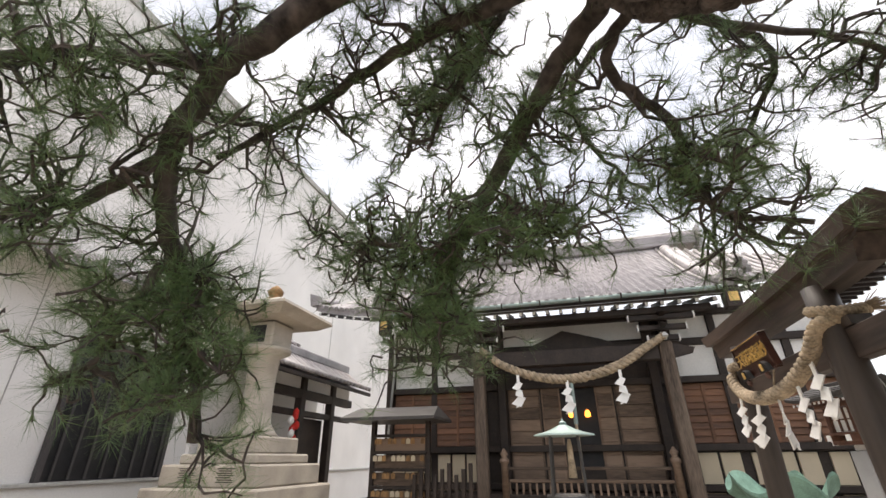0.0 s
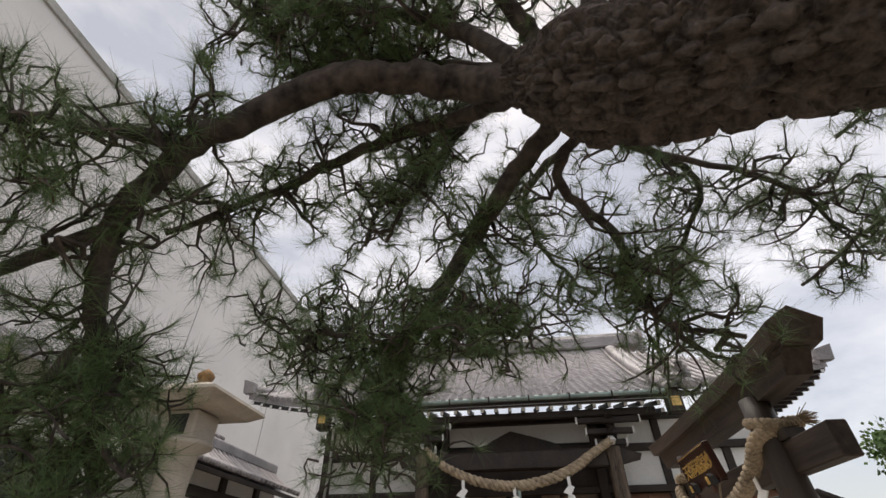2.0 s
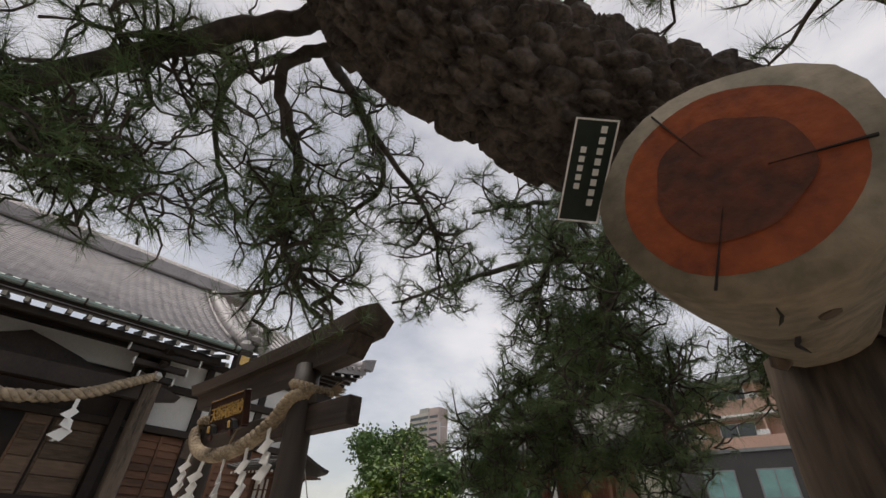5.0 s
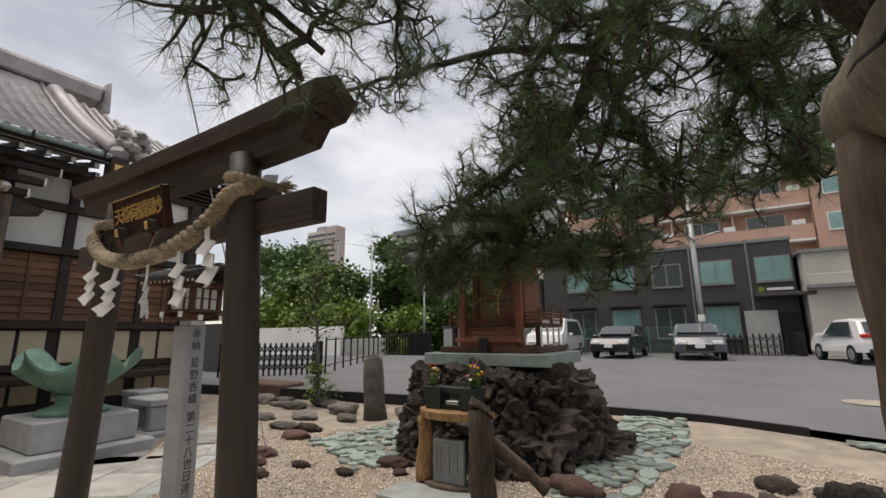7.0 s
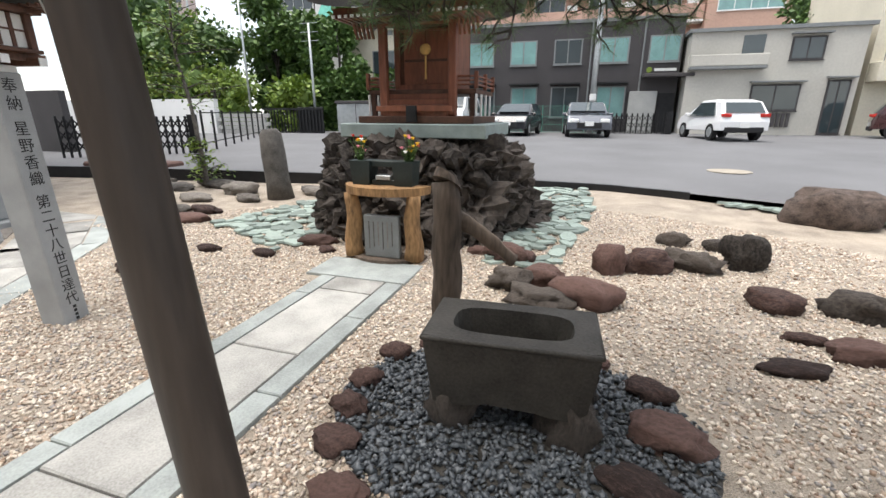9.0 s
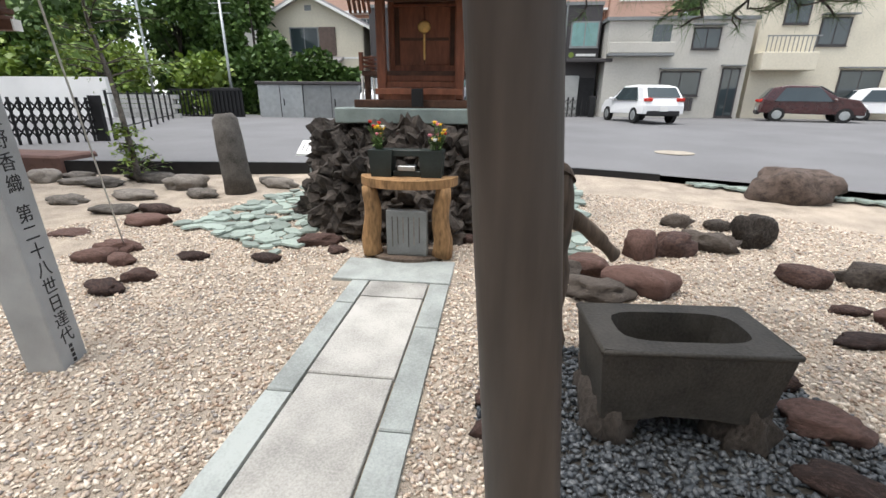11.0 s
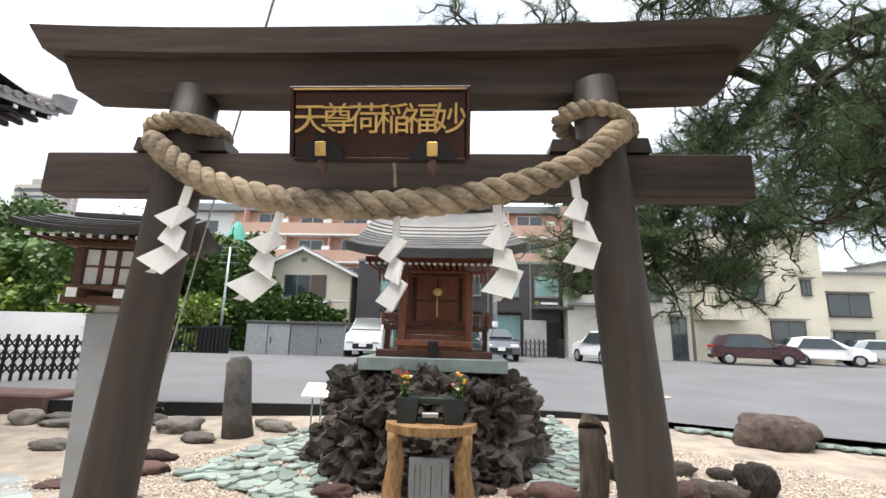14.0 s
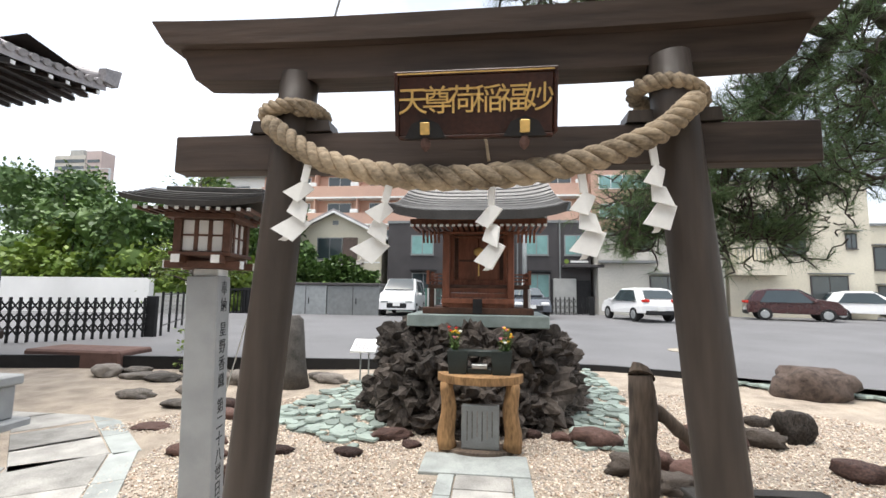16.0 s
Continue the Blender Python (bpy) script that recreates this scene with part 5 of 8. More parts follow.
for fl in range(18):
    z = 5 + 3.1 * fl
    part("window_band", G().box(-183.5, -166.5, 149.4, 149.98, z, z + 1.5), M_GLASS, tw)
    part("window_band", G().box(-165, -158, 150.4, 150.98, z, z + 1.3), M_GLASS, tw)
reshape(tw, lambda x, y, z: (-153 + (x + 157) * 0.75, 150 + (y - 150) * 0.25, z * 0.89))
net = thing("ball_net", (-80, 80, 0), "tall pale net frame of a ball ground far off", "net frame")
for x in (-98, -88, -80):
    part("post", G().tube([(x, 80, 0), (x, 80, 27)], 0.22, 6), M_STEEL, net)
part("top_cable", G().tube([(-120, 80, 26.5), (-80, 80, 27)], 0.08, 5), M_STEEL, net)
part("top_cable", G().tube([(-80, 80, 26), (-20, 70, 12)], 0.06, 5), M_STEEL, net)

# sheds, walls, fences
for x0, x1, m in ((-10.3, -8.15, M_STEEL), (-8.1, -5.45, M_GREYMETAL)):
    sh = thing("storage_shed", ((x0 + x1) / 2, 20.2, 0.45), "low flat-roofed grey metal storage shed", "shed", "sheds by the hedge")
    part("body", G().cbox(x0, x1, 19.6, 21.2, 0.5, 2.02, 0.02), m, sh)
    part("roof", G().cbox(x0 - 0.05, x1 + 0.05, 19.5, 21.3, 2.02, 2.15, 0.02), M_DARKWALL, sh)
    part("door_seam", G().box((x0 + x1) / 2 - 0.015, (x0 + x1) / 2 + 0.015, 19.585, 19.598, 0.56, 1.98), M_DARKWALL, sh)
    part("handle", G().box((x0 + x1) / 2 + 0.15, (x0 + x1) / 2 + 0.19, 19.57, 19.598, 1.1, 1.4), M_BLACK, sh)
struct("boundary_wall", G().box(-40, -16.4, 17.9, 18.2, 0.2, 2.25), M_PLASTER, "low white rendered boundary wall behind the fence", "wall")
g = G()
for r in range(6):
    for k in range(7):
        x = -16.35 + 0.42 * k + (0.2 if r % 2 else 0)
        g.box(x, x + 0.40, 18.0, 18.16, 0.35 + 0.2 * r, 0.53 + 0.2 * r)
struct("block_wall", g, M_CONC, "grey concrete block wall beside the lot", "wall")
M_FENCE = mat("black_fence_paint", (0.015, 0.015, 0.016), 0.45, 0.2, bump=0)


def accordion(x0, y0, x1, y1, n, h, label):
    th = thing("folding_gate", (x0, y0, LOT), label, "folding gate", "folding gates of the lot")
    a, b = Vector((x0, y0, 0.33)), Vector((x1, y1, 0.33))
    d = (b - a).normalized()
    for k in range(n):
        p = a.lerp(b, k / (n - 1))
        part("bar", G().tube([p, p + Vector((0, 0, h))], 0.035, 6), M_FENCE, th)
        if k < n - 1:
            q = a.lerp(b, (k + 1) / (n - 1))
            for j in range(3):
                z = h * (0.15 + 0.27 * j)
                part("cross_link", G().tube([p + Vector((0, 0, z)), q + Vector((0, 0, z + h * 0.25))], 0.02, 4), M_FENCE, th)
                part("cross_link", G().tube([q + Vector((0, 0, z)), p + Vector((0, 0, z + h * 0.25))], 0.02, 4), M_FENCE, th)
    part("end_panel", G().cbox(b.x - 0.15, b.x + 0.15, b.y - 0.06, b.y + 0.06, 0.33, 0.33 + h + 0.05, 0.01), M_FENCE, th)
    return th


accordion(-12.0, 7.75, -9.5, 9.9, 19, 1.12, "black accordion folding gate at the edge of the lot")
accordion(3.0, 24.0, 5.7, 23.9, 12, 1.25, "black accordion folding gate before the charcoal building")
fc = thing("rail_fence", (-12, 13, 0.35), "black steel post fence along the lot", "fence")
for k in range(9):
    p = Vector((-9.35 - 0.5 * k, 10.1 + 0.95 * k, 0.33))
    part("post", G().tube([p, p + Vector((0, 0, 1.3))], 0.035, 6), M_FENCE, fc)
part("rail", G().tube([(-9.35, 10.1, 1.55), (-13.35, 17.7, 1.58)], 0.02, 5), M_FENCE, fc)
part("rail", G().tube([(-9.35, 10.1, 0.65), (-13.35, 17.7, 0.7)], 0.02, 5), M_FENCE, fc)
g2 = thing("black_gate", (-13, 19.2, 0.4), "closed black slatted gate beside the hedge", "gate")
for k in range(18):
    x = -14.4 + 0.195 * k
    part("slat", G().box(x, x + 0.05, 19.2, 19.24, 0.5, 1.78), M_FENCE, g2)
part("rail", G().box(-14.5, -10.9, 19.16, 19.195, 1.72, 1.8), M_FENCE, g2)
part("rail", G().box(-14.5, -10.9, 19.16, 19.195, 0.55, 0.63), M_FENCE, g2)
part("solid_leaf", G().cbox(-12.4, -10.9, 19.25, 19.32, 0.5, 1.85, 0.01), M_FENCE, g2)
netf = thing("mesh_fence", (2, 24.2, 0.45), "green mesh fence between the cars and the building", "fence")
for k in range(9):
    part("post", G().tube([(-6 + 1.1 * k, 24.3, 0.4), (-6 + 1.1 * k, 24.3, 2.0)], 0.03, 5), M_GREENNET, netf)
for z in (0.6, 1.0, 1.4, 1.95):
    part("rail", G().tube([(-6, 24.3, z), (2.8, 24.3, z)], 0.014, 4), M_GREENNET, netf)
g = G()
for k in range(118):
    g.box(-6 + 0.0747 * k, -5.99 + 0.0747 * k, 24.298, 24.302, 0.5, 1.95)
part("mesh", g, M_GREENNET, netf)
for (x, y, h, r, lab) in ((2.0, 24.1, 8.6, 0.15, "tall grey concrete utility pole with a lamp arm"), (-11.7, 19.8, 5.8, 0.07, "pale green steel pole beside the gate"), (-15.4, 19.4, 7.6, 0.06, "slender white steel pole above the trees")):
    up = thing("utility_pole", (x, y, 0.4), lab, "pole")
    part("shaft", G().tube([(x, y, 0.4), (x, y, h * 0.5), (x, y, h)], [r, r * 0.9, r * 0.75], 10), M_STEEL, up, smooth=True)
    if r > 0.1:
        part("arm", G().tube([(x, y, h - 2.6), (x + 0.7, y - 0.2, h - 2.1), (x + 1.2, y - 0.3, h - 2.05)], 0.03, 6), M_STEEL, up)
        part("band", G().lathe([(r + 0.01, 0), (r + 0.02, 0.02), (r + 0.02, 0.3), (r + 0.01, 0.32)], 10, (x, y, 2.2)), M_WHITE, up)
    else:
        for k in range(3):
            part("aerial_bar", G().tube([(x - 0.5, y, h - 0.4 * k), (x + 0.5, y, h - 0.4 * k)], 0.015, 4), M_STEEL, up)
solid("net_cone", G().lathe([(1.5, 0), (1.2, 1.2), (0.6, 2.6), (0.25, 3.2), (0.2, 3.3)], 14, (-22.6, 40, 9.0)), mat("green_netting", (0.12, 0.42, 0.34), 0.7), "pale green netting cone on a building", "netting")
solid("annexe_building", G().box(-26, -19, 40.5, 47, 0.3, 9.0), M_GREIGE, "plain grey annexe under the netting cone", "building")


# ---- cars ----
def car(at, turn, paint, label, length=4.0, width=1.7, height=1.5, rear=False, group="cars in the lot", van=False):
    th = thing("car", at, label, "car", group)
    L, W, Hh = length / 2, width / 2, height
    if van:
        roofline = [(-L, 0.35), (-L, 1.0), (-L + 0.1, Hh * 0.93), (-L + 0.5, Hh), (L * 0.35, Hh), (L * 0.72, Hh * 0.66), (L * 0.95, Hh * 0.58), (L, 0.7), (L, 0.3)]
    else:
        roofline = [(-L, 0.38), (-L - 0.02, 0.7), (-L + 0.08, 0.98), (-L + 0.42, Hh * 0.94), (-L + 0.95, Hh), (L * 0.05, Hh * 0.985), (L * 0.45, Hh * 0.68), (L * 0.85, Hh * 0.60), (L, 0.62), (L, 0.32)]
    belt = 0.88 if not van else 1.0
    g = G()
    secs = [(-1.0, 0.93), (-0.93, 1.0), (0.93, 1.0), (1.0, 0.93)]
    n = len(roofline)
    vs = []
    for s, k in secs:
        for x, z in roofline:
            tuck = 1.0 if z < belt else 1.0 - 0.2 * (z - belt) / (Hh - belt)
            vs.append((x * (0.985 if abs(s) == 1 else 1), s * W * tuck, 0.2 + (z - 0.2) * (0.985 if abs(s) == 1 else 1)))
    fs = []
    for j in range(3):
        for i in range(n):
            fs.append((j * n + i, j * n + (i + 1) % n, (j + 1) * n + (i + 1) % n, (j + 1) * n + i))
    fs += [tuple(range(n))[::-1], tuple(3 * n + i for i in range(n))]
    shell = part("body", g.add(vs, fs), paint, th)
    soft = shell.modifiers.new("soft_edges", "BEVEL")
    soft.width, soft.segments, soft.limit_method, soft.angle_limit = 0.07, 3, "ANGLE", radians(18)
    # glass
    ax, bx = (-L + 0.45, L * 0.38) if not van else (-L + 0.2, L * 0.5)
    for s in (-1, 1):
        zt, zb = Hh * 0.93, belt + 0.02
        yb, yt = s * (W * 1.0 + 0.004), s * (W * (1 - 0.2 * (zt - belt) / (Hh - belt)) + 0.004)
        part("side_window", G().add([(ax + 0.1, yb, zb), (bx, yb, zb), (bx - 0.55, yt, zt), (ax + 0.45, yt, zt), (ax + 0.1, yb - s * 0.05, zb), (bx, yb - s * 0.05, zb), (bx - 0.55, yt - s * 0.05, zt), (ax + 0.45, yt - s * 0.05, zt)], [(0, 1, 2, 3), (7, 6, 5, 4), (0, 4, 5, 1), (1, 5, 6, 2), (2, 6, 7, 3), (3, 7, 4, 0)]), M_GLASS, th)
        for x in (-L * 0.62, L * 0.64):
            w = part("wheel", G().tube([(x, s * (W - 0.16), 0.31), (x, s * (W + 0.015), 0.31)], 0.31, 20), M_TYRE, th)
            part("rim", G().tube([(x, s * (W + 0.01), 0.31), (x, s * (W + 0.025), 0.31)], [0.2, 0.18], 14), M_STEEL, w)
        part("mirror", G().cbox(L * 0.36, L * 0.36 + 0.16, s * W + (0.0 if s > 0 else -0.18), s * W + (0.18 if s > 0 else 0.0), belt, belt + 0.13, 0.02), paint, th)
        part("headlight", G().cbox(L - 0.2, L + 0.015, s * W * 0.68 - 0.18, s * W * 0.68 + 0.18, 0.62, 0.76, 0.03), M_WHITE if not van else M_STEEL, th)
        part("tail_light", G().cbox(-L - 0.03, -L + 0.1, s * W * 0.78 - 0.16, s * W * 0.78 + 0.16, 0.86, 0.98, 0.02), M_RED, th)
    i0 = 5 if not van else 4
    (xa, za), (xb, zb) = roofline[i0], roofline[i0 + 1]
    part("windscreen", G().hull([(xa + 0.10, y, za - 0.03) for y in (-W * 0.72, W * 0.72)] + [(xb - 0.02, y, zb + 0.05) for y in (-W * 0.84, W * 0.84)] + [(xa + 0.13, y, za - 0.01) for y in (-W * 0.72, W * 0.72)] + [(xb + 0.02, y, zb + 0.07) for y in (-W * 0.84, W * 0.84)]), M_GLASS, th)
    (xa, za), (xb, zb) = roofline[2], roofline[3]
    part("rear_window", G().hull([(xa - 0.02, y, za + 0.04) for y in (-W * 0.78, W * 0.78)] + [(xb - 0.05, y, zb - 0.03) for y in (-W * 0.7, W * 0.7)] + [(xa + 0.05, y, za + 0.04) for y in (-W * 0.78, W * 0.78)] + [(xb, y, zb - 0.03) for y in (-W * 0.7, W * 0.7)]), M_GLASS, th)
    part("grille", G().cbox(L - 0.05, L + 0.02, -W * 0.55, W * 0.55, 0.38, 0.62, 0.02), M_BLACK, th)
    part("rear_bumper", G().cbox(-L - 0.04, -L + 0.1, -W * 0.8, W * 0.8, 0.3, 0.5, 0.03), M_BLACK, th)
    for x in (-L - 0.045, L + 0.022):
        part("number_plate", G().box(x, x + 0.02, -0.17, 0.17, 0.48, 0.64), M_WHITE, th)
    for ch in th.children_recursive:
        ch.matrix_parent_inverse = Matrix.Identity(4)
    th.matrix_basis = pose(at[0], at[1], at[2], 0, 0, turn)
    return th


P_WHITE = mat("white_car_paint", (0.80, 0.80, 0.80), 0.25, vary=0.02, bump=0, coat=0.6)
P_BLACK = mat("black_car_paint", (0.02, 0.02, 0.025), 0.2, vary=0.1, bump=0, coat=0.8)
P_GREY = mat("grey_car_paint", (0.10, 0.11, 0.13), 0.25, 0.3, vary=0.1, bump=0, coat=0.8)
P_BROWN = mat("maroon_car_paint", (0.055, 0.018, 0.018), 0.25, 0.2, vary=0.1, bump=0, coat=0.8)
P_SILVER = mat("silver_car_paint", (0.5, 0.52, 0.53), 0.3, 0.5, vary=0.05, bump=0, coat=0.6)
car((-4.55, 21.5, lot_z(0, 21)), -88, P_WHITE, "white and black minivan parked facing the garden", 4.6, 1.75, 1.85, van=True)
car((-1.38, 21.2, lot_z(0, 21)), -94, P_BLACK, "black compact car parked facing the garden", 4.2, 1.7, 1.45)
car((1.75, 21.3, lot_z(0, 21)), -85, P_GREY, "dark grey estate car parked facing the garden", 4.7, 1.8, 1.5)
car((6.95, 20.1, lot_z(0, 21)), 102, P_WHITE, "white hatchback parked with its tail to the lot", 3.8, 1.72, 1.5)
car((15.2, 22.5, lot_z(0, 21)), -22, P_BROWN, "dark maroon crossover parked along the street", 3.9, 1.8, 1.6)
car((20.2, 24.4, lot_z(0, 21)), -25, P_WHITE, "white hatchback parked behind the maroon crossover", 3.8, 1.75, 1.55)
car((26.5, 27.4, lot_z(0, 21)), -25, P_SILVER, "silver car parked at the far end of the row", 4.2, 1.75, 1.5)

# ---- main hall ----
def hall():
    th = thing("temple_hall", (-8.6, -1.7, 0), "dark timber temple hall with white plaster bands and grey tiled roof", "temple hall")
    X = -8.6
    y0, y1 = -7.1, 4.6
    part("wall", G().box(X - 0.12, X - 0.06, y0, y1, 0, 5.3), M_DARKWOOD, th)
    part("side_wall", G().box(X - 8, X - 0.1, y1 - 0.02, y1 + 0.06, 0, 5.3), M_PLASTER, th)
    part("side_wall", G().box(X - 8, X - 0.1, y0 - 0.06, y0 + 0.02, 0, 5.3), M_PLASTER, th)
    # plaster band
    cols = [-7.1, -5.7, -4.25, -3.6, 0.6, 1.05, 2.15, 3.6, 4.6]
    for a, b in zip(cols, cols[1:]):
        if (a, b) in ((-4.25, -3.6), (0.6, 1.05)):
            continue
        if a == -3.6:
            part("transom_panel", G().box(X - 0.06, X + 0.02, a + 0.1, b - 0.1, 3.75, 4.5), M_DARKWOOD, th)
            part("plaster_panel", G().box(X - 0.06, X - 0.02, a + 0.1, b - 0.1, 4.75, 5.25), M_PLASTER, th)
            carve = [(-3.0, 4.5), (-2.5, 4.72), (-2.0, 4.9), (-1.7, 5.02), (-1.2, 4.9), (-0.6, 4.74), (0.0, 4.5)]
            part("carved_strut", G().prism([(y, z) for y, z in carve], "x", X + 0.05, X + 0.22), M_DARKWOOD, th)
            continue
        part("plaster_panel", G().box(X - 0.06, X - 0.02, a + 0.09, b - 0.09, 3.78, 4.5), M_PLASTER, th, "white plaster panel")
        part("plaster_panel", G().box(X - 0.06, X - 0.02, a + 0.09, b - 0.09, 4.66, 5.2), M_PLASTER, th, "white plaster panel")
    for y in (-7.1, -4.25, -3.6, 0.6, 1.05, 4.6):
        part("column", G().cbox(X - 0.05, X + 0.16, y - 0.12, y + 0.12, 0, 5.3, 0.02), M_DARKWOOD, th)
    for y in (-5.7, 2.15, 3.6):
        part("stud", G().box(X - 0.05, X + 0.06, y - 0.08, y + 0.08, 2.0, 5.25), M_DARKWOOD, th)
    for z, h in ((3.62, 0.16), (4.5, 0.16), (2.02, 0.16), (5.2, 0.14), (1.15, 0.14)):
        part("rail_beam", G().cbox(X - 0.04, X + 0.12, y0, y1, z, z + h, 0.01), M_DARKWOOD, th)
    # louvred shutters and lower panels
    for a, b in ((-7.0, -5.78), (-5.62, -4.35), (1.16, 2.07), (2.23, 3.52), (3.68, 4.5)):
        sh = part("shutter", G().box(X - 0.055, X - 0.02, a, b, 2.18, 3.6), M_BROWNWOOD, th, "red-brown wooden shutter")
        for k in range(9):
            z = 2.2 + 0.157 * k
            part("louvre", G().hull([(X - 0.02, a, z), (X + 0.015, a, z), (X - 0.02, a, z + 0.15), (X - 0.02, b, z), (X + 0.015, b, z), (X - 0.02, b, z + 0.15)]), M_BROWNWOOD, sh)
        part("stile", G().box(X - 0.02, X + 0.03, (a + b) / 2 - 0.03, (a + b) / 2 + 0.03, 2.18, 3.6), M_BROWNWOOD, sh)
        n = max(2, round((b - a) / 0.45))
        for k in range(n):
            w = (b - a) / n
            part("cream_panel", G().cbox(X - 0.055, X + 0.0, a + w * k + 0.03, a + w * (k + 1) - 0.03, 1.3, 1.98, 0.006), M_CREAM, th, "cream board panel")
            part("cream_panel", G().cbox(X - 0.055, X + 0.0, a + w * k + 0.03, a + w * (k + 1) - 0.03, 0.5, 1.12, 0.006), M_CREAM, th, "cream board panel")
    # central doors
    for a, b in ((-3.45, -2.55), (-2.5, -1.98), (-1.02, -0.55), (-0.5, 0.45)):
        d = part("door", G().box(X - 0.055, X - 0.01, a, b, 1.3, 3.72), M_GREYWOOD, th, "greyed brown wooden door")
        n = 8
        for k in range(n):
            z = 1.34 + 0.30 * k
            part("board", G().cbox(X - 0.01, X + 0.02, a + 0.04, b - 0.04, z, z + 0.285, 0.008), M_GREYWOOD, d)
    # Shade of the open doorway, painted as a flat black sheet.
    part("niche", G().box(X - 0.059, X - 0.05, -1.97, -1.03, 1.6, 3.7), M_BLACK, th, "flat black sheet painting the shade of the open doorway")
    lampm = glow_mat("lamp_glow", (1.0, 0.35, 0.05), 2.5)
    for y in (-1.72, -1.28):
        part("lamp", G().lathe([(0.02, 0), (0.07, 0.03), (0.08, 0.1), (0.05, 0.17), (0.02, 0.19)], 10, (X + 0.0, y, 2.85)), lampm, th, "small lit orange lamp")
    # floor, steps and railing
    part("veranda", G().cbox(X + 0.02, X + 1.0, y0, y1, 0.95, 1.1, 0.02), M_DARKWOOD, th)
    for k in range(5):
        part("step", G().cbox(X + 1.0, X + 2.1 - 0.22 * k, -3.4, 0.4, 0.19 * k, 0.19 * (k + 1) - 0.004, 0.012), M_GREYWOOD, th)
    for ya, yb in ((-3.4, 0.4),):
        for z in (1.35, 1.62):
            part("railing", G().cbox(X + 0.92, X + 0.98, ya, yb, z, z + 0.07, 0.01), M_GREYWOOD, th)
        for k in range(24):
            y = ya + (yb - ya) * k / 23
            part("baluster", G().box(X + 0.93, X + 0.97, y - 0.025, y + 0.025, 1.1, 1.36), M_GREYWOOD, th)
    for y in (-3.5, 0.5):
        part("newel_post", G().lathe([(0.09, 0), (0.09, 0.75), (0.12, 0.78), (0.12, 0.84), (0.06, 0.9), (0.1, 0.98), (0.02, 1.1)], 14, (X + 1.0, y, 1.0)), M_GREYWOOD, th, smooth=True)
    # porch
    for y in (-4.05, 0.80):
        p = part("porch_post", G().cbox(-7.72, -7.42, y - 0.15, y + 0.15, 0.25, 4.4, 0.03), M_OLDWOOD, th, "weathered pale porch post")
        part("base_stone", G().cbox(-7.85, -7.29, y - 0.28, y + 0.28, 0, 0.25, 0.03), M_GRANITE, p)
        for k in range(3):
            part("bracket_arm", G().cbox(-7.62, -7.50, y - 0.35 - 0.2 * k, y + 0.35 + 0.2 * k, 4.42 + 0.24 * k, 4.55 + 0.24 * k, 0.02), M_DARKWOOD, p)
            for e in (-1, 1):
                part("bracket_tip", G().box(-7.63, -7.49, y + e * (0.35 + 0.2 * k) - 0.015, y + e * (0.35 + 0.2 * k) + 0.015, 4.41 + 0.24 * k, 4.56 + 0.24 * k), M_WHITE, p)
            part("bracket_nose", G().hull([(-7.45 + 0.12 * k, y - 0.06, 4.42 + 0.24 * k), (-7.15 + 0.1 * k, y - 0.05, 4.46 + 0.24 * k), (-7.45, y - 0.06, 4.6 + 0.24 * k), (-7.45 + 0.12 * k, y + 0.06, 4.42 + 0.24 * k), (-7.15 + 0.1 * k, y + 0.05, 4.46 + 0.24 * k), (-7.45, y + 0.06, 4.6 + 0.24 * k)]), M_WHITE if k == 0 else M_DARKWOOD, p)
        part("beam_nose", G().hull([(-7.66, y + (0.16 if y > 0 else -0.16), 4.05), (-7.48, y + (0.16 if y > 0 else -0.16), 4.05), (-7.66, y + (0.16 if y > 0 else -0.16), 4.35), (-7.48, y + (0.16 if y > 0 else -0.16), 4.35), (-7.57, y + (0.62 if y > 0 else -0.62), 4.25), (-7.57, y + (0.55 if y > 0 else -0.55), 4.12)]), M_DARKWOOD, p)
    part("porch_beam", G().cbox(-7.68, -7.46, -3.9, 0.65, 4.0, 4.38, 0.03), M_DARKWOOD, th)
    part("porch_purlin", G().cbox(-7.66, -7.48, -6.3, 1.95, 5.05, 5.2, 0.02), M_DARKWOOD, th)

    # roof
    def slope(v):
        """x and z down the front slope, v from 0 at the ridge to 1 at the porch gutter."""
        return -12.5 + 5.4 * v, 9.75 - 5.5 * v + 1.15 * v * v

    def surf(y, v, dz):
        x, z = slope(v)
        k = abs((y + 1.3) / 8.5)
        return (x, y, z + dz + (0.45 * max(0, k - 0.62) ** 1.5 * v))
    g = G()
    # pantiles: a wave along the eave and a lip at every course
    courses, pitch = 34, 0.235

    def tiled(y, v):
        wave = 0.028 * (abs(math.sin(math.pi * y / pitch)) - 0.5)
        lip = 0.035 * ((v * courses) % 1.0)
        return surf(y, v, 0.02 + wave + lip)
    cuts = []
    for c in range(courses):
        cuts += [c / courses + 1e-4, (c + 0.97) / courses]
    ny = 220
    vs = [tiled(-6.55 + 8.7 * i / ny, v) for v in cuts for i in range(ny + 1)]
    g.add(vs, [(j * (ny + 1) + i, j * (ny + 1) + i + 1, (j + 1) * (ny + 1) + i + 1, (j + 1) * (ny + 1) + i) for j in range(len(cuts) - 1) for i in range(ny)])
    g.grid(lambda u, v: surf(2.15 - 8.7 * u, v, -0.14), 20, 14)
    roof = part("roof", g, M_TILE, th, "grey clay tiled roof")
    y = -6.45
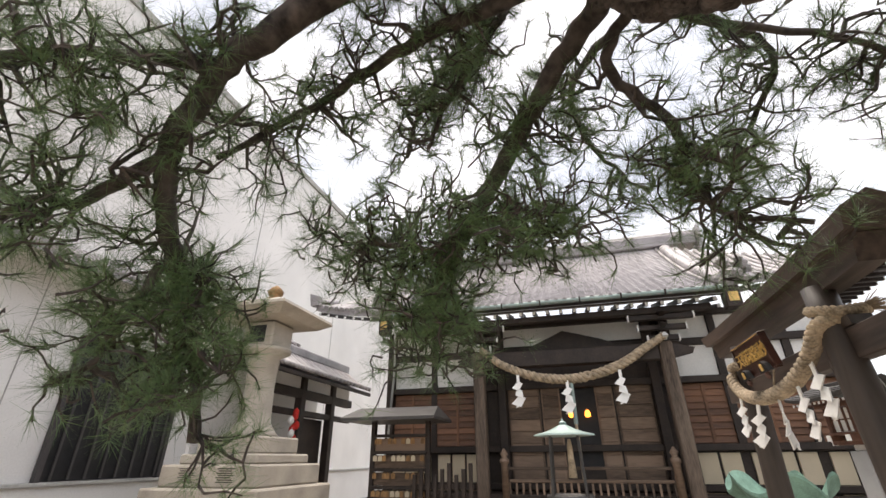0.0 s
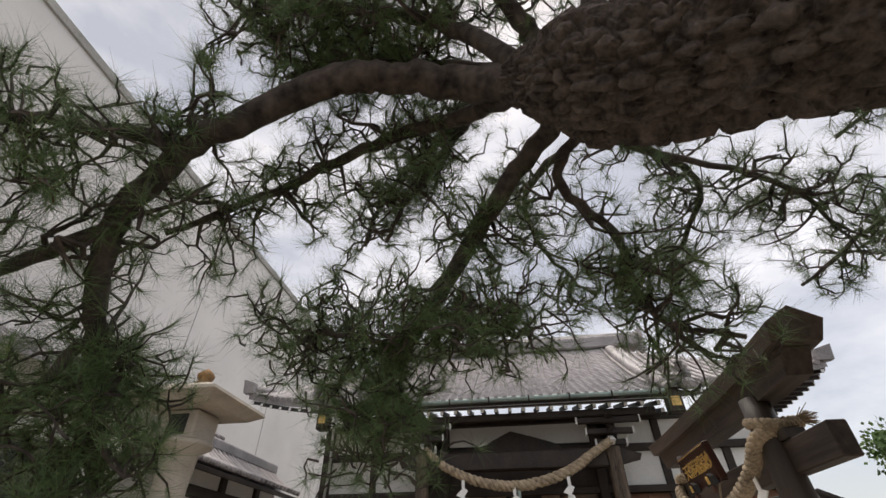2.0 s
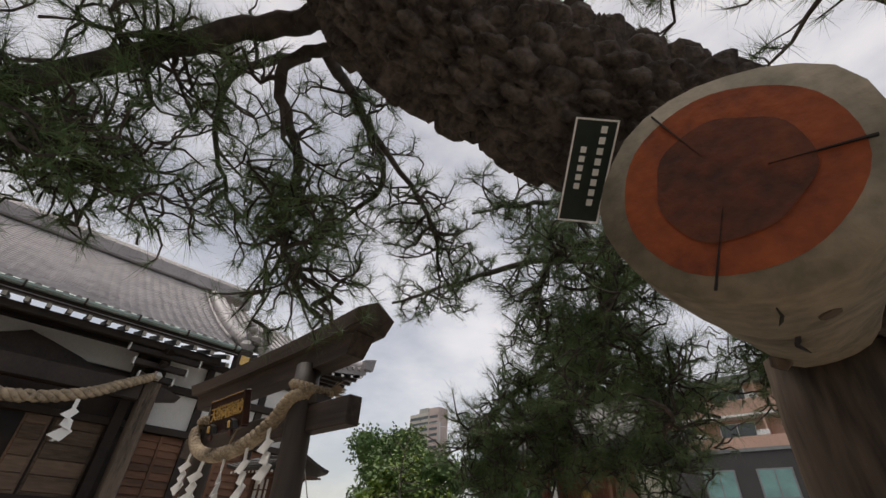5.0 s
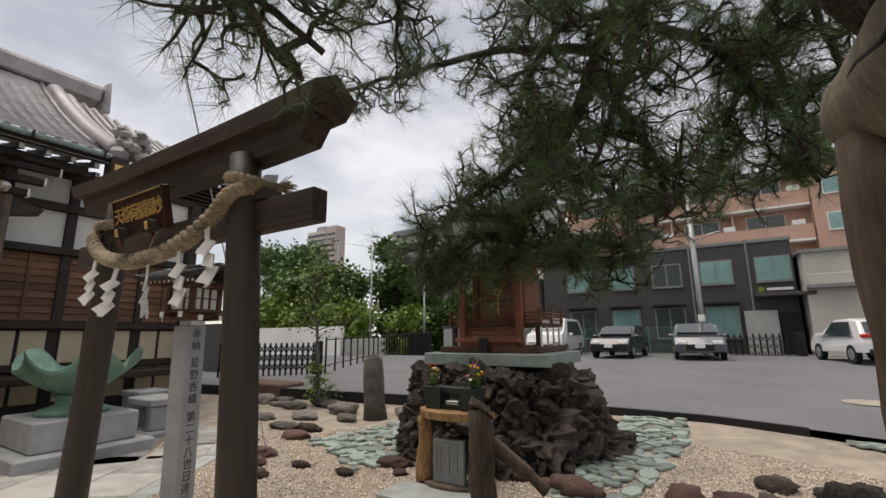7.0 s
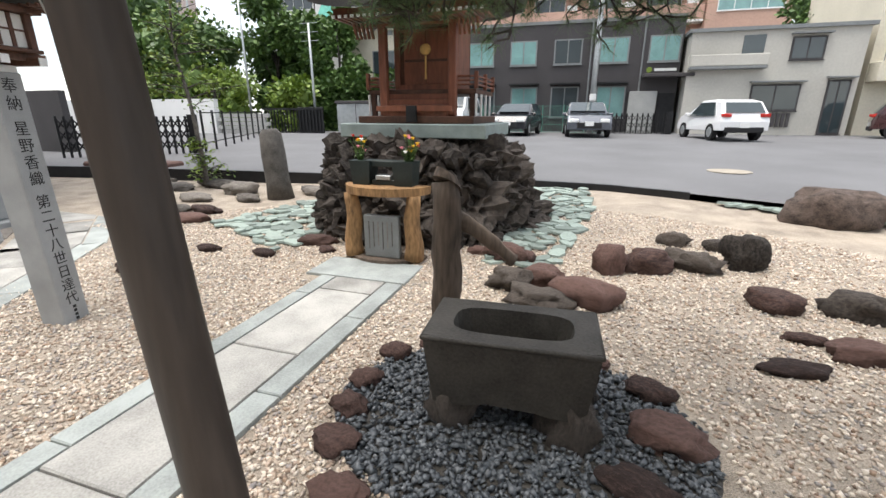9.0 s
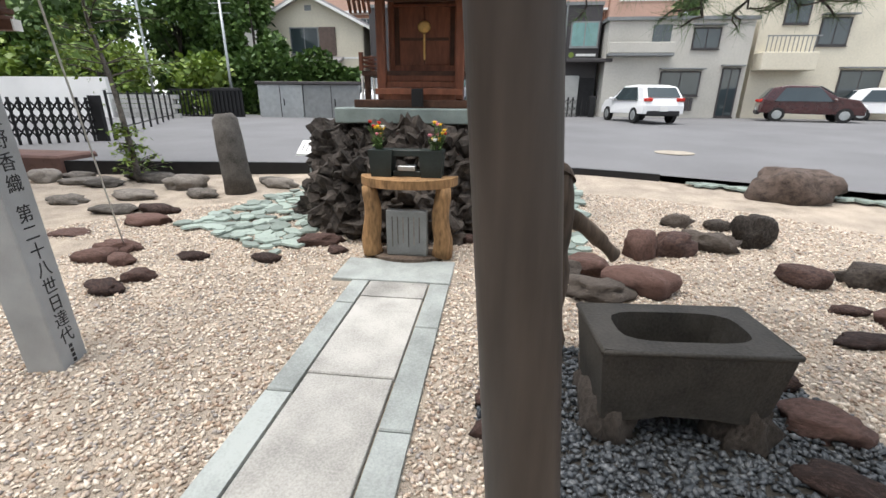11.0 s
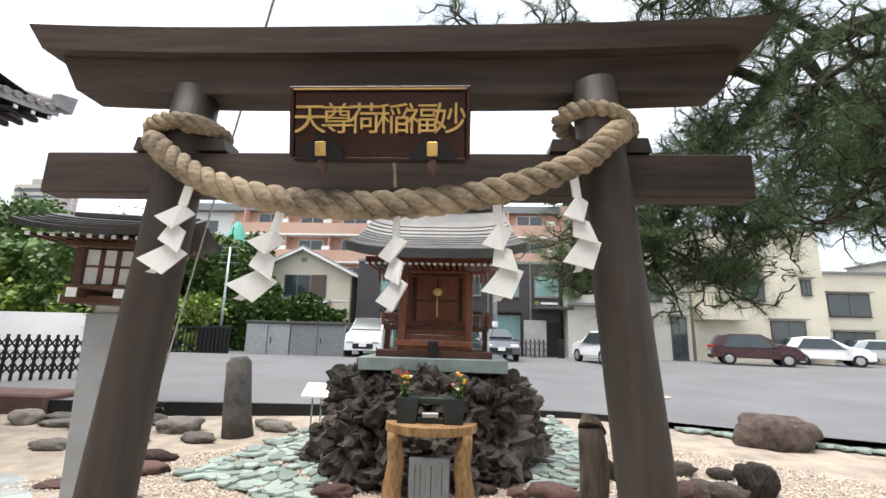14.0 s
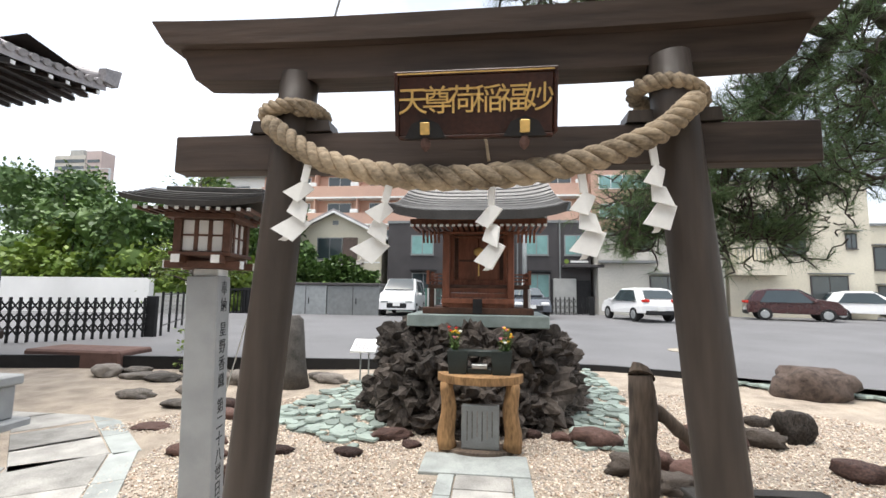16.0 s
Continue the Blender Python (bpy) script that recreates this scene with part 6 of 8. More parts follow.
    while y < 2.1:
        p = Vector(surf(y, 1.0, 0.03))
        part("tile_end", G().tube([p, p + Vector((0.05, 0, -0.01))], [0.075, 0.07], 10), M_TILE, roof)
        y += pitch
    # side wings of the main roof, which end further back
    for ya, yb, s in ((-9.75, -6.55, -1), (2.15, 6.3, 1)):
        def wing(u, v, dz):
            yy = ya + (yb - ya) * u
            out = (yy + 6.55) / -3.2 if s < 0 else (yy - 2.15) / 4.15
            vmin = 0.62 * out
            vv = vmin + (0.84 - vmin) * v
            p = surf(yy, vv, dz)
            return (p[0], p[1], p[2] + 0.38 * out ** 2.5 * v)
        g = G()
        g.grid(lambda u, v: wing(u, v, 0.0), 12, 8)
        g.grid(lambda u, v: wing(1 - u, v, -0.16), 12, 8)
        g.grid(lambda u, a: wing(u, 1, -0.16 * (1 - a)), 12, 1)
        part("wing_roof", g, M_TILE, roof, smooth=True)
        n = int(abs(yb - ya) / 0.2)
        for k in range(n + 1):
            u = k / n
            pts = [Vector(wing(u, i / 8, 0.045)) for i in range(9)]
            part("roof_rib", G().tube(pts, 0.058, 6), M_TILE, roof, smooth=True)
            part("tile_end", G().tube([pts[-1], pts[-1] + Vector((0.05, 0, -0.01))], [0.085, 0.08], 10), M_TILE, roof)
        hip = [Vector(wing(0 if s < 0 else 1, i / 8, 0.16)) for i in range(9)]
        part("hip_ridge", G().tube(hip, 0.17, 8), M_TILE, roof, smooth=True)
        part("hip_end", G().hull([hip[-1] + Vector((dx, dy, dz)) for dx in (-0.05, 0.12) for dy in (-0.16, 0.16) for dz in (-0.15, 0.2)] + [hip[-1] + Vector((0.1, s * 0.25, 0.35))]), M_TILE, roof)
        for k in range(int(abs(yb - ya) / 0.3)):
            u = (k + 0.5) / int(abs(yb - ya) / 0.3)
            p = Vector(wing(u, 1, -0.24))
            r = part("rafter", G().hull([p + Vector((dx, dy, dz + dx * -0.3)) for dx in (-1.5, -0.02) for dy in (-0.045, 0.045) for dz in (-0.05, 0.05)]), M_DARKWOOD, th)
            part("rafter_tip", G().box(p.x - 0.022, p.x - 0.005, p.y - 0.036, p.y + 0.036, p.z - 0.04, p.z + 0.04), M_WHITE, r)
        if s > 0:
            ba = [Vector(wing(1, i / 8, -0.1)) for i in range(9)]
            g = G()
            g.grid(lambda u, v: (ba[8].x * 1 + (-16.5 - ba[8].x) * u, 6.3 - 1.6 * v, ba[8].z - 0.25 * u ** 0.5 + 0.3 * v), 10, 3)
            part("side_eave", g, M_DARKWOOD, th)
            for k in range(22):
                x = ba[8].x - 0.3 - 0.3 * k
                z = ba[8].z - 0.3 - 0.25 * min(1, (k / 12)) ** 0.5
                r = part("rafter", G().box(x - 0.045, x + 0.045, 4.7, 6.15, z, z + 0.1), M_DARKWOOD, th)
                part("rafter_tip", G().box(x - 0.05, x + 0.05, 6.151, 6.17, z - 0.005, z + 0.105), M_WHITE, r)
                part("tile_end", G().tube([(x, 6.1, z + 0.33), (x, 6.36, z + 0.3)], 0.1, 8), M_TILE, roof)
    # under-eave board, rafters, gutter
    g = G()
    g.grid(lambda u, v: (-8.7 + 1.5 * v, -6.5 + 8.6 * u, 5.75 - 0.35 * v), 2, 2)
    part("soffit", g, M_DARKWOOD, th)
    for k in range(24):
        y = -6.4 + 8.4 * k / 23
        for j, (xo, z) in enumerate(((-7.30, 5.22), (-7.62, 5.14))):
            yy = y + (0.14 if j else 0)
            r = part("rafter", G().hull([(xo + dx, yy + dy, z + dz - 0.25 * dx) for dx in (-1.1, 0) for dy in (-0.045, 0.045) for dz in (-0.05, 0.05)]), M_DARKWOOD, th)
            part("rafter_tip", G().box(xo + 0.002, xo + 0.02, yy - 0.036, yy + 0.036, z - 0.04, z + 0.04), M_WHITE, r, "white painted rafter end")
    part("fascia", G().cbox(-7.26, -7.18, -6.55, 2.15, 5.27, 5.40, 0.01), M_DARKWOOD, th)
    gut = part("gutter", G().cbox(-7.175, -7.04, -6.55, 2.15, 5.36, 5.47, 0.03), M_GUTTER, th, "pale verdigris copper gutter")
    for k in range(9):
        part("gutter_bracket", G().box(-7.19, -7.03, -6.4 + 1.05 * k, -6.36 + 1.05 * k, 5.345, 5.475), M_DARKWOOD, gut)
    part("downpipe", G().tube([(-7.15, -6.45, 5.35), (-7.6, -6.6, 4.2), (-8.0, -6.9, 2.4), (-8.0, -7.3, 0.1)], 0.035, 6), M_STEEL, gut)
    # ridge and verge
    part("main_ridge", G().cbox(-12.85, -12.15, -5.9, 3.5, 9.6, 10.15, 0.05), M_TILE, roof)
    part("ridge_top", G().tube([(-12.5, -6.0, 10.2), (-12.5, 3.6, 10.2)], 0.2, 10), M_TILE, roof)
    for yy in (-5.9, 3.5):
        s = 1 if yy > 0 else -1
        part("ridge_ornament", G().hull([(x, yy + s * d, z) for x, d, z in ((-13.0, 0, 9.3), (-12.0, 0, 9.3), (-13.1, 0.1, 9.9), (-11.9, 0.1, 9.9), (-12.5, 0.3, 10.75), (-12.8, 0.1, 10.5), (-12.2, 0.1, 10.5), (-12.5, 0.35, 9.5))]), M_TILE, roof)
        y = 2.35 if s > 0 else -6.75
        vr = [Vector(surf(y, 0.12 + 0.84 * i / 12, 0.17)) for i in range(13)]
        part("verge_ridge", G().tube(vr, [0.19] * 13, 8), M_TILE, roof, "pale mortared verge ridge", True)
        vr2 = [Vector(surf(y + s * 0.3, 0.12 + 0.84 * i / 12, 0.1)) for i in range(13)]
        part("verge_ridge", G().tube(vr2, [0.12] * 13, 8), M_TILE, roof, smooth=True)
        rnd = random.Random(5)
        for k in range(16):
            c = vr[-1] + Vector((rnd.uniform(-0.2, 0.25), s * rnd.uniform(-0.1, 0.45), rnd.uniform(-0.1, 0.55)))
            r = rnd.uniform(0.1, 0.2)
            part("ornament_curl", G().hull(*[[c + Vector((r * math.cos(a) * math.cos(b), r * math.sin(a) * math.cos(b), r * math.sin(b))) for a in (0, 1.2, 2.4, 3.6, 4.9) for b in (-0.9, 0.1, 0.9)]]), M_TILE, roof)
        em = part("emblem_box", G().cbox(-7.4, -7.1, y - 0.2, y + 0.12, 4.95, 5.45, 0.02), M_DARKWOOD, th)
        part("emblem", G().box(-7.099, -7.085, y - 0.13, y + 0.06, 5.08, 5.28), M_GOLD, em, "gilt crest plate")

    reshape(th, true_hall, (-8.6, -1.5, 0))


def true_hall(x, y, z):
    """Spacing of the bays and heights of the rails."""
    return (x, y if y > 0.8 else 0.8 + (y - 0.8) * 0.89, z * 0.921 if z < 3.78 else (3.48 + (z - 3.78) * 1.03 if z < 5.4 else 5.149 + (z - 5.4) * 0.80))


hall()
line = smooth_line([(-7.35, -3.95, 4.45), (-7.3, -3.3, 4.02), (-7.3, -2.3, 3.70), (-7.3, -1.4, 3.66), (-7.3, -0.4, 3.90), (-7.32, 0.3, 4.25), (-7.35, 0.8, 4.5)], 16)
rope((-7.3, -1.45, 3.5), [Vector(true_hall(*q)) for q in line], 0.11, 14, "long thick straw rope slung across the hall porch")
for y, z in ((-2.95, 3.78), (-1.72, 3.6), (-0.42, 3.78)):
    shide(true_hall(-7.22, y, z), 0.66, math.pi / 2, "streamers on the hall rope")

# incense burner shelter
ib = thing("incense_burner", (-4.5, -1.69, 0), "bronze incense burner under a small verdigris roof", "incense burner")
part("plinth", G().cbox(-5.0, -4.0, -2.2, -1.18, 0.0, 0.55, 0.03), M_GRANITE, ib)
part("bowl", G().lathe([(0.18, 0.55), (0.22, 0.62), (0.16, 0.7), (0.30, 0.85), (0.40, 1.0), (0.42, 1.12), (0.46, 1.16), (0.46, 1.22), (0.38, 1.22), (0.34, 1.12)], 24, (-4.5, -1.69, 0)), M_COPPER, ib, smooth=True)
for sx in (-1, 1):
    for sy in (-1, 1):
        part("post", G().tube([(-4.5 + sx * 0.32, -1.69 + sy * 0.32, 1.15), (-4.5 + sx * 0.27, -1.69 + sy * 0.27, 2.05)], 0.028, 8), M_COPPER, ib)
prof = [(0.62, 2.06), (0.60, 2.11), (0.42, 2.17), (0.24, 2.26), (0.12, 2.36), (0.06, 2.40), (0.08, 2.46), (0.03, 2.5), (0.01, 2.58)]
part("roof", G().lathe([(0.50, 2.04)] + prof, 6, (-4.5, -1.69, 0)), M_GUTTER, ib, "pale verdigris copper roof")
part("tassel", G().lathe([(0.03, 2.0), (0.05, 1.9), (0.07, 1.6), (0.085, 1.45)], 10, (-4.42, -1.6, 0)), M_ROPE, ib, "straw-coloured tassel", True)
reshape(ib, lambda x, y, z: (-4.5 + (x + 4.5) * 0.78, -1.58 + (y + 1.69) * 0.78, z if z < 2.04 else 2.04 + (z - 2.04) * 0.5), (-4.5, -1.58, 0))
bp = thing("bell_rope", (-7.35, -1.6, 2.6), "verdigris bell pole with a cord before the doors", "bell rope")
part("pole", G().tube([(-7.3, -1.62, 3.75), (-7.3, -1.62, 2.6)], 0.05, 8), M_GUTTER, bp)
part("cord", G().tube([(-7.3, -1.62, 2.6), (-7.3, -1.6, 1.4)], 0.035, 8), M_ROPE, bp)

reshape(bp, true_hall)

# votive tablet rack
er = thing("votive_rack", (-6.1, -5.4, 0), "dark timber rack with a small roof, hung with votive tablets", "votive rack")
for y in (-6.15, -4.62):
    part("post", G().cbox(-6.17, -6.05, y - 0.06, y + 0.06, 0, 2.45, 0.01), M_DARKWOOD, er)
part("roof", G().hull([(-6.75, -6.75, 2.42), (-5.4, -6.75, 2.42), (-6.75, -4.2, 2.42), (-5.4, -4.2, 2.42), (-6.1, -6.6, 2.72), (-6.1, -4.35, 2.72), (-6.75, -6.75, 2.48), (-5.4, -6.75, 2.48), (-6.75, -4.2, 2.48), (-5.4, -4.2, 2.48)]), M_COPPER, er)
for k in range(5):
    z = 2.12 - 0.32 * k
    part("rail", G().cbox(-6.06, -6.0, -6.15, -4.62, z, z + 0.06, 0.006), M_DARKWOOD, er)
    part("back_board", G().box(-6.13, -6.1, -6.09, -4.68, z - 0.26, z - 0.02), M_GREYWOOD, er)
rnd = random.Random(8)
for k in range(5):
    z = 2.12 - 0.32 * k
    for j in range(11):
        if rnd.random() < 0.72:
            y = -6.02 + 0.13 * j + rnd.uniform(-0.02, 0.02)
            solid("votive_tablet", G().prism([(y - 0.055, z - 0.13), (y + 0.055, z - 0.13), (y + 0.055, z - 0.05), (y, z - 0.015), (y - 0.055, z - 0.05)], "x", -5.995 + 0.01 * (j % 2), -5.985 + 0.01 * (j % 2)), M_LOG if rnd.random() < 0.5 else M_CREAM, "small wooden votive tablet hanging on the rack", "votive tablet", "votive tablets")
solid("bucket", G().lathe([(0.16, 0.02), (0.2, 0.34), (0.21, 0.36), (0.18, 0.36), (0.15, 0.05)], 16, (-5.6, -5.3, 0.62)), mat("green_plastic", (0.02, 0.28, 0.12), 0.4), "green plastic bucket on a stone step", "bucket")
solid("stone_step", G().cbox(-5.95, -5.2, -6.0, -4.7, 0.02, 0.62, 0.03), M_GRANITE, "grey stone step beside the votive rack", "step")
def true_rack(x, y, z):
    return (x, -4.04 + (y + 4.2) * 0.8, z * 1.01)


reshape(er, true_rack)
for ob in [o for o in scene.objects if o.name.startswith(("votive_tablet", "bucket", "stone_step"))]:
    reshape(ob, true_rack)
rk = thing("low_fence", (-5.6, -4.6, 0), "low dark picket fence beside the votive rack", "fence")
for k in range(9):
    part("picket", G().cbox(-5.72, -5.66, -4.55 + 0.14 * k, -4.48 + 0.14 * k, 0, 1.45 + 0.1 * (k % 3), 0.006), M_DARKWOOD, rk)
for z in (0.6, 1.2):
    part("rail", G().box(-5.76, -5.721, -4.6, -3.35, z, z + 0.08), M_DARKWOOD, rk)

# stone lantern tower
sl = thing("stone_lantern", (-3.4, -7.2, 0), "tall pale stone lantern on a stepped inscribed base", "stone lantern")
M_PALESTONE = mat("pale_stone", (0.42, 0.38, 0.32), 0.85, vary=0.18, scale=2, fine=60, bump=0.25)
for h, z0, z1 in ((1.35, 0, 0.75), (1.12, 0.75, 1.32), (0.95, 1.32, 1.66), (0.78, 1.66, 1.82), (0.62, 1.82, 2.10)):
    part("tier", G().cbox(-3.4 - h, -3.4 + h, -7.2 - h, -7.2 + h, z0, z1, 0.03), M_PALESTONE, sl)
part("shaft", G().lathe([(0.50, 2.1), (0.40, 2.2), (0.30, 2.35), (0.27, 3.0), (0.30, 3.55), (0.48, 3.65), (0.50, 3.72)], 20, (-3.4, -7.2, 0)), M_PALESTONE, sl, smooth=True)
part("fire_box", G().cbox(-3.74, -3.06, -7.54, -6.86, 3.72, 4.22, 0.03), M_PALESTONE, sl)
# Solid block: this black sheet paints the shade inside the fire box.
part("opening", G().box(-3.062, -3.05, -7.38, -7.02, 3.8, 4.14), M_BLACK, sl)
pts = []
for s, z in ((0.92, 4.26), (0.9, 4.32), (0.30, 4.72), (0.2, 4.76)):
    for ax in (-1, 1):
        for ay in (-1, 1):
            pts.append((-3.4 + ax * s, -7.2 + ay * s, z + (0.12 if s > 0.8 else 0)))
part("roof", G().hull(pts + [(-3.4 + c, -7.2 + d, 4.24) for c in (-0.7, 0.7) for d in (-0.7, 0.7)]), M_PALESTONE, sl)
part("jewel", G().lathe([(0.14, 4.75), (0.17, 4.8), (0.1, 4.84), (0.15, 4.9), (0.16, 4.97), (0.1, 5.04), (0.02, 5.1)], 16, (-3.4, -7.2, 0)), M_LOG, sl, smooth=True)
for k in range(2):
    for j in range(7):
        z = 1.40 + 0.032 * j
        part("carved_bar", G().box(-2.4495, -2.444, -7.75 + 0.75 * k + 0.03 * (j % 2), -7.42 + 0.75 * k - 0.03 * (j % 3), z, z + 0.014), M_BASIN, sl, "worn carved characters")
for y in (-7.6, -6.75):
    solid("stone_cup", G().lathe([(0.12, 0), (0.15, 0.06), (0.11, 0.12), (0.11, 0.2), (0.13, 0.22)], 14, (-2.15, y, 0.75)), M_PALESTONE, "small round stone flower cup on the lantern base", "stone cup", "stone cups")

def aside(dx, dy):
    return lambda x, y, z: (x + dx, y + dy, z)


reshape(sl, aside(-0.75, 0.0), (-4.15, -7.2, 0))
for ob in [o for o in scene.objects if o.name.startswith("stone_cup")]:
    reshape(ob, aside(-0.75, 0.0))

# roofed side gate
sgate = thing("side_gate", (-7.2, -8.2, 0), "dark timber roofed side gate with a grey tiled roof", "gate")
for x in (-5.2, -6.8, -8.4):
    part("post", G().cbox(x - 0.11, x + 0.11, -8.45, -8.23, 0, 3.75, 0.02), M_DARKWOOD, sgate)
part("lintel", G().cbox(-9.6, -4.8, -8.44, -8.24, 3.2, 3.42, 0.02), M_DARKWOOD, sgate)
part("lintel", G().cbox(-9.6, -4.8, -8.42, -8.26, 2.75, 2.9, 0.02), M_DARKWOOD, sgate)
part("plaster_panel", G().box(-9.5, -4.9, -8.36, -8.32, 3.42, 4.0), M_PLASTER, sgate)
part("back_wall", G().box(-9.6, -4.6, -9.6, -9.5, 0, 3.8), M_PLASTER, sgate)
part("door_leaf", G().cbox(-8.3, -6.9, -8.6, -8.5, 0.1, 2.75, 0.02), M_DARKWOOD, sgate)
g = G()
g.grid(lambda u, v: (-4.7 - 5.2 * u, -7.75 - 1.0 * v, 3.74 + 0.62 * v - 0.1 * math.sin(math.pi * v)), 4, 6)
g.grid(lambda u, v: (-9.9 + 5.2 * u, -7.75 - 1.0 * v, 3.62 + 0.62 * v - 0.1 * math.sin(math.pi * v)), 4, 6)
g.grid(lambda u, v: (-4.7 - 5.2 * u, -8.75 - 1.0 * v, 4.36 - 0.62 * v), 4, 6)
sroof = part("roof", g, M_TILE, sgate)
for k in range(24):
    x = -4.75 - 0.22 * k
    part("roof_rib", G().tube([(x, -7.72 - 1.0 * v, 3.78 + 0.62 * v - 0.1 * math.sin(math.pi * v)) for v in (0, 0.25, 0.5, 0.75, 1)], 0.06, 6), M_TILE, sroof, smooth=True)
part("ridge", G().cbox(-9.95, -4.6, -8.92, -8.6, 4.34, 4.6, 0.04), M_TILE, sroof)
part("eave_board", G().cbox(-9.9, -4.7, -7.82, -7.74, 3.58, 3.68, 0.01), M_DARKWOOD, sgate)
reshape(sgate, aside(-0.55, 0.0))
rd = thing("hanging_ornament", (-6.8, -8.0, 2.6), "bunch of red and white cloth charms hanging on the gate", "ornament")
for k in range(7):
    part("charm", G().lathe([(0.01, 0.16), (0.07, 0.1), (0.08, 0.02), (0.03, -0.05)], 9, (-6.9 + 0.09 * (k % 3), -8.12 + 0.05 * (k % 2), 2.75 - 0.1 * k)), M_RED if k % 3 < 2 else M_WHITE, rd, smooth=True)

# white storehouse wall
wb = thing("white_building", (-8, -12, 0), "tall plain white rendered building beside the precinct", "building")
part("wall", G().box(-26, 14, -20, -12, 0, 13.4), M_PLASTER, wb)
part("parapet", G().box(-26.1, 14.1, -20.1, -11.92, 13.4, 13.65), M_CONC, wb)
part("plinth", G().box(-26, 14, -11.995, -11.9, 0, 1.25), M_PLASTER, wb)
part("ledge", G().cbox(-26, 14, -11.995, -11.82, 1.25, 1.33, 0.015), M_CONC, wb)
# Black sheet behind the slats paints the unlit inside of the window.
wn1 = part("window", G().box(-5.9, -3.1, -11.97, -11.9, 1.34, 4.2), M_BLACK, wb, "wide window with its inner shade painted as a black sheet")
for x0, x1, z0, z1 in ((-6.0, -3.0, 4.2, 4.3), (-6.0, -5.9, 1.33, 4.2), (-3.1, -3.0, 1.33, 4.2)):
    part("window_frame", G().box(x0, x1, -11.97, -11.85, z0, z1), M_DARKWALL, wn1)
for k in range(8):
    part("slat", G().box(-5.85 + 0.36 * k, -5.8 + 0.36 * k, -11.895, -11.87, 1.36, 4.18), M_DARKWALL, wn1)
# No hollow in the wall: the recess's shade is a black sheet.
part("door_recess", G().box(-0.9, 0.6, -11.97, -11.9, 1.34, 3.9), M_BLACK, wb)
aw = part("tiled_awning", G().hull([(-10, -11.99, 6.1), (5, -11.99, 6.1), (-10, -10.9, 5.5), (5, -10.9, 5.5), (-10, -11.99, 5.9), (5, -11.99, 5.9), (-10, -10.9, 5.4), (5, -10.9, 5.4)]), M_TILE, wb)
for k in range(60):
    x = -9.9 + 0.25 * k
    part("roof_rib", G().tube([(x, -11.97, 6.13), (x, -10.88, 5.53)], 0.06, 6), M_TILE, aw)
for k in range(4):
    part("wall_joint", G().box(-20 + 6 * k, -19.98 + 6 * k, -11.9995, -11.985, 1.4, 13.3), M_CONC, wb)

reshape(wb, aside(-0.85, 0.0))

# lotus basin and small stone altars near the hall
lb = thing("lotus_basin", (-5.6, 1.6, 0), "verdigris bronze lotus-leaf basin on a stepped stone base", "lotus basin")
for h, z0, z1 in ((0.80, 0.0, 0.2), (0.62, 0.2, 0.60)):
    part("base_block", G().cbox(-5.6 - h, -5.6 + h, 1.6 - h, 1.6 + h, z0, z1, 0.025), M_GRANITE, lb)
part("foot", G().lathe([(0.45, 0.60), (0.42, 0.66), (0.24, 0.72), (0.2, 0.80), (0.26, 0.86)], 24, (-5.6, 1.6, 0)), M_BRONZE, lb, smooth=True)


def leafbowl(u, v, dz):
    a = 2 * math.pi * u
    r = 0.10 + 0.62 * v * (1 + 0.13 * math.sin(5 * a + 0.5))
    z = 0.85 + 0.48 * v ** 1.6 + 0.15 * v * v * math.sin(5 * a + 2) + dz
    return (-5.6 + r * math.cos(a), 1.6 + r * math.sin(a), z)


g = G()
g.grid(lambda u, v: leafbowl(u, v, 0), 60, 8)
g.grid(lambda u, v: leafbowl(1 - u, v, 0.05), 60, 8)
g.grid(lambda u, v: leafbowl(u, 1, 0.05 * v), 60, 1)
part("leaf_bowl", g, M_BRONZE, lb, smooth=True)
for k, (x, y) in enumerate(((-6.0, 2.95), (-7.4, 3.4))):
    al = thing("stone_altar", (x, y, 0), "small grey stone altar table near the lotus basin", "stone altar", "stone altars")
    part("top", G().cbox(x - 0.42, x + 0.42, y - 0.3, y + 0.3, 0.52, 0.64, 0.02), M_GRANITE, al)
    part("leg", G().cbox(x - 0.36, x - 0.2, y - 0.26, y + 0.26, 0.12, 0.52, 0.02), M_GRANITE, al)
    part("leg", G().cbox(x + 0.2, x + 0.36, y - 0.26, y + 0.26, 0.12, 0.52, 0.02), M_GRANITE, al)
    part("foot_slab", G().cbox(x - 0.5, x + 0.5, y - 0.36, y + 0.36, 0.0, 0.12, 0.02), M_GRANITE, al)
bl = thing("banner", (-9.6, 4.2, 0), "blue cloth banner hanging beside the hall corner", "banner")
part("cloth", G().grid(lambda u, v: (-9.0 + 0.03 * math.sin(9 * v), 5.0 + 0.45 * v, 0.4 + 1.4 * u), 4, 12), M_BLUE, bl)
part("pole", G().tube([(-9.0, 4.97, 0), (-9.0, 4.97, 2.0)], 0.02, 6), M_STEEL, bl)
struct("wall_dark", G().box(-40, -13.6, 9.0, 9.2, 0, 2.2), M_DARKWALL, "dark boarded boundary wall beside the hall", "wall")
solid("stone_bench", G().cbox(-9.6, -7.4, 6.6, 7.5, 0.02, 0.42, 0.04), M_REDROCK, "long low brown stone bench on the gravel", "stone bench")

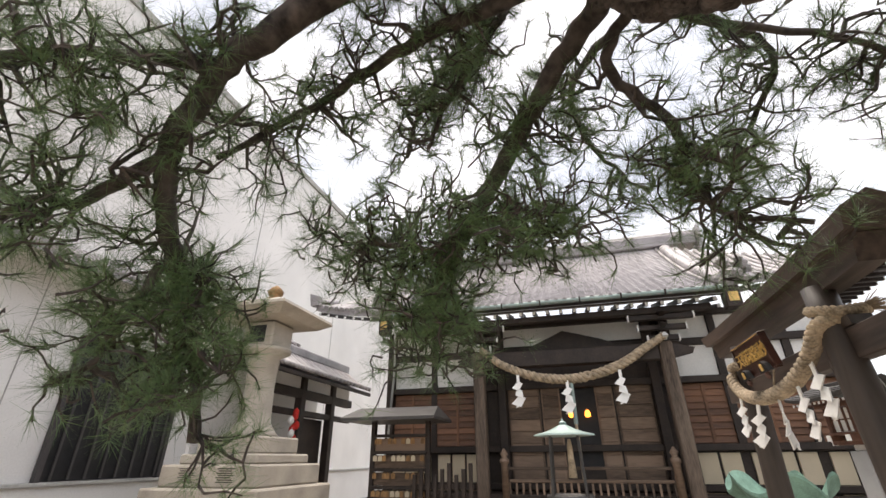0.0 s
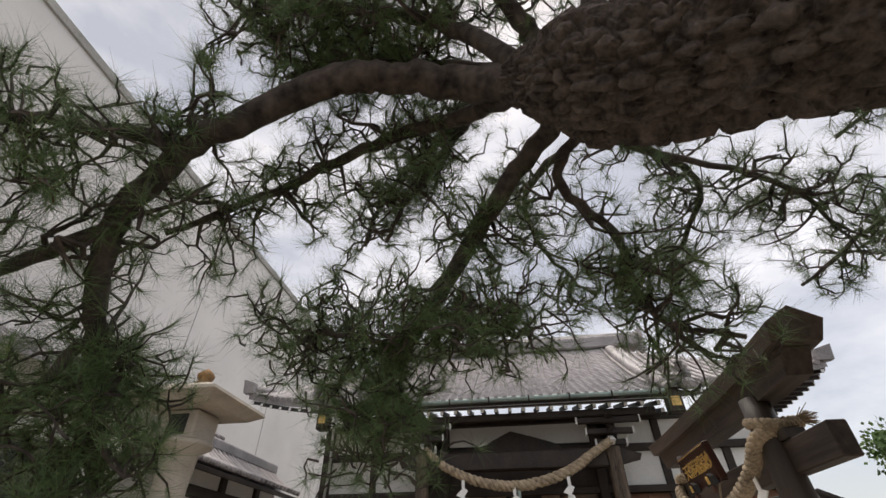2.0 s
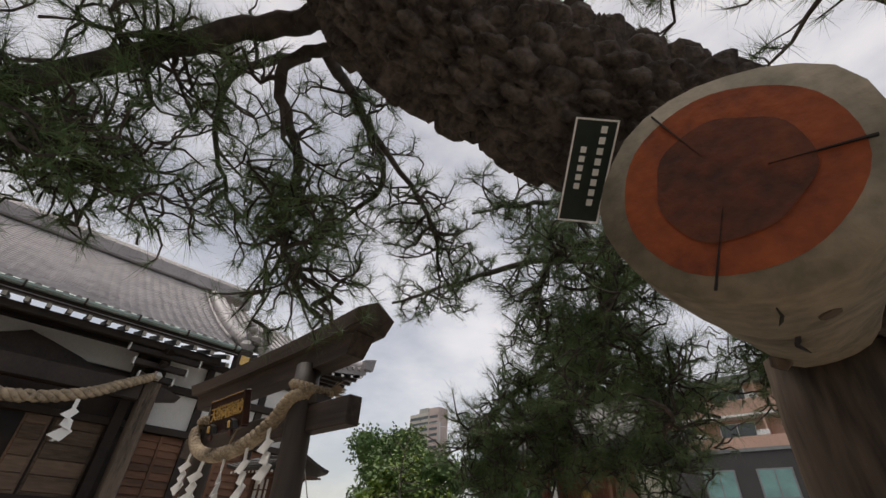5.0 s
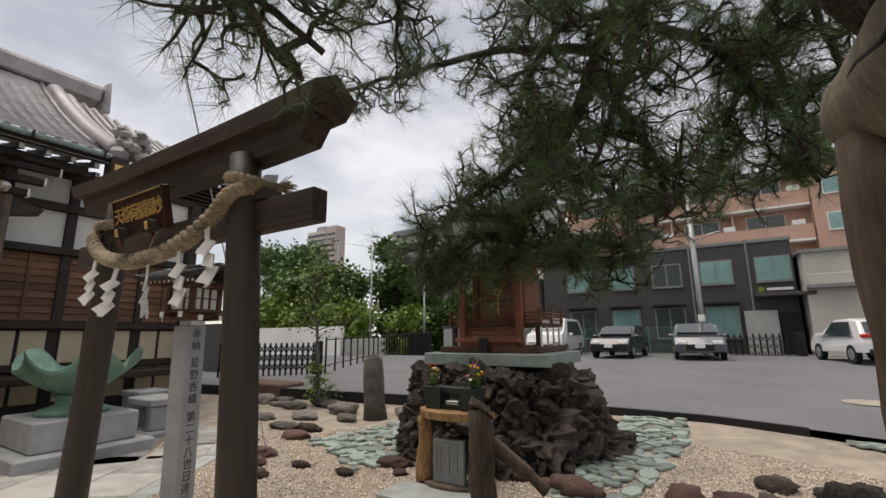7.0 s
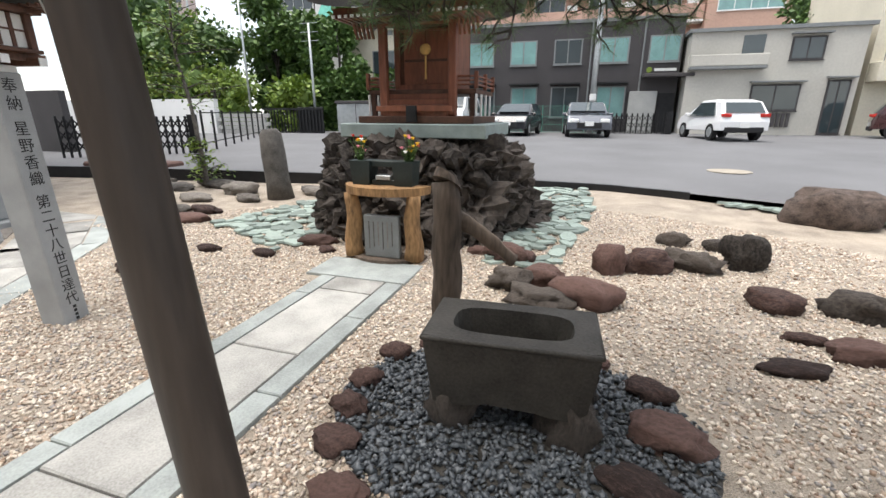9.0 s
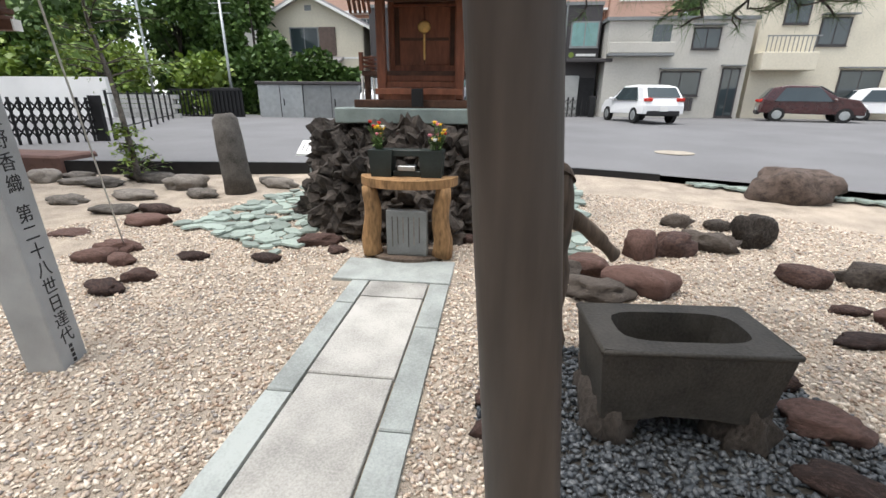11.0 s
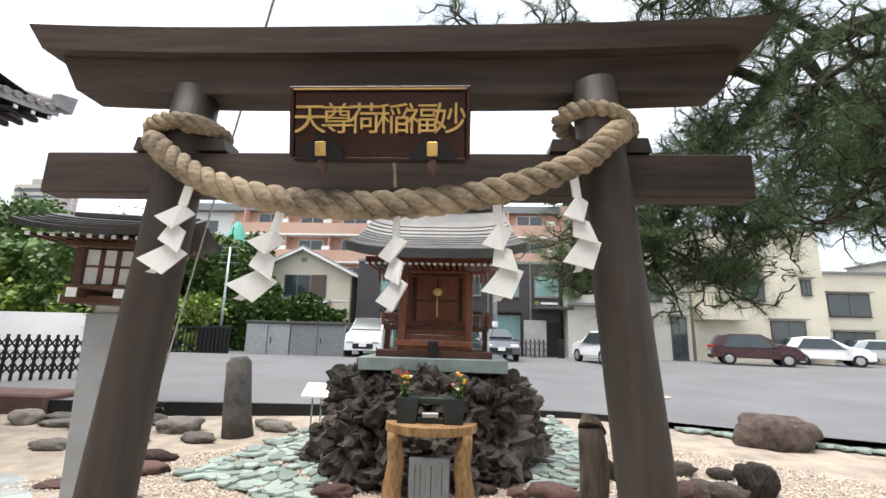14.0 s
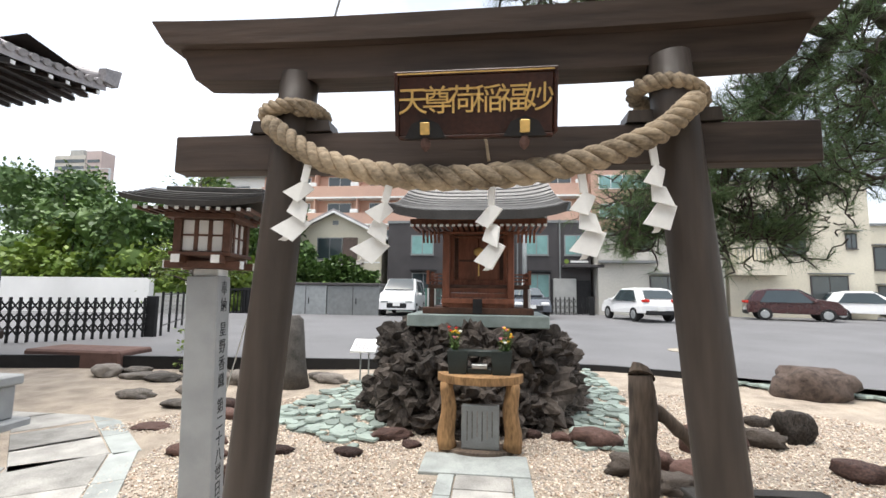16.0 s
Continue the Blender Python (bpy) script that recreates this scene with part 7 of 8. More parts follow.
# ---- the old pine over the torii ----
M_TRUNK = mat("plated_bark", (0.092, 0.076, 0.067), 0.95, vary=0.45, scale=14, fine=60, bump=1.0)
prng = random.Random(11)
pine = thing("pine_tree", (4.6, 1.0, 0), "old leaning black pine with plated bark, propped by a log crutch", "pine tree")
trunk_line = smooth_line([(4.75, 1.10, -0.05), (4.55, 1.00, 0.70), (4.10, 0.72, 1.60), (3.45, 0.30, 2.32), (2.99, -0.25, 2.68), (2.62, -0.71, 2.96), (2.45, -1.05, 3.18), (2.38, -1.27, 3.33)], 12)


def bark_tube(line, radii, n, amp):
    g = G()
    pts = [Vector(p) for p in line]
    u = (pts[1] - pts[0]).orthogonal().normalized()
    vs, fs = [], []
    run = 0.0
    for i, p in enumerate(pts):
        run += (p - pts[max(i - 1, 0)]).length
        t = (pts[min(i + 1, len(pts) - 1)] - pts[max(i - 1, 0)]).normalized()
        u = (u - t * u.dot(t)).normalized()
        w = t.cross(u)
        for k in range(n):
            a = 2 * math.pi * k / n
            d = u * math.cos(a) + w * math.sin(a)
            q = p + d * radii[i]
            wv = noise.noise_vector(q * 9) * 0.35
            ds, cells = noise.voronoi(Vector((run * 11, math.cos(a) * 0.26 * 24, math.sin(a) * 0.26 * 24)) + wv)
            plate = min(1.0, ((ds[1] - ds[0]) * 3.2) ** 0.7)
            lift = noise.cell(cells[0] * 7.3) * 0.35
            flake = 0.004 * noise.noise(q * 38) + 0.003 * noise.noise(q * 90)
            vs.append(p + d * (radii[i] * (1 + amp * (plate * (1 + lift) - 0.6)) + 0.02 * noise.noise(q * 3) + flake))
    for i in range(len(pts) - 1):
        for k in range(n):
            fs.append((i * n + k, i * n + (k + 1) % n, (i + 1) * n + (k + 1) % n, (i + 1) * n + k))
    fs.append(tuple((len(pts) - 1) * n + k for k in range(n)))
    return g.add(vs, fs)


fine_line = smooth_line(trunk_line[::4], 18)
nt = len(fine_line)
part("trunk", bark_tube(fine_line, [(0.30 - 0.10 * i / (nt - 1)) * min(1.0, 0.42 + 0.58 * (nt - 1 - i) / (nt * 0.16)) for i in range(nt)], 150, 0.20), M_TRUNK, pine, "thick plated bark trunk", True)

twig_g = G()
tuft_at = []


def tuft(p, d):
    tuft_at.append((Vector(p), Vector(d).normalized()))


def crooked(a, d, length, n, bend, lift=0.0):
    pts = [Vector(a)]
    d = Vector(d).normalized()
    for i in range(n):
        d = (d + Vector((prng.gauss(0, bend), prng.gauss(0, bend), prng.gauss(lift, bend)))).normalized()
        pts.append(pts[-1] + d * length / n)
    return pts, d


def spray(a, d, length, r):
    """A crooked twig with side twigs and needle tufts."""
    pts, e = crooked(a, d, length, 5, 0.55, 0.03)
    twig_g.tube(pts, [r, r * 0.85, r * 0.7, r * 0.55, r * 0.45, r * 0.3], 4, False)
    tuft(pts[-1], e)
    for k in range(1, 6):
        for j in range(prng.choice((1, 2, 2))):
            q = pts[k]
            side = Vector((prng.gauss(0, 1), prng.gauss(0, 1), prng.gauss(0.15, 0.7))).normalized()
            sub, se = crooked(q, e * 0.5 + side, prng.uniform(0.09, 0.2), 3, 0.5, 0.06)
            twig_g.tube(sub, [r * 0.5, r * 0.42, r * 0.34, r * 0.25], 3, False)
            tuft(sub[-1], se + Vector((0, 0, 0.35)))
            if prng.random() < 0.18:
                tuft(sub[2], se + side)


def limb(ctrl, r0, r1, density, start=0.25, spread=0.42, down=-0.05):
    line = smooth_line(ctrl, 7)
    wob = [p + Vector((prng.gauss(0, 0.006), prng.gauss(0, 0.006), prng.gauss(0, 0.006))) for p in line]
    n = len(wob)
    part("limb", G().tube(wob, [r0 + (r1 - r0) * i / (n - 1) for i in range(n)], 10, rough=0.12), M_BARK, pine, smooth=True)
    total = sum((wob[i + 1] - wob[i]).length for i in range(n - 1))
    for k in range(int(total * density * 1.08)):
        u = start + (1 - start) * prng.random()
        i = min(n - 2, int(u * (n - 1)))
        p = wob[i].lerp(wob[i + 1], prng.random())
        t = (wob[i + 1] - wob[i]).normalized()
        side = Vector((prng.gauss(0, 1), prng.gauss(0, 1), prng.gauss(0, 0.6) + down)).normalized()
        side = (side - t * side.dot(t) * 0.6 + t * 0.35).normalized()
        spray(p, side, prng.uniform(0.55, 1.15) * spread, prng.uniform(0.009, 0.015))
    return wob


def pad(c, size, n):
    """A flat, dense cloud of needle tufts on short twigs."""
    c = Vector(c)
    for k in range(n):
        o = [max(-1.5, min(1.5, prng.gauss(0, 0.9))) for i in range(3)]
        p = c + Vector((o[0] * size[0], o[1] * size[1], o[2] * size[2]))
        d = (p - c).normalized() * 0.45 + Vector((prng.gauss(0, 0.7), prng.gauss(0, 0.7), prng.gauss(0.3, 0.45)))
        sub, e = crooked(p, d, prng.uniform(0.10, 0.22), 4, 0.6, 0.04)
        twig_g.tube(sub, [0.006, 0.0052, 0.0045, 0.0038, 0.003], 3, False)
        tuft(sub[-1], e + Vector((0, 0, 0.25)))


F = (2.42, -1.15, 3.24)
limb([F, (2.28, -1.43, 3.50), (2.33, -1.75, 3.55), (2.38, -2.06, 3.50), (2.36, -2.42, 3.32), (2.37, -2.59, 3.20), (2.30, -2.84, 2.85), (2.15, -2.90, 2.57), (2.01, -2.89, 2.33), (1.90, -2.86, 2.07), (1.85, -2.82, 1.80)], 0.085, 0.02, 13, 0.45, 0.40)
limb([(2.37, -2.59, 3.20), (2.61, -2.93, 3.11), (2.80, -3.13, 2.92)], 0.035, 0.014, 18, 0.2, 0.4)
limb([(2.30, -2.84, 2.85), (2.36, -3.12, 2.63), (2.47, -3.19, 2.59), (2.52, -3.25, 2.49)], 0.03, 0.012, 16, 0.2, 0.38)
limb([F, (2.41, -1.49, 3.77), (2.48, -1.95, 3.96), (2.57, -2.37, 3.90)], 0.05, 0.014, 26, 0.3, 0.45)
limb([F, (2.21, -1.58, 3.81), (2.18, -1.95, 4.00), (2.23, -2.41, 3.91)], 0.04, 0.014, 22, 0.3, 0.45)
limb([(2.12, -2.92, 2.44), (2.12, -3.01, 2.26), (2.16, -3.08, 2.04)], 0.024, 0.01, 20, 0.1, 0.32)
limb([F, (2.03, -1.52, 3.61), (1.92, -1.98, 3.63), (1.92, -2.48, 3.35), (2.02, -2.89, 3.03)], 0.05, 0.014, 12, 0.3, 0.42)
limb([(2.39, -1.03, 3.15), (2.06, -1.10, 3.39), (1.78, -1.39, 3.20), (1.55, -1.69, 2.86), (1.45, -1.94, 2.52), (1.43, -1.98, 2.41)], 0.055, 0.03, 9, 0.35, 0.36)
limb([(2.43, -0.93, 3.11), (2.12, -0.98, 3.29), (1.94, -1.08, 3.18), (1.80, -0.86, 2.94), (1.69, -0.81, 2.74), (1.65, -0.70, 2.58), (1.72, -0.48, 2.48)], 0.03, 0.01, 13, 0.3, 0.40, 0.1)
limb([F, (1.85, -1.44, 4.01), (1.46, -1.64, 4.23), (1.25, -2.08, 3.97), (1.03, -2.31, 3.65)], 0.045, 0.014, 11, 0.3, 0.45)
limb([F, (1.98, -1.44, 3.68), (1.71, -1.55, 3.88), (1.52, -1.85, 3.64), (1.39, -2.03, 3.40)], 0.03, 0.012, 11, 0.4, 0.4)
limb([F, (2.38, -1.14, 3.59), (2.55, -1.31, 3.83), (2.71, -1.63, 4.08)], 0.06, 0.02, 9, 0.3, 0.45, 0.2)
limb([(2.43, -1.03, 3.15), (2.61, -0.89, 3.63), (2.79, -0.75, 3.93), (2.91, -0.43, 4.17)], 0.055, 0.02, 9, 0.3, 0.45, 0.2)
limb([(2.66, -0.55, 2.99), (2.69, -0.40, 3.26), (2.82, -0.53, 3.49), (2.69, -0.83, 3.87)], 0.06, 0.02, 9, 0.4, 0.4, 0.2)
limb([(2.71, -0.43, 3.23), (2.98, -0.45, 3.42), (3.21, -0.35, 3.40), (3.45, -0.06, 3.27), (3.70, 0.23, 3.24)], 0.045, 0.014, 11, 0.3, 0.42, 0.1)
limb([(2.01, -0.97, 3.40), (1.60, -0.52, 3.71), (1.23, -0.09, 3.69), (0.73, -0.30, 3.32)], 0.03, 0.012, 12, 0.2, 0.42)
limb([(1.60, -0.52, 3.71), (1.38, 0.27, 3.49), (1.18, 0.53, 3.32)], 0.02, 0.01, 14, 0.2, 0.38)
limb([(1.86, -0.99, 3.48), (1.31, -1.16, 3.71), (0.89, -1.06, 3.57), (0.70, -0.73, 3.27)], 0.025, 0.01, 12, 0.2, 0.42)
# hanging branch behind the gate
limb([(3.12, -0.05, 2.61), (2.73, 0.54, 3.29), (2.37, 1.04, 3.48), (2.02, 1.31, 3.03), (1.77, 1.38, 2.75), (1.56, 1.46, 2.36), (1.50, 1.47, 2.13)], 0.075, 0.02, 18, 0.3, 0.46)
limb([(2.02, 1.31, 3.03), (1.68, 1.27, 2.78), (1.27, 1.21, 2.54), (0.95, 1.20, 2.26)], 0.03, 0.01, 22, 0.1, 0.36)
limb([(1.77, 1.38, 2.75), (2.09, 1.54, 2.56), (2.42, 1.78, 2.38)], 0.028, 0.01, 22, 0.1, 0.40)
limb([(1.63, 1.43, 2.50), (1.32, 1.35, 2.31), (1.00, 1.30, 2.12), (0.88, 1.24, 2.02)], 0.02, 0.008, 24, 0.1, 0.30)
limb([(1.55, 1.46, 2.27), (1.93, 1.53, 2.14), (2.20, 1.67, 2.10)], 0.02, 0.008, 24, 0.1, 0.34)
limb([(2.22, 1.19, 3.31), (1.50, 1.26, 3.61), (0.75, 1.22, 3.68), (0.01, 1.03, 3.62)], 0.035, 0.012, 13, 0.1, 0.42)
limb([(2.32, 1.09, 3.41), (2.74, 1.27, 3.18), (3.03, 1.44, 2.73), (3.14, 1.52, 2.41)], 0.035, 0.012, 17, 0.2, 0.42)
limb([(2.91, 0.27, 2.97), (3.13, 0.79, 3.43), (3.20, 1.37, 3.34), (3.38, 1.74, 2.97)], 0.04, 0.012, 13, 0.3, 0.42)
limb([(2.36, 1.00, 3.50), (1.89, 0.92, 3.81), (1.33, 0.73, 3.89)], 0.03, 0.01, 15, 0.1, 0.42)
limb([(2.73, 0.54, 3.29), (2.50, 0.59, 3.05), (2.33, 0.67, 2.67), (2.15, 0.75, 2.34)], 0.03, 0.01, 20, 0.15, 0.4)
limb([(2.50, 0.59, 3.05), (2.13, 0.54, 3.04), (1.85, 0.68, 2.80)], 0.022, 0.01, 18, 0.15, 0.38)
limb([(2.33, 0.67, 2.67), (2.48, 0.70, 2.35), (2.44, 0.79, 2.12)], 0.02, 0.008, 20, 0.15, 0.34)
limb([(1.47, -1.85, 2.62), (1.59, -2.08, 2.66), (1.72, -2.30, 2.64)], 0.02, 0.008, 22, 0.1, 0.34)
limb([(1.53, -1.72, 2.80), (1.50, -1.53, 2.73), (1.50, -1.35, 2.67)], 0.018, 0.008, 22, 0.1, 0.32)
limb([(1.46, -1.93, 2.51), (1.44, -1.96, 2.37), (1.40, -1.96, 2.22)], 0.02, 0.008, 26, 0.1, 0.26)
pad((1.56, -1.96, 2.69), (0.2, 0.36, 0.11), 260)
pad((1.54, -1.58, 2.71), (0.16, 0.26, 0.10), 130)
pad((1.40, -1.94, 2.20), (0.10, 0.17, 0.08), 90)
pad((1.97, -2.91, 2.10), (0.14, 0.16, 0.16), 36)
pad((2.53, -3.10, 2.30), (0.16, 0.16, 0.14), 28)
pad((2.75, -2.96, 2.99), (0.12, 0.14, 0.16), 20)
pad((1.67, 1.41, 2.69), (0.25, 0.12, 0.18), 60)
pad((1.46, 1.40, 2.31), (0.32, 0.14, 0.14), 75)
pad((2.06, 1.58, 2.28), (0.22, 0.12, 0.14), 60)
pad((1.01, 1.25, 2.09), (0.12, 0.10, 0.06), 34)
pad((2.49, -2.09, 3.84), (0.2, 0.3, 0.10), 70)
pad((1.99, 1.28, 3.12), (0.16, 0.12, 0.16), 50)
limb([(3.2, 0.7, 3.35), (3.0, 1.5, 3.3), (2.82, 1.95, 3.0), (2.72, 2.05, 2.65)], 0.035, 0.01, 24, 0.25, 0.36)
limb([(3.0, 1.5, 3.3), (3.15, 1.9, 3.0), (3.2, 2.0, 2.7)], 0.025, 0.01, 22, 0.2, 0.34)
pad((2.80, 2.0, 2.86), (0.24, 0.15, 0.18), 40)
pad((3.08, 1.9, 2.74), (0.18, 0.14, 0.16), 26)


def needles(tufts, per, length):
    """All needles, as slim triangles."""
    rs = np.random.RandomState(3)
    n = len(tufts)
    c = np.repeat(np.array([tuple(t[0]) for t in tufts]), per, axis=0)
    ax = np.repeat(np.array([tuple(t[1]) for t in tufts]), per, axis=0)
    d = rs.normal(size=(n * per, 3))
    d /= np.linalg.norm(d, axis=1)[:, None]
    d = ax * 0.75 + d
    d /= np.linalg.norm(d, axis=1)[:, None]
    base = c - ax * rs.uniform(0, 0.05, (n * per, 1))
    ln = length * rs.uniform(0.65, 1.15, (n * per, 1))
    w = np.cross(d, rs.normal(size=(n * per, 3)))
    w /= np.linalg.norm(w, axis=1)[:, None]
    w *= 0.0010
    v = np.empty((n * per * 3, 3))
    v[0::3] = base + w
    v[1::3] = base - w
    v[2::3] = base + d * ln
    me = bpy.data.meshes.new("crown")
    me.vertices.add(len(v))
    me.vertices.foreach_set("co", v.ravel())
    me.loops.add(len(v))
    me.loops.foreach_set("vertex_index", np.arange(len(v)))
    me.polygons.add(len(v) // 3)
    me.polygons.foreach_set("loop_start", np.arange(0, len(v), 3))
    me.polygons.foreach_set("loop_total", np.full(len(v) // 3, 3))
    me.update()
    me.validate()
    me.materials.append(M_NEEDLE)
    return me


tagged(part("twig_web", twig_g, M_BARK, pine), kind="stuff")
tagged(part("crown", needles(tuft_at, 34, 0.118), M_NEEDLE, pine, "dark green needle tufts"), kind="stuff")

# log crutch that carries the trunk
M_PEEL = mat("peeled_wood", (0.34, 0.285, 0.215), 0.8, scale=7, fine=34, bump=0.6, dark=(0.10, 0.095, 0.07))
M_HEART = mat("orange_heartwood", (0.36, 0.085, 0.020), 0.7, vary=0.35, scale=6, fine=40, bump=0.3, dark=(0.11, 0.022, 0.010))
cr = thing("log_crutch", (3.06, 0.32, 0), "rough log post with a crosswise log propping the pine", "log crutch")
line = [(3.06 + 0.004 * i + 0.01 * math.sin(i), 0.32 - 0.004 * i, 2.17 * i / 12) for i in range(13)]
part("post", G().tube(line, [0.19, 0.175, 0.165, 0.16, 0.155, 0.15, 0.15, 0.155, 0.15, 0.15, 0.15, 0.15, 0.15], 20, rough=0.14), M_OLDWOOD, cr, smooth=True)
A, B = Vector((3.13, -0.71, 2.14)), Vector((3.09, 0.42, 2.31))
lg = part("cross_log", G().tube([A.lerp(B, i / 10) for i in range(11)], [0.185, 0.188, 0.186, 0.178, 0.172, 0.168, 0.162, 0.158, 0.152, 0.148, 0.135], 26, rough=0.10), M_PEEL, cr, "peeled pale log", True)
ax = (A - B).normalized()
e1 = ax.orthogonal().normalized()
e2 = ax.cross(e1)


def disc(r0, r1, off, n=40, wob=0.04):
    g = G()
    vs, fs = [], []
    for r in (r0, r1):
        for k in range(n):
            a = 2 * math.pi * k / n
            rr = r * (1 + wob * math.sin(3 * a + 1) + wob * 0.6 * math.sin(7 * a))
            vs.append(A + ax * off + (e1 * math.cos(a) + e2 * math.sin(a)) * rr)
    for k in range(n):
        fs.append((k, (k + 1) % n, n + (k + 1) % n, n + k))
    if r0 > 0 and r0 < 0.02:
        fs.append(tuple(range(n)))
    return g.add(vs, fs)


part("heartwood", disc(0.01, 0.148, 0.004, wob=0.012), M_HEART, lg, "orange-red heartwood face")
part("heart_core", disc(0.005, 0.098, 0.0065, wob=0.035), mat("dark_core", (0.16, 0.045, 0.018), 0.75, scale=16, fine=50, dark=(0.04, 0.014, 0.010)), lg, "dark worn core of the cut face")
for a, r in ((0.4, 0.17), (2.2, 0.16), (4.3, 0.17)):
    d = e1 * math.cos(a) + e2 * math.sin(a)
    s = ax.cross(d) * 0.0014
    c0, c1 = A + ax * 0.008 + d * 0.05, A + ax * 0.008 + d * r
    part("crack", G().add([c0, c1 + s, c1 - s, c0 - ax * 0.006, c1 + s - ax * 0.006, c1 - s - ax * 0.006], [(0, 1, 2), (0, 3, 4, 1), (1, 4, 5, 2), (2, 5, 3, 0)]), M_BLACK, lg)
for k, (u, a, sz) in enumerate(((0.13, 1.0, 0.03), (0.3, 2.4, 0.035), (0.42, 4.0, 0.04), (0.22, 5.2, 0.03), (0.6, 0.3, 0.035), (0.5, 3.1, 0.03))):
    c = A.lerp(B, u)
    d = e1 * math.cos(a) + e2 * math.sin(a)
    f = ax.cross(d)
    part("knot", G().hull([c + d * (0.17 + dz) + ax * (math.cos(b) * sz * sc) + f * (math.sin(b) * sz * 0.7 * sc) for dz, sc in ((0, 1), (0.022, 0.7)) for b in [i * math.pi / 5 for i in range(10)]]), M_OLDWOOD, lg, "dark cut knot")
for u0, u1, a in ((0.05, 0.4, 0.7), (0.2, 0.75, 1.6), (0.02, 0.5, 2.9), (0.3, 0.8, 3.7), (0.05, 0.35, 4.6), (0.15, 0.6, 5.6)):
    d = e1 * math.cos(a) + e2 * math.sin(a)
    f = ax.cross(d) * 0.003
    pts = [A.lerp(B, u0 + (u1 - u0) * i / 8) + d * 0.1835 + ax.cross(d) * 0.006 * math.sin(i * 1.7 + a) for i in range(9)]
    part("drying_split", G().tube(pts, [0.001, 0.003, 0.004, 0.005, 0.005, 0.005, 0.004, 0.003, 0.001], 4, False), M_BLACK, lg)
sgn = thing("tree_label", (2.86, -0.55, 2.44), "dark green tree label plate with white writing on the trunk", "label plate")
part("plate", G().cbox(-0.125, 0.125, -0.004, 0.004, -0.05, 0.05, 0.002), mat("dark_green_enamel", (0.014, 0.026, 0.022), 0.45), sgn)
for k in range(4):
    part("border", G().box(*((-0.125, 0.125, -0.006, -0.004, 0.046, 0.05), (-0.125, 0.125, -0.006, -0.004, -0.05, -0.046), (-0.125, -0.121, -0.006, -0.004, -0.046, 0.046), (0.121, 0.125, -0.006, -0.004, -0.046, 0.046))[k]), M_WHITE, sgn)
for k in range(8):
    part("writing_bar", G().box(-0.11 + 0.025 * k, -0.094 + 0.025 * k, -0.006, -0.004, 0.012, 0.026), M_WHITE, sgn)
for k in range(5):
    part("writing_bar", G().box(-0.06 + 0.022 * k, -0.046 + 0.022 * k, -0.006, -0.004, -0.026, -0.013), M_WHITE, sgn)
for ch in sgn.children:
    ch.matrix_parent_inverse = Matrix.Identity(4)
nrm = Vector((0.35, -0.40, -0.80)).normalized()
dwn = (Vector((-0.50, 0.43, -0.75)) - nrm * nrm.dot(Vector((-0.50, 0.43, -0.75)))).normalized()
sid = dwn.cross(-nrm)
sgn.matrix_basis = Matrix.Translation((2.86, -0.55, 2.44)) @ Matrix(((dwn.x, -nrm.x, sid.x, 0), (dwn.y, -nrm.y, sid.y, 0), (dwn.z, -nrm.z, sid.z, 0), (0, 0, 0, 1)))

# ---- paving ----
walkp = tagged(new("paved_path"), "pale granite paved path through the torii to the table", "path", "", "structure")


def flag(parent, pts, z, material, h=0.05, name="paving_stone"):
    c = Vector((sum(p[0] for p in pts) / len(pts), sum(p[1] for p in pts) / len(pts), 0))
    top = [Vector((c.x + (p[0] - c.x) * 0.985, c.y + (p[1] - c.y) * 0.985, z + h)) for p in pts]
    sh = [Vector((p[0], p[1], z + h - 0.008)) for p in pts]
    bo = [Vector((p[0], p[1], z - 0.03)) for p in pts]
    part(name, G().hull(top + sh + bo), material, parent)


prng = random.Random(21)
ys = [-3.6, -2.4, -1.2, 0.05, 1.2, 2.22, 2.52]
for a, b in zip(ys, ys[1:]):
    flag(walkp, [(-0.25, a + 0.006), (0.255, a + 0.006), (0.25, b - 0.006), (-0.245, b - 0.006)], 0.0, M_PAVE)
for s, x0, x1 in ((-1, -0.405, -0.262), (1, 0.267, 0.425)):
    y = -3.6
    while y < 2.5:
        b = min(2.52, y + prng.uniform(0.75, 1.15))
        flag(walkp, [(x0, y + 0.005), (x1, y + 0.005), (x1, b - 0.005), (x0, b - 0.005)], 0.0, M_GREENSTONE)
        y = b
flag(walkp, [(-0.60, 2.54), (0.43, 2.54), (0.43, 3.05), (-0.60, 3.05)], 0.0, M_GREENSTONE)
court = tagged(new("paved_court"), "worn grey flagstone paving leading to the temple hall", "paving", "", "structure")
u, v = Vector((-0.765, 0.644, 0)), Vector((-0.644, -0.765, 0))
o = Vector((-3.6, 2.78, 0))
for i in range(9):
    # edging, then two rows of flags with a dark strip between
    a, b = -0.1 + 0.75 * i, -0.1 + 0.75 * (i + 1) - 0.012
    for w0, w1, m in ((0.0, 0.24, M_GREENSTONE), (0.255, 1.0, M_PAVE), (1.08, 1.75, M_PAVE), (1.83, 2.6, M_PAVE)):
        j = 0.12 * prng.random() if w0 > 0.25 else 0
        q = [o + u * (a + j) + v * w0, o + u * (b + j) + v * w0, o + u * (b + j) + v * w1, o + u * (a + j) + v * w1]
        flag(court, [(p.x, p.y) for p in q], 0.0, m if not (w0 > 1 and i % 3 == 1) else M_GREYROCK, 0.035)
o2, u2, v2 = Vector((-3.6, 2.78, 0)), Vector((0.56, -0.83, 0)), Vector((-0.83, -0.56, 0))
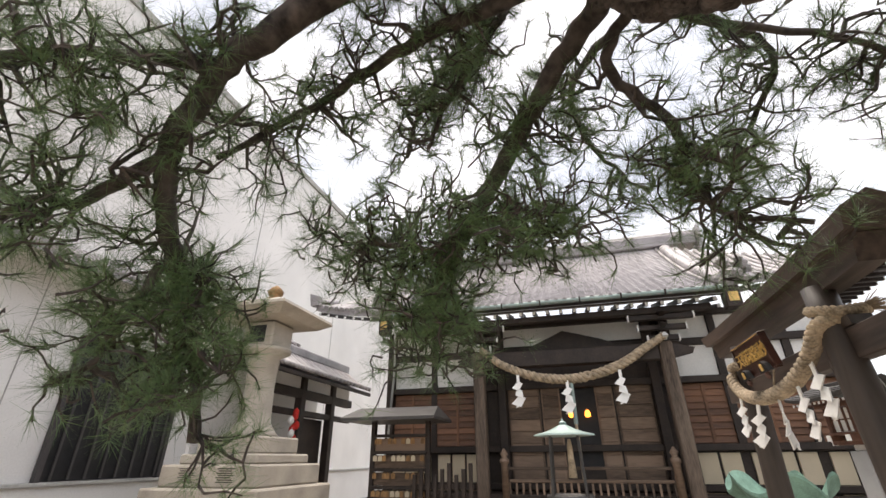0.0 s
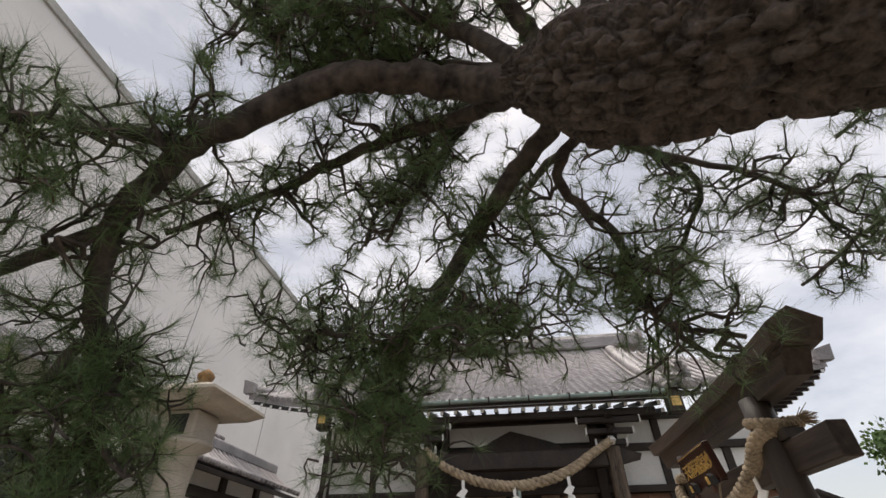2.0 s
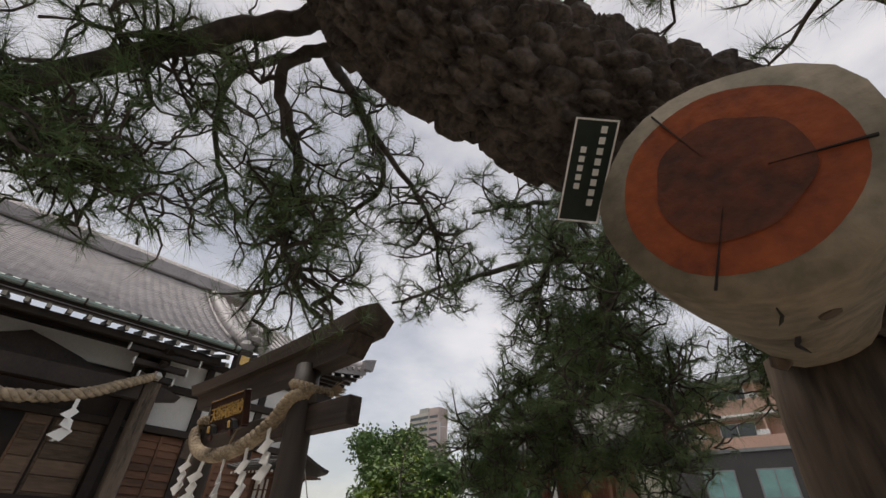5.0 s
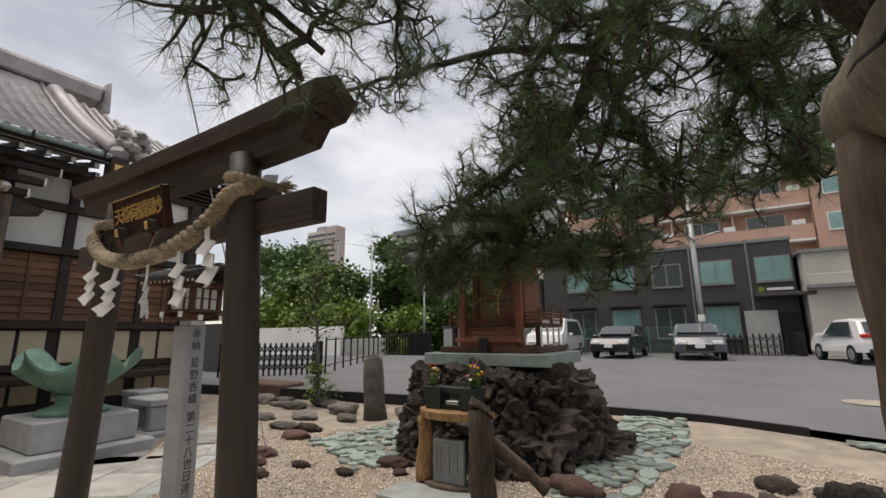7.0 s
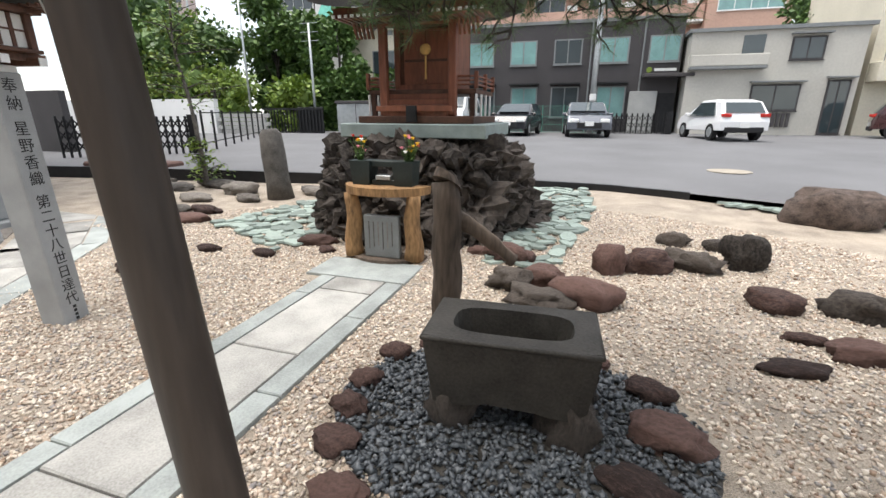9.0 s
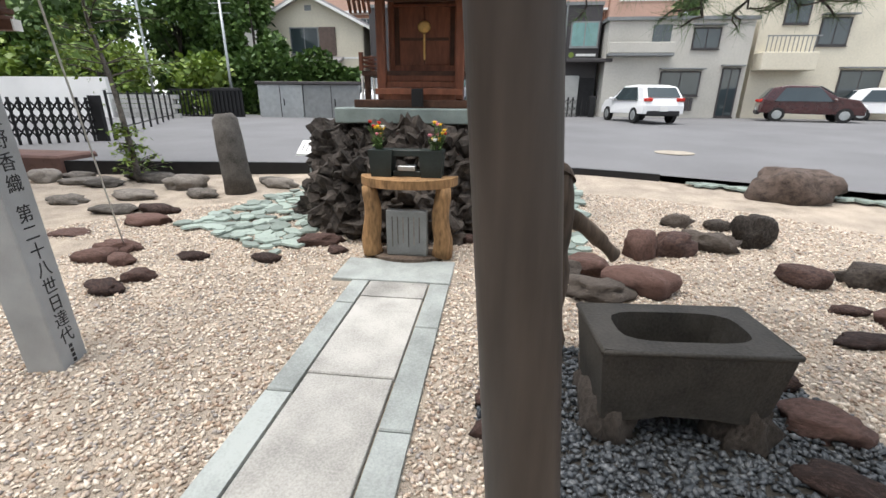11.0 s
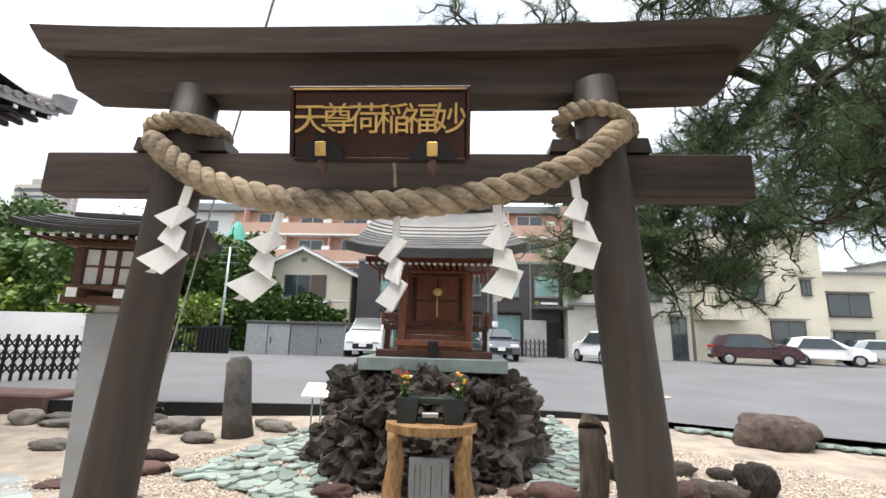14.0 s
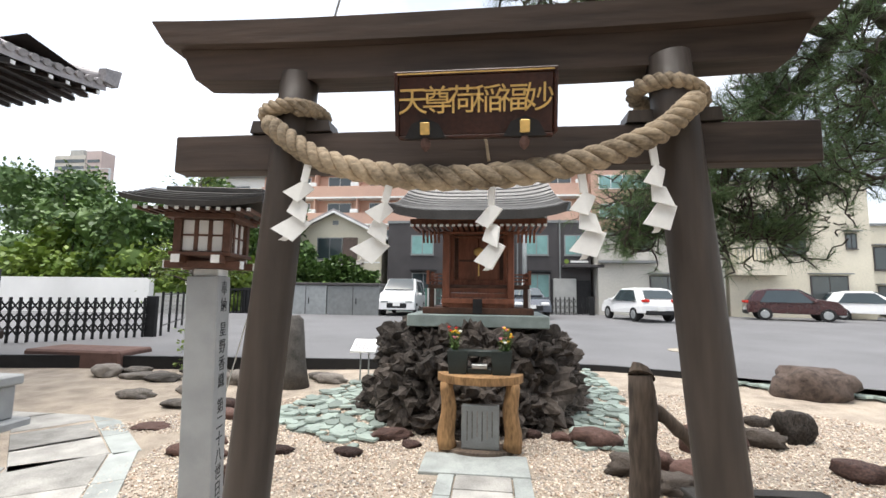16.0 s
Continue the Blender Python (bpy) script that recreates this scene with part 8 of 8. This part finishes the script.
for i in range(7):
    a, b = 0.1 + 0.8 * i, 0.1 + 0.8 * (i + 1) - 0.012
    for w0, w1, m in ((0.0, 0.24, M_GREENSTONE), (0.255, 1.0, M_PAVE), (1.02, 1.8, M_PAVE), (1.82, 2.6, M_PAVE)):
        q = [o2 + u2 * a + v2 * w0, o2 + u2 * b + v2 * w0, o2 + u2 * b + v2 * w1, o2 + u2 * a + v2 * w1]
        if min(p.y for p in q) > -3 and max(p.x for p in q) < -0.9:
            flag(court, [(p.x, p.y) for p in q], 0.0, m, 0.035)

# ---- slate beds ----
slate_me = []
for k in range(12):
    n = prng.randint(5, 8)
    pts = []
    for j in range(n):
        a = 2 * math.pi * (j + prng.uniform(-0.3, 0.3)) / n
        r = prng.uniform(0.7, 1.15)
        pts.append((r * math.cos(a), r * 0.72 * math.sin(a)))
    me = G().hull([(x, y, 0) for x, y in pts] + [(x * 0.94, y * 0.94, 0.16) for x, y in pts]).mesh("slate", M_SLATE)
    slate_me.append(me)
for name, inside, label in (("slate_bed", lambda x, y: -3.1 + 0.28 * (y - 3.2) < x < -1.3 + 0.02 * (y - 3.2) and 3.0 < y < kerb_y(x) - 0.15 and x > -3.3 and (y > 3.9 - (x + 3.1) * 0.5), "bed of loose green slate pieces beside the rock base"),
                            ("slate_bed", lambda x, y: 1.0 + 0.02 * (y - 3.5) < x < 1.72 + 0.12 * (y - 3.3) - max(0, y - 6) * 0.2 and 3.3 < y < kerb_y(x) - 0.1, "bed of loose green slate pieces sloping to the asphalt")):
    bed = thing(name, (-2.2 if "beside" in label else 1.7, 5, 0.05), label, "slate bed", "slate beds")
    n = 0
    placed = []
    tries = 0
    while n < 270 and tries < 9000:
        tries += 1
        x, y = prng.uniform(-3.6, 3.2), prng.uniform(3.0, 8.0)
        if not inside(x, y):
            continue
        if any((x - a) ** 2 + (y - b) ** 2 < 0.125 ** 2 for a, b in placed):
            continue
        placed.append((x, y))
        s = prng.uniform(0.095, 0.165)
        o3 = new("slate", prng.choice(slate_me))
        o3.matrix_basis = Matrix.LocRotScale((x, y, gz(x, y) + 0.004 + 0.012 * (n % 3)), Euler((prng.uniform(-0.1, 0.12), prng.uniform(-0.1, 0.1), prng.uniform(0, 6.3))), (s, s, 0.15))
        o3.parent = bed
        o3.matrix_parent_inverse = Matrix.Translation(-bed.location)
        n += 1
edge_bed = thing("slate_edging", (6, 7, 0.2), "row of green slate pieces along the asphalt edge", "slate bed")
for k in range(60):
    x = 4.0 + 0.07 * k
    y = kerb_y(x) - 0.08 + prng.uniform(-0.1, 0.1)
    o3 = new("slate", prng.choice(slate_me))
    o3.matrix_basis = Matrix.LocRotScale((x, y, gz(x, y) + 0.03), Euler((prng.uniform(-0.1, 0.1), prng.uniform(-0.1, 0.1), prng.uniform(0, 6.3))), (0.13, 0.13, 0.2))
    o3.parent = edge_bed
    o3.matrix_parent_inverse = Matrix.Translation(-edge_bed.location)


# ---- loose stones, too many to count ----
def pebbles(name, pts, sizes, material, label, squash, zf):
    rs = np.random.RandomState(9)
    n = len(pts)
    base = np.array([(1, 0, 0), (-1, 0, 0), (0, 1, 0), (0, -1, 0), (0, 0, 1), (0, 0, -1)], float)
    faces = np.array([(0, 2, 4), (2, 1, 4), (1, 3, 4), (3, 0, 4), (2, 0, 5), (1, 2, 5), (3, 1, 5), (0, 3, 5)])
    ang = rs.uniform(0, 6.28, n)
    tilt = rs.uniform(-0.6, 0.6, n)
    sc = sizes[:, None] * rs.uniform(0.6, 1.3, (n, 3)) * np.array([1.15, 0.85, squash])
    v = base[None] * sc[:, None, :]
    v = v + rs.normal(0, 0.12, v.shape) * sizes[:, None, None]
    ct, st = np.cos(tilt)[:, None], np.sin(tilt)[:, None]
    x, z = v[..., 0] * ct - v[..., 2] * st, v[..., 0] * st + v[..., 2] * ct
    ca, sa = np.cos(ang)[:, None], np.sin(ang)[:, None]
    X = x * ca - v[..., 1] * sa + pts[:, 0:1]
    Y = x * sa + v[..., 1] * ca + pts[:, 1:2]
    Z = z + zf[:, None]
    co = np.stack([X, Y, Z], -1).reshape(-1, 3)
    f = (faces[None] + (np.arange(n) * 6)[:, None, None]).reshape(-1, 3)
    me = bpy.data.meshes.new(name)
    me.vertices.add(len(co))
    me.vertices.foreach_set("co", co.ravel())
    me.loops.add(f.size)
    me.loops.foreach_set("vertex_index", f.ravel())
    me.polygons.add(len(f))
    me.polygons.foreach_set("loop_start", np.arange(0, f.size, 3))
    me.polygons.foreach_set("loop_total", np.full(len(f), 3))
    me.update()
    me.validate()
    me.materials.append(material)
    return tagged(new(name, me), label, "gravel", "", "stuff")


rs = np.random.RandomState(5)


def gz_all(p):
    k = np.clip((p[:, 1] - 2.5) / 5.0, 0, 1)
    return 0.02 + k * (0.06 + 0.15 * np.clip((p[:, 0] + 5) / 8, 0, 1))


r = 0.35 + 6.1 * rs.uniform(0, 1, 125000) ** 0.72
a = rs.uniform(-0.55, math.pi + 0.55, 125000)
p = np.stack([0.75 + r * np.cos(a), -0.35 + r * np.sin(a)], -1)
keep = ~((p[:, 0] > -0.41) & (p[:, 0] < 0.43) & (p[:, 1] < 2.53)) & ~((p[:, 0] > -0.61) & (p[:, 0] < 0.44) & (p[:, 1] > 2.4) & (p[:, 1] < 3.06))
keep &= (p[:, 1] < 6.3) & ((p[:, 0] - p[:, 1] * 0 > -3.4) | (p[:, 1] > 3.2)) & ~(((p[:, 0] - 1.7) / 0.95) ** 2 + ((p[:, 1] - 1.05) / 0.72) ** 2 < 1)
p = p[keep]
pebbles("gravel_stones", p, rs.uniform(0.008, 0.0195, len(p)), M_PEBBLE, "loose beige and pale pink gravel stones", 0.7, gz_all(p) + 0.004)
r = np.sqrt(rs.uniform(0, 1, 5200))
a = rs.uniform(0, 6.28, 5200)
p = np.stack([1.66 + 0.93 * r * np.cos(a), 1.02 + 0.72 * r * np.sin(a)], -1)
pebbles("dark_pebbles", p, rs.uniform(0.014, 0.026, len(p)), M_DARKPEB, "dark grey rounded pebbles under the stone basin", 0.6, gz_all(p) + rs.uniform(0.004, 0.03, len(p)))
struct("pebble_ground", G().lathe([(0.0, -0.02), (0.95, -0.02), (0.93, 0.005), (0.0, 0.012)], 40).mesh("pebble_bed", M_BASIN), M_BASIN, "dark soil bed under the basin pebbles", "pebble bed").matrix_basis = Matrix.LocRotScale((1.66, 1.02, 0.02), None, (1, 0.78, 1))
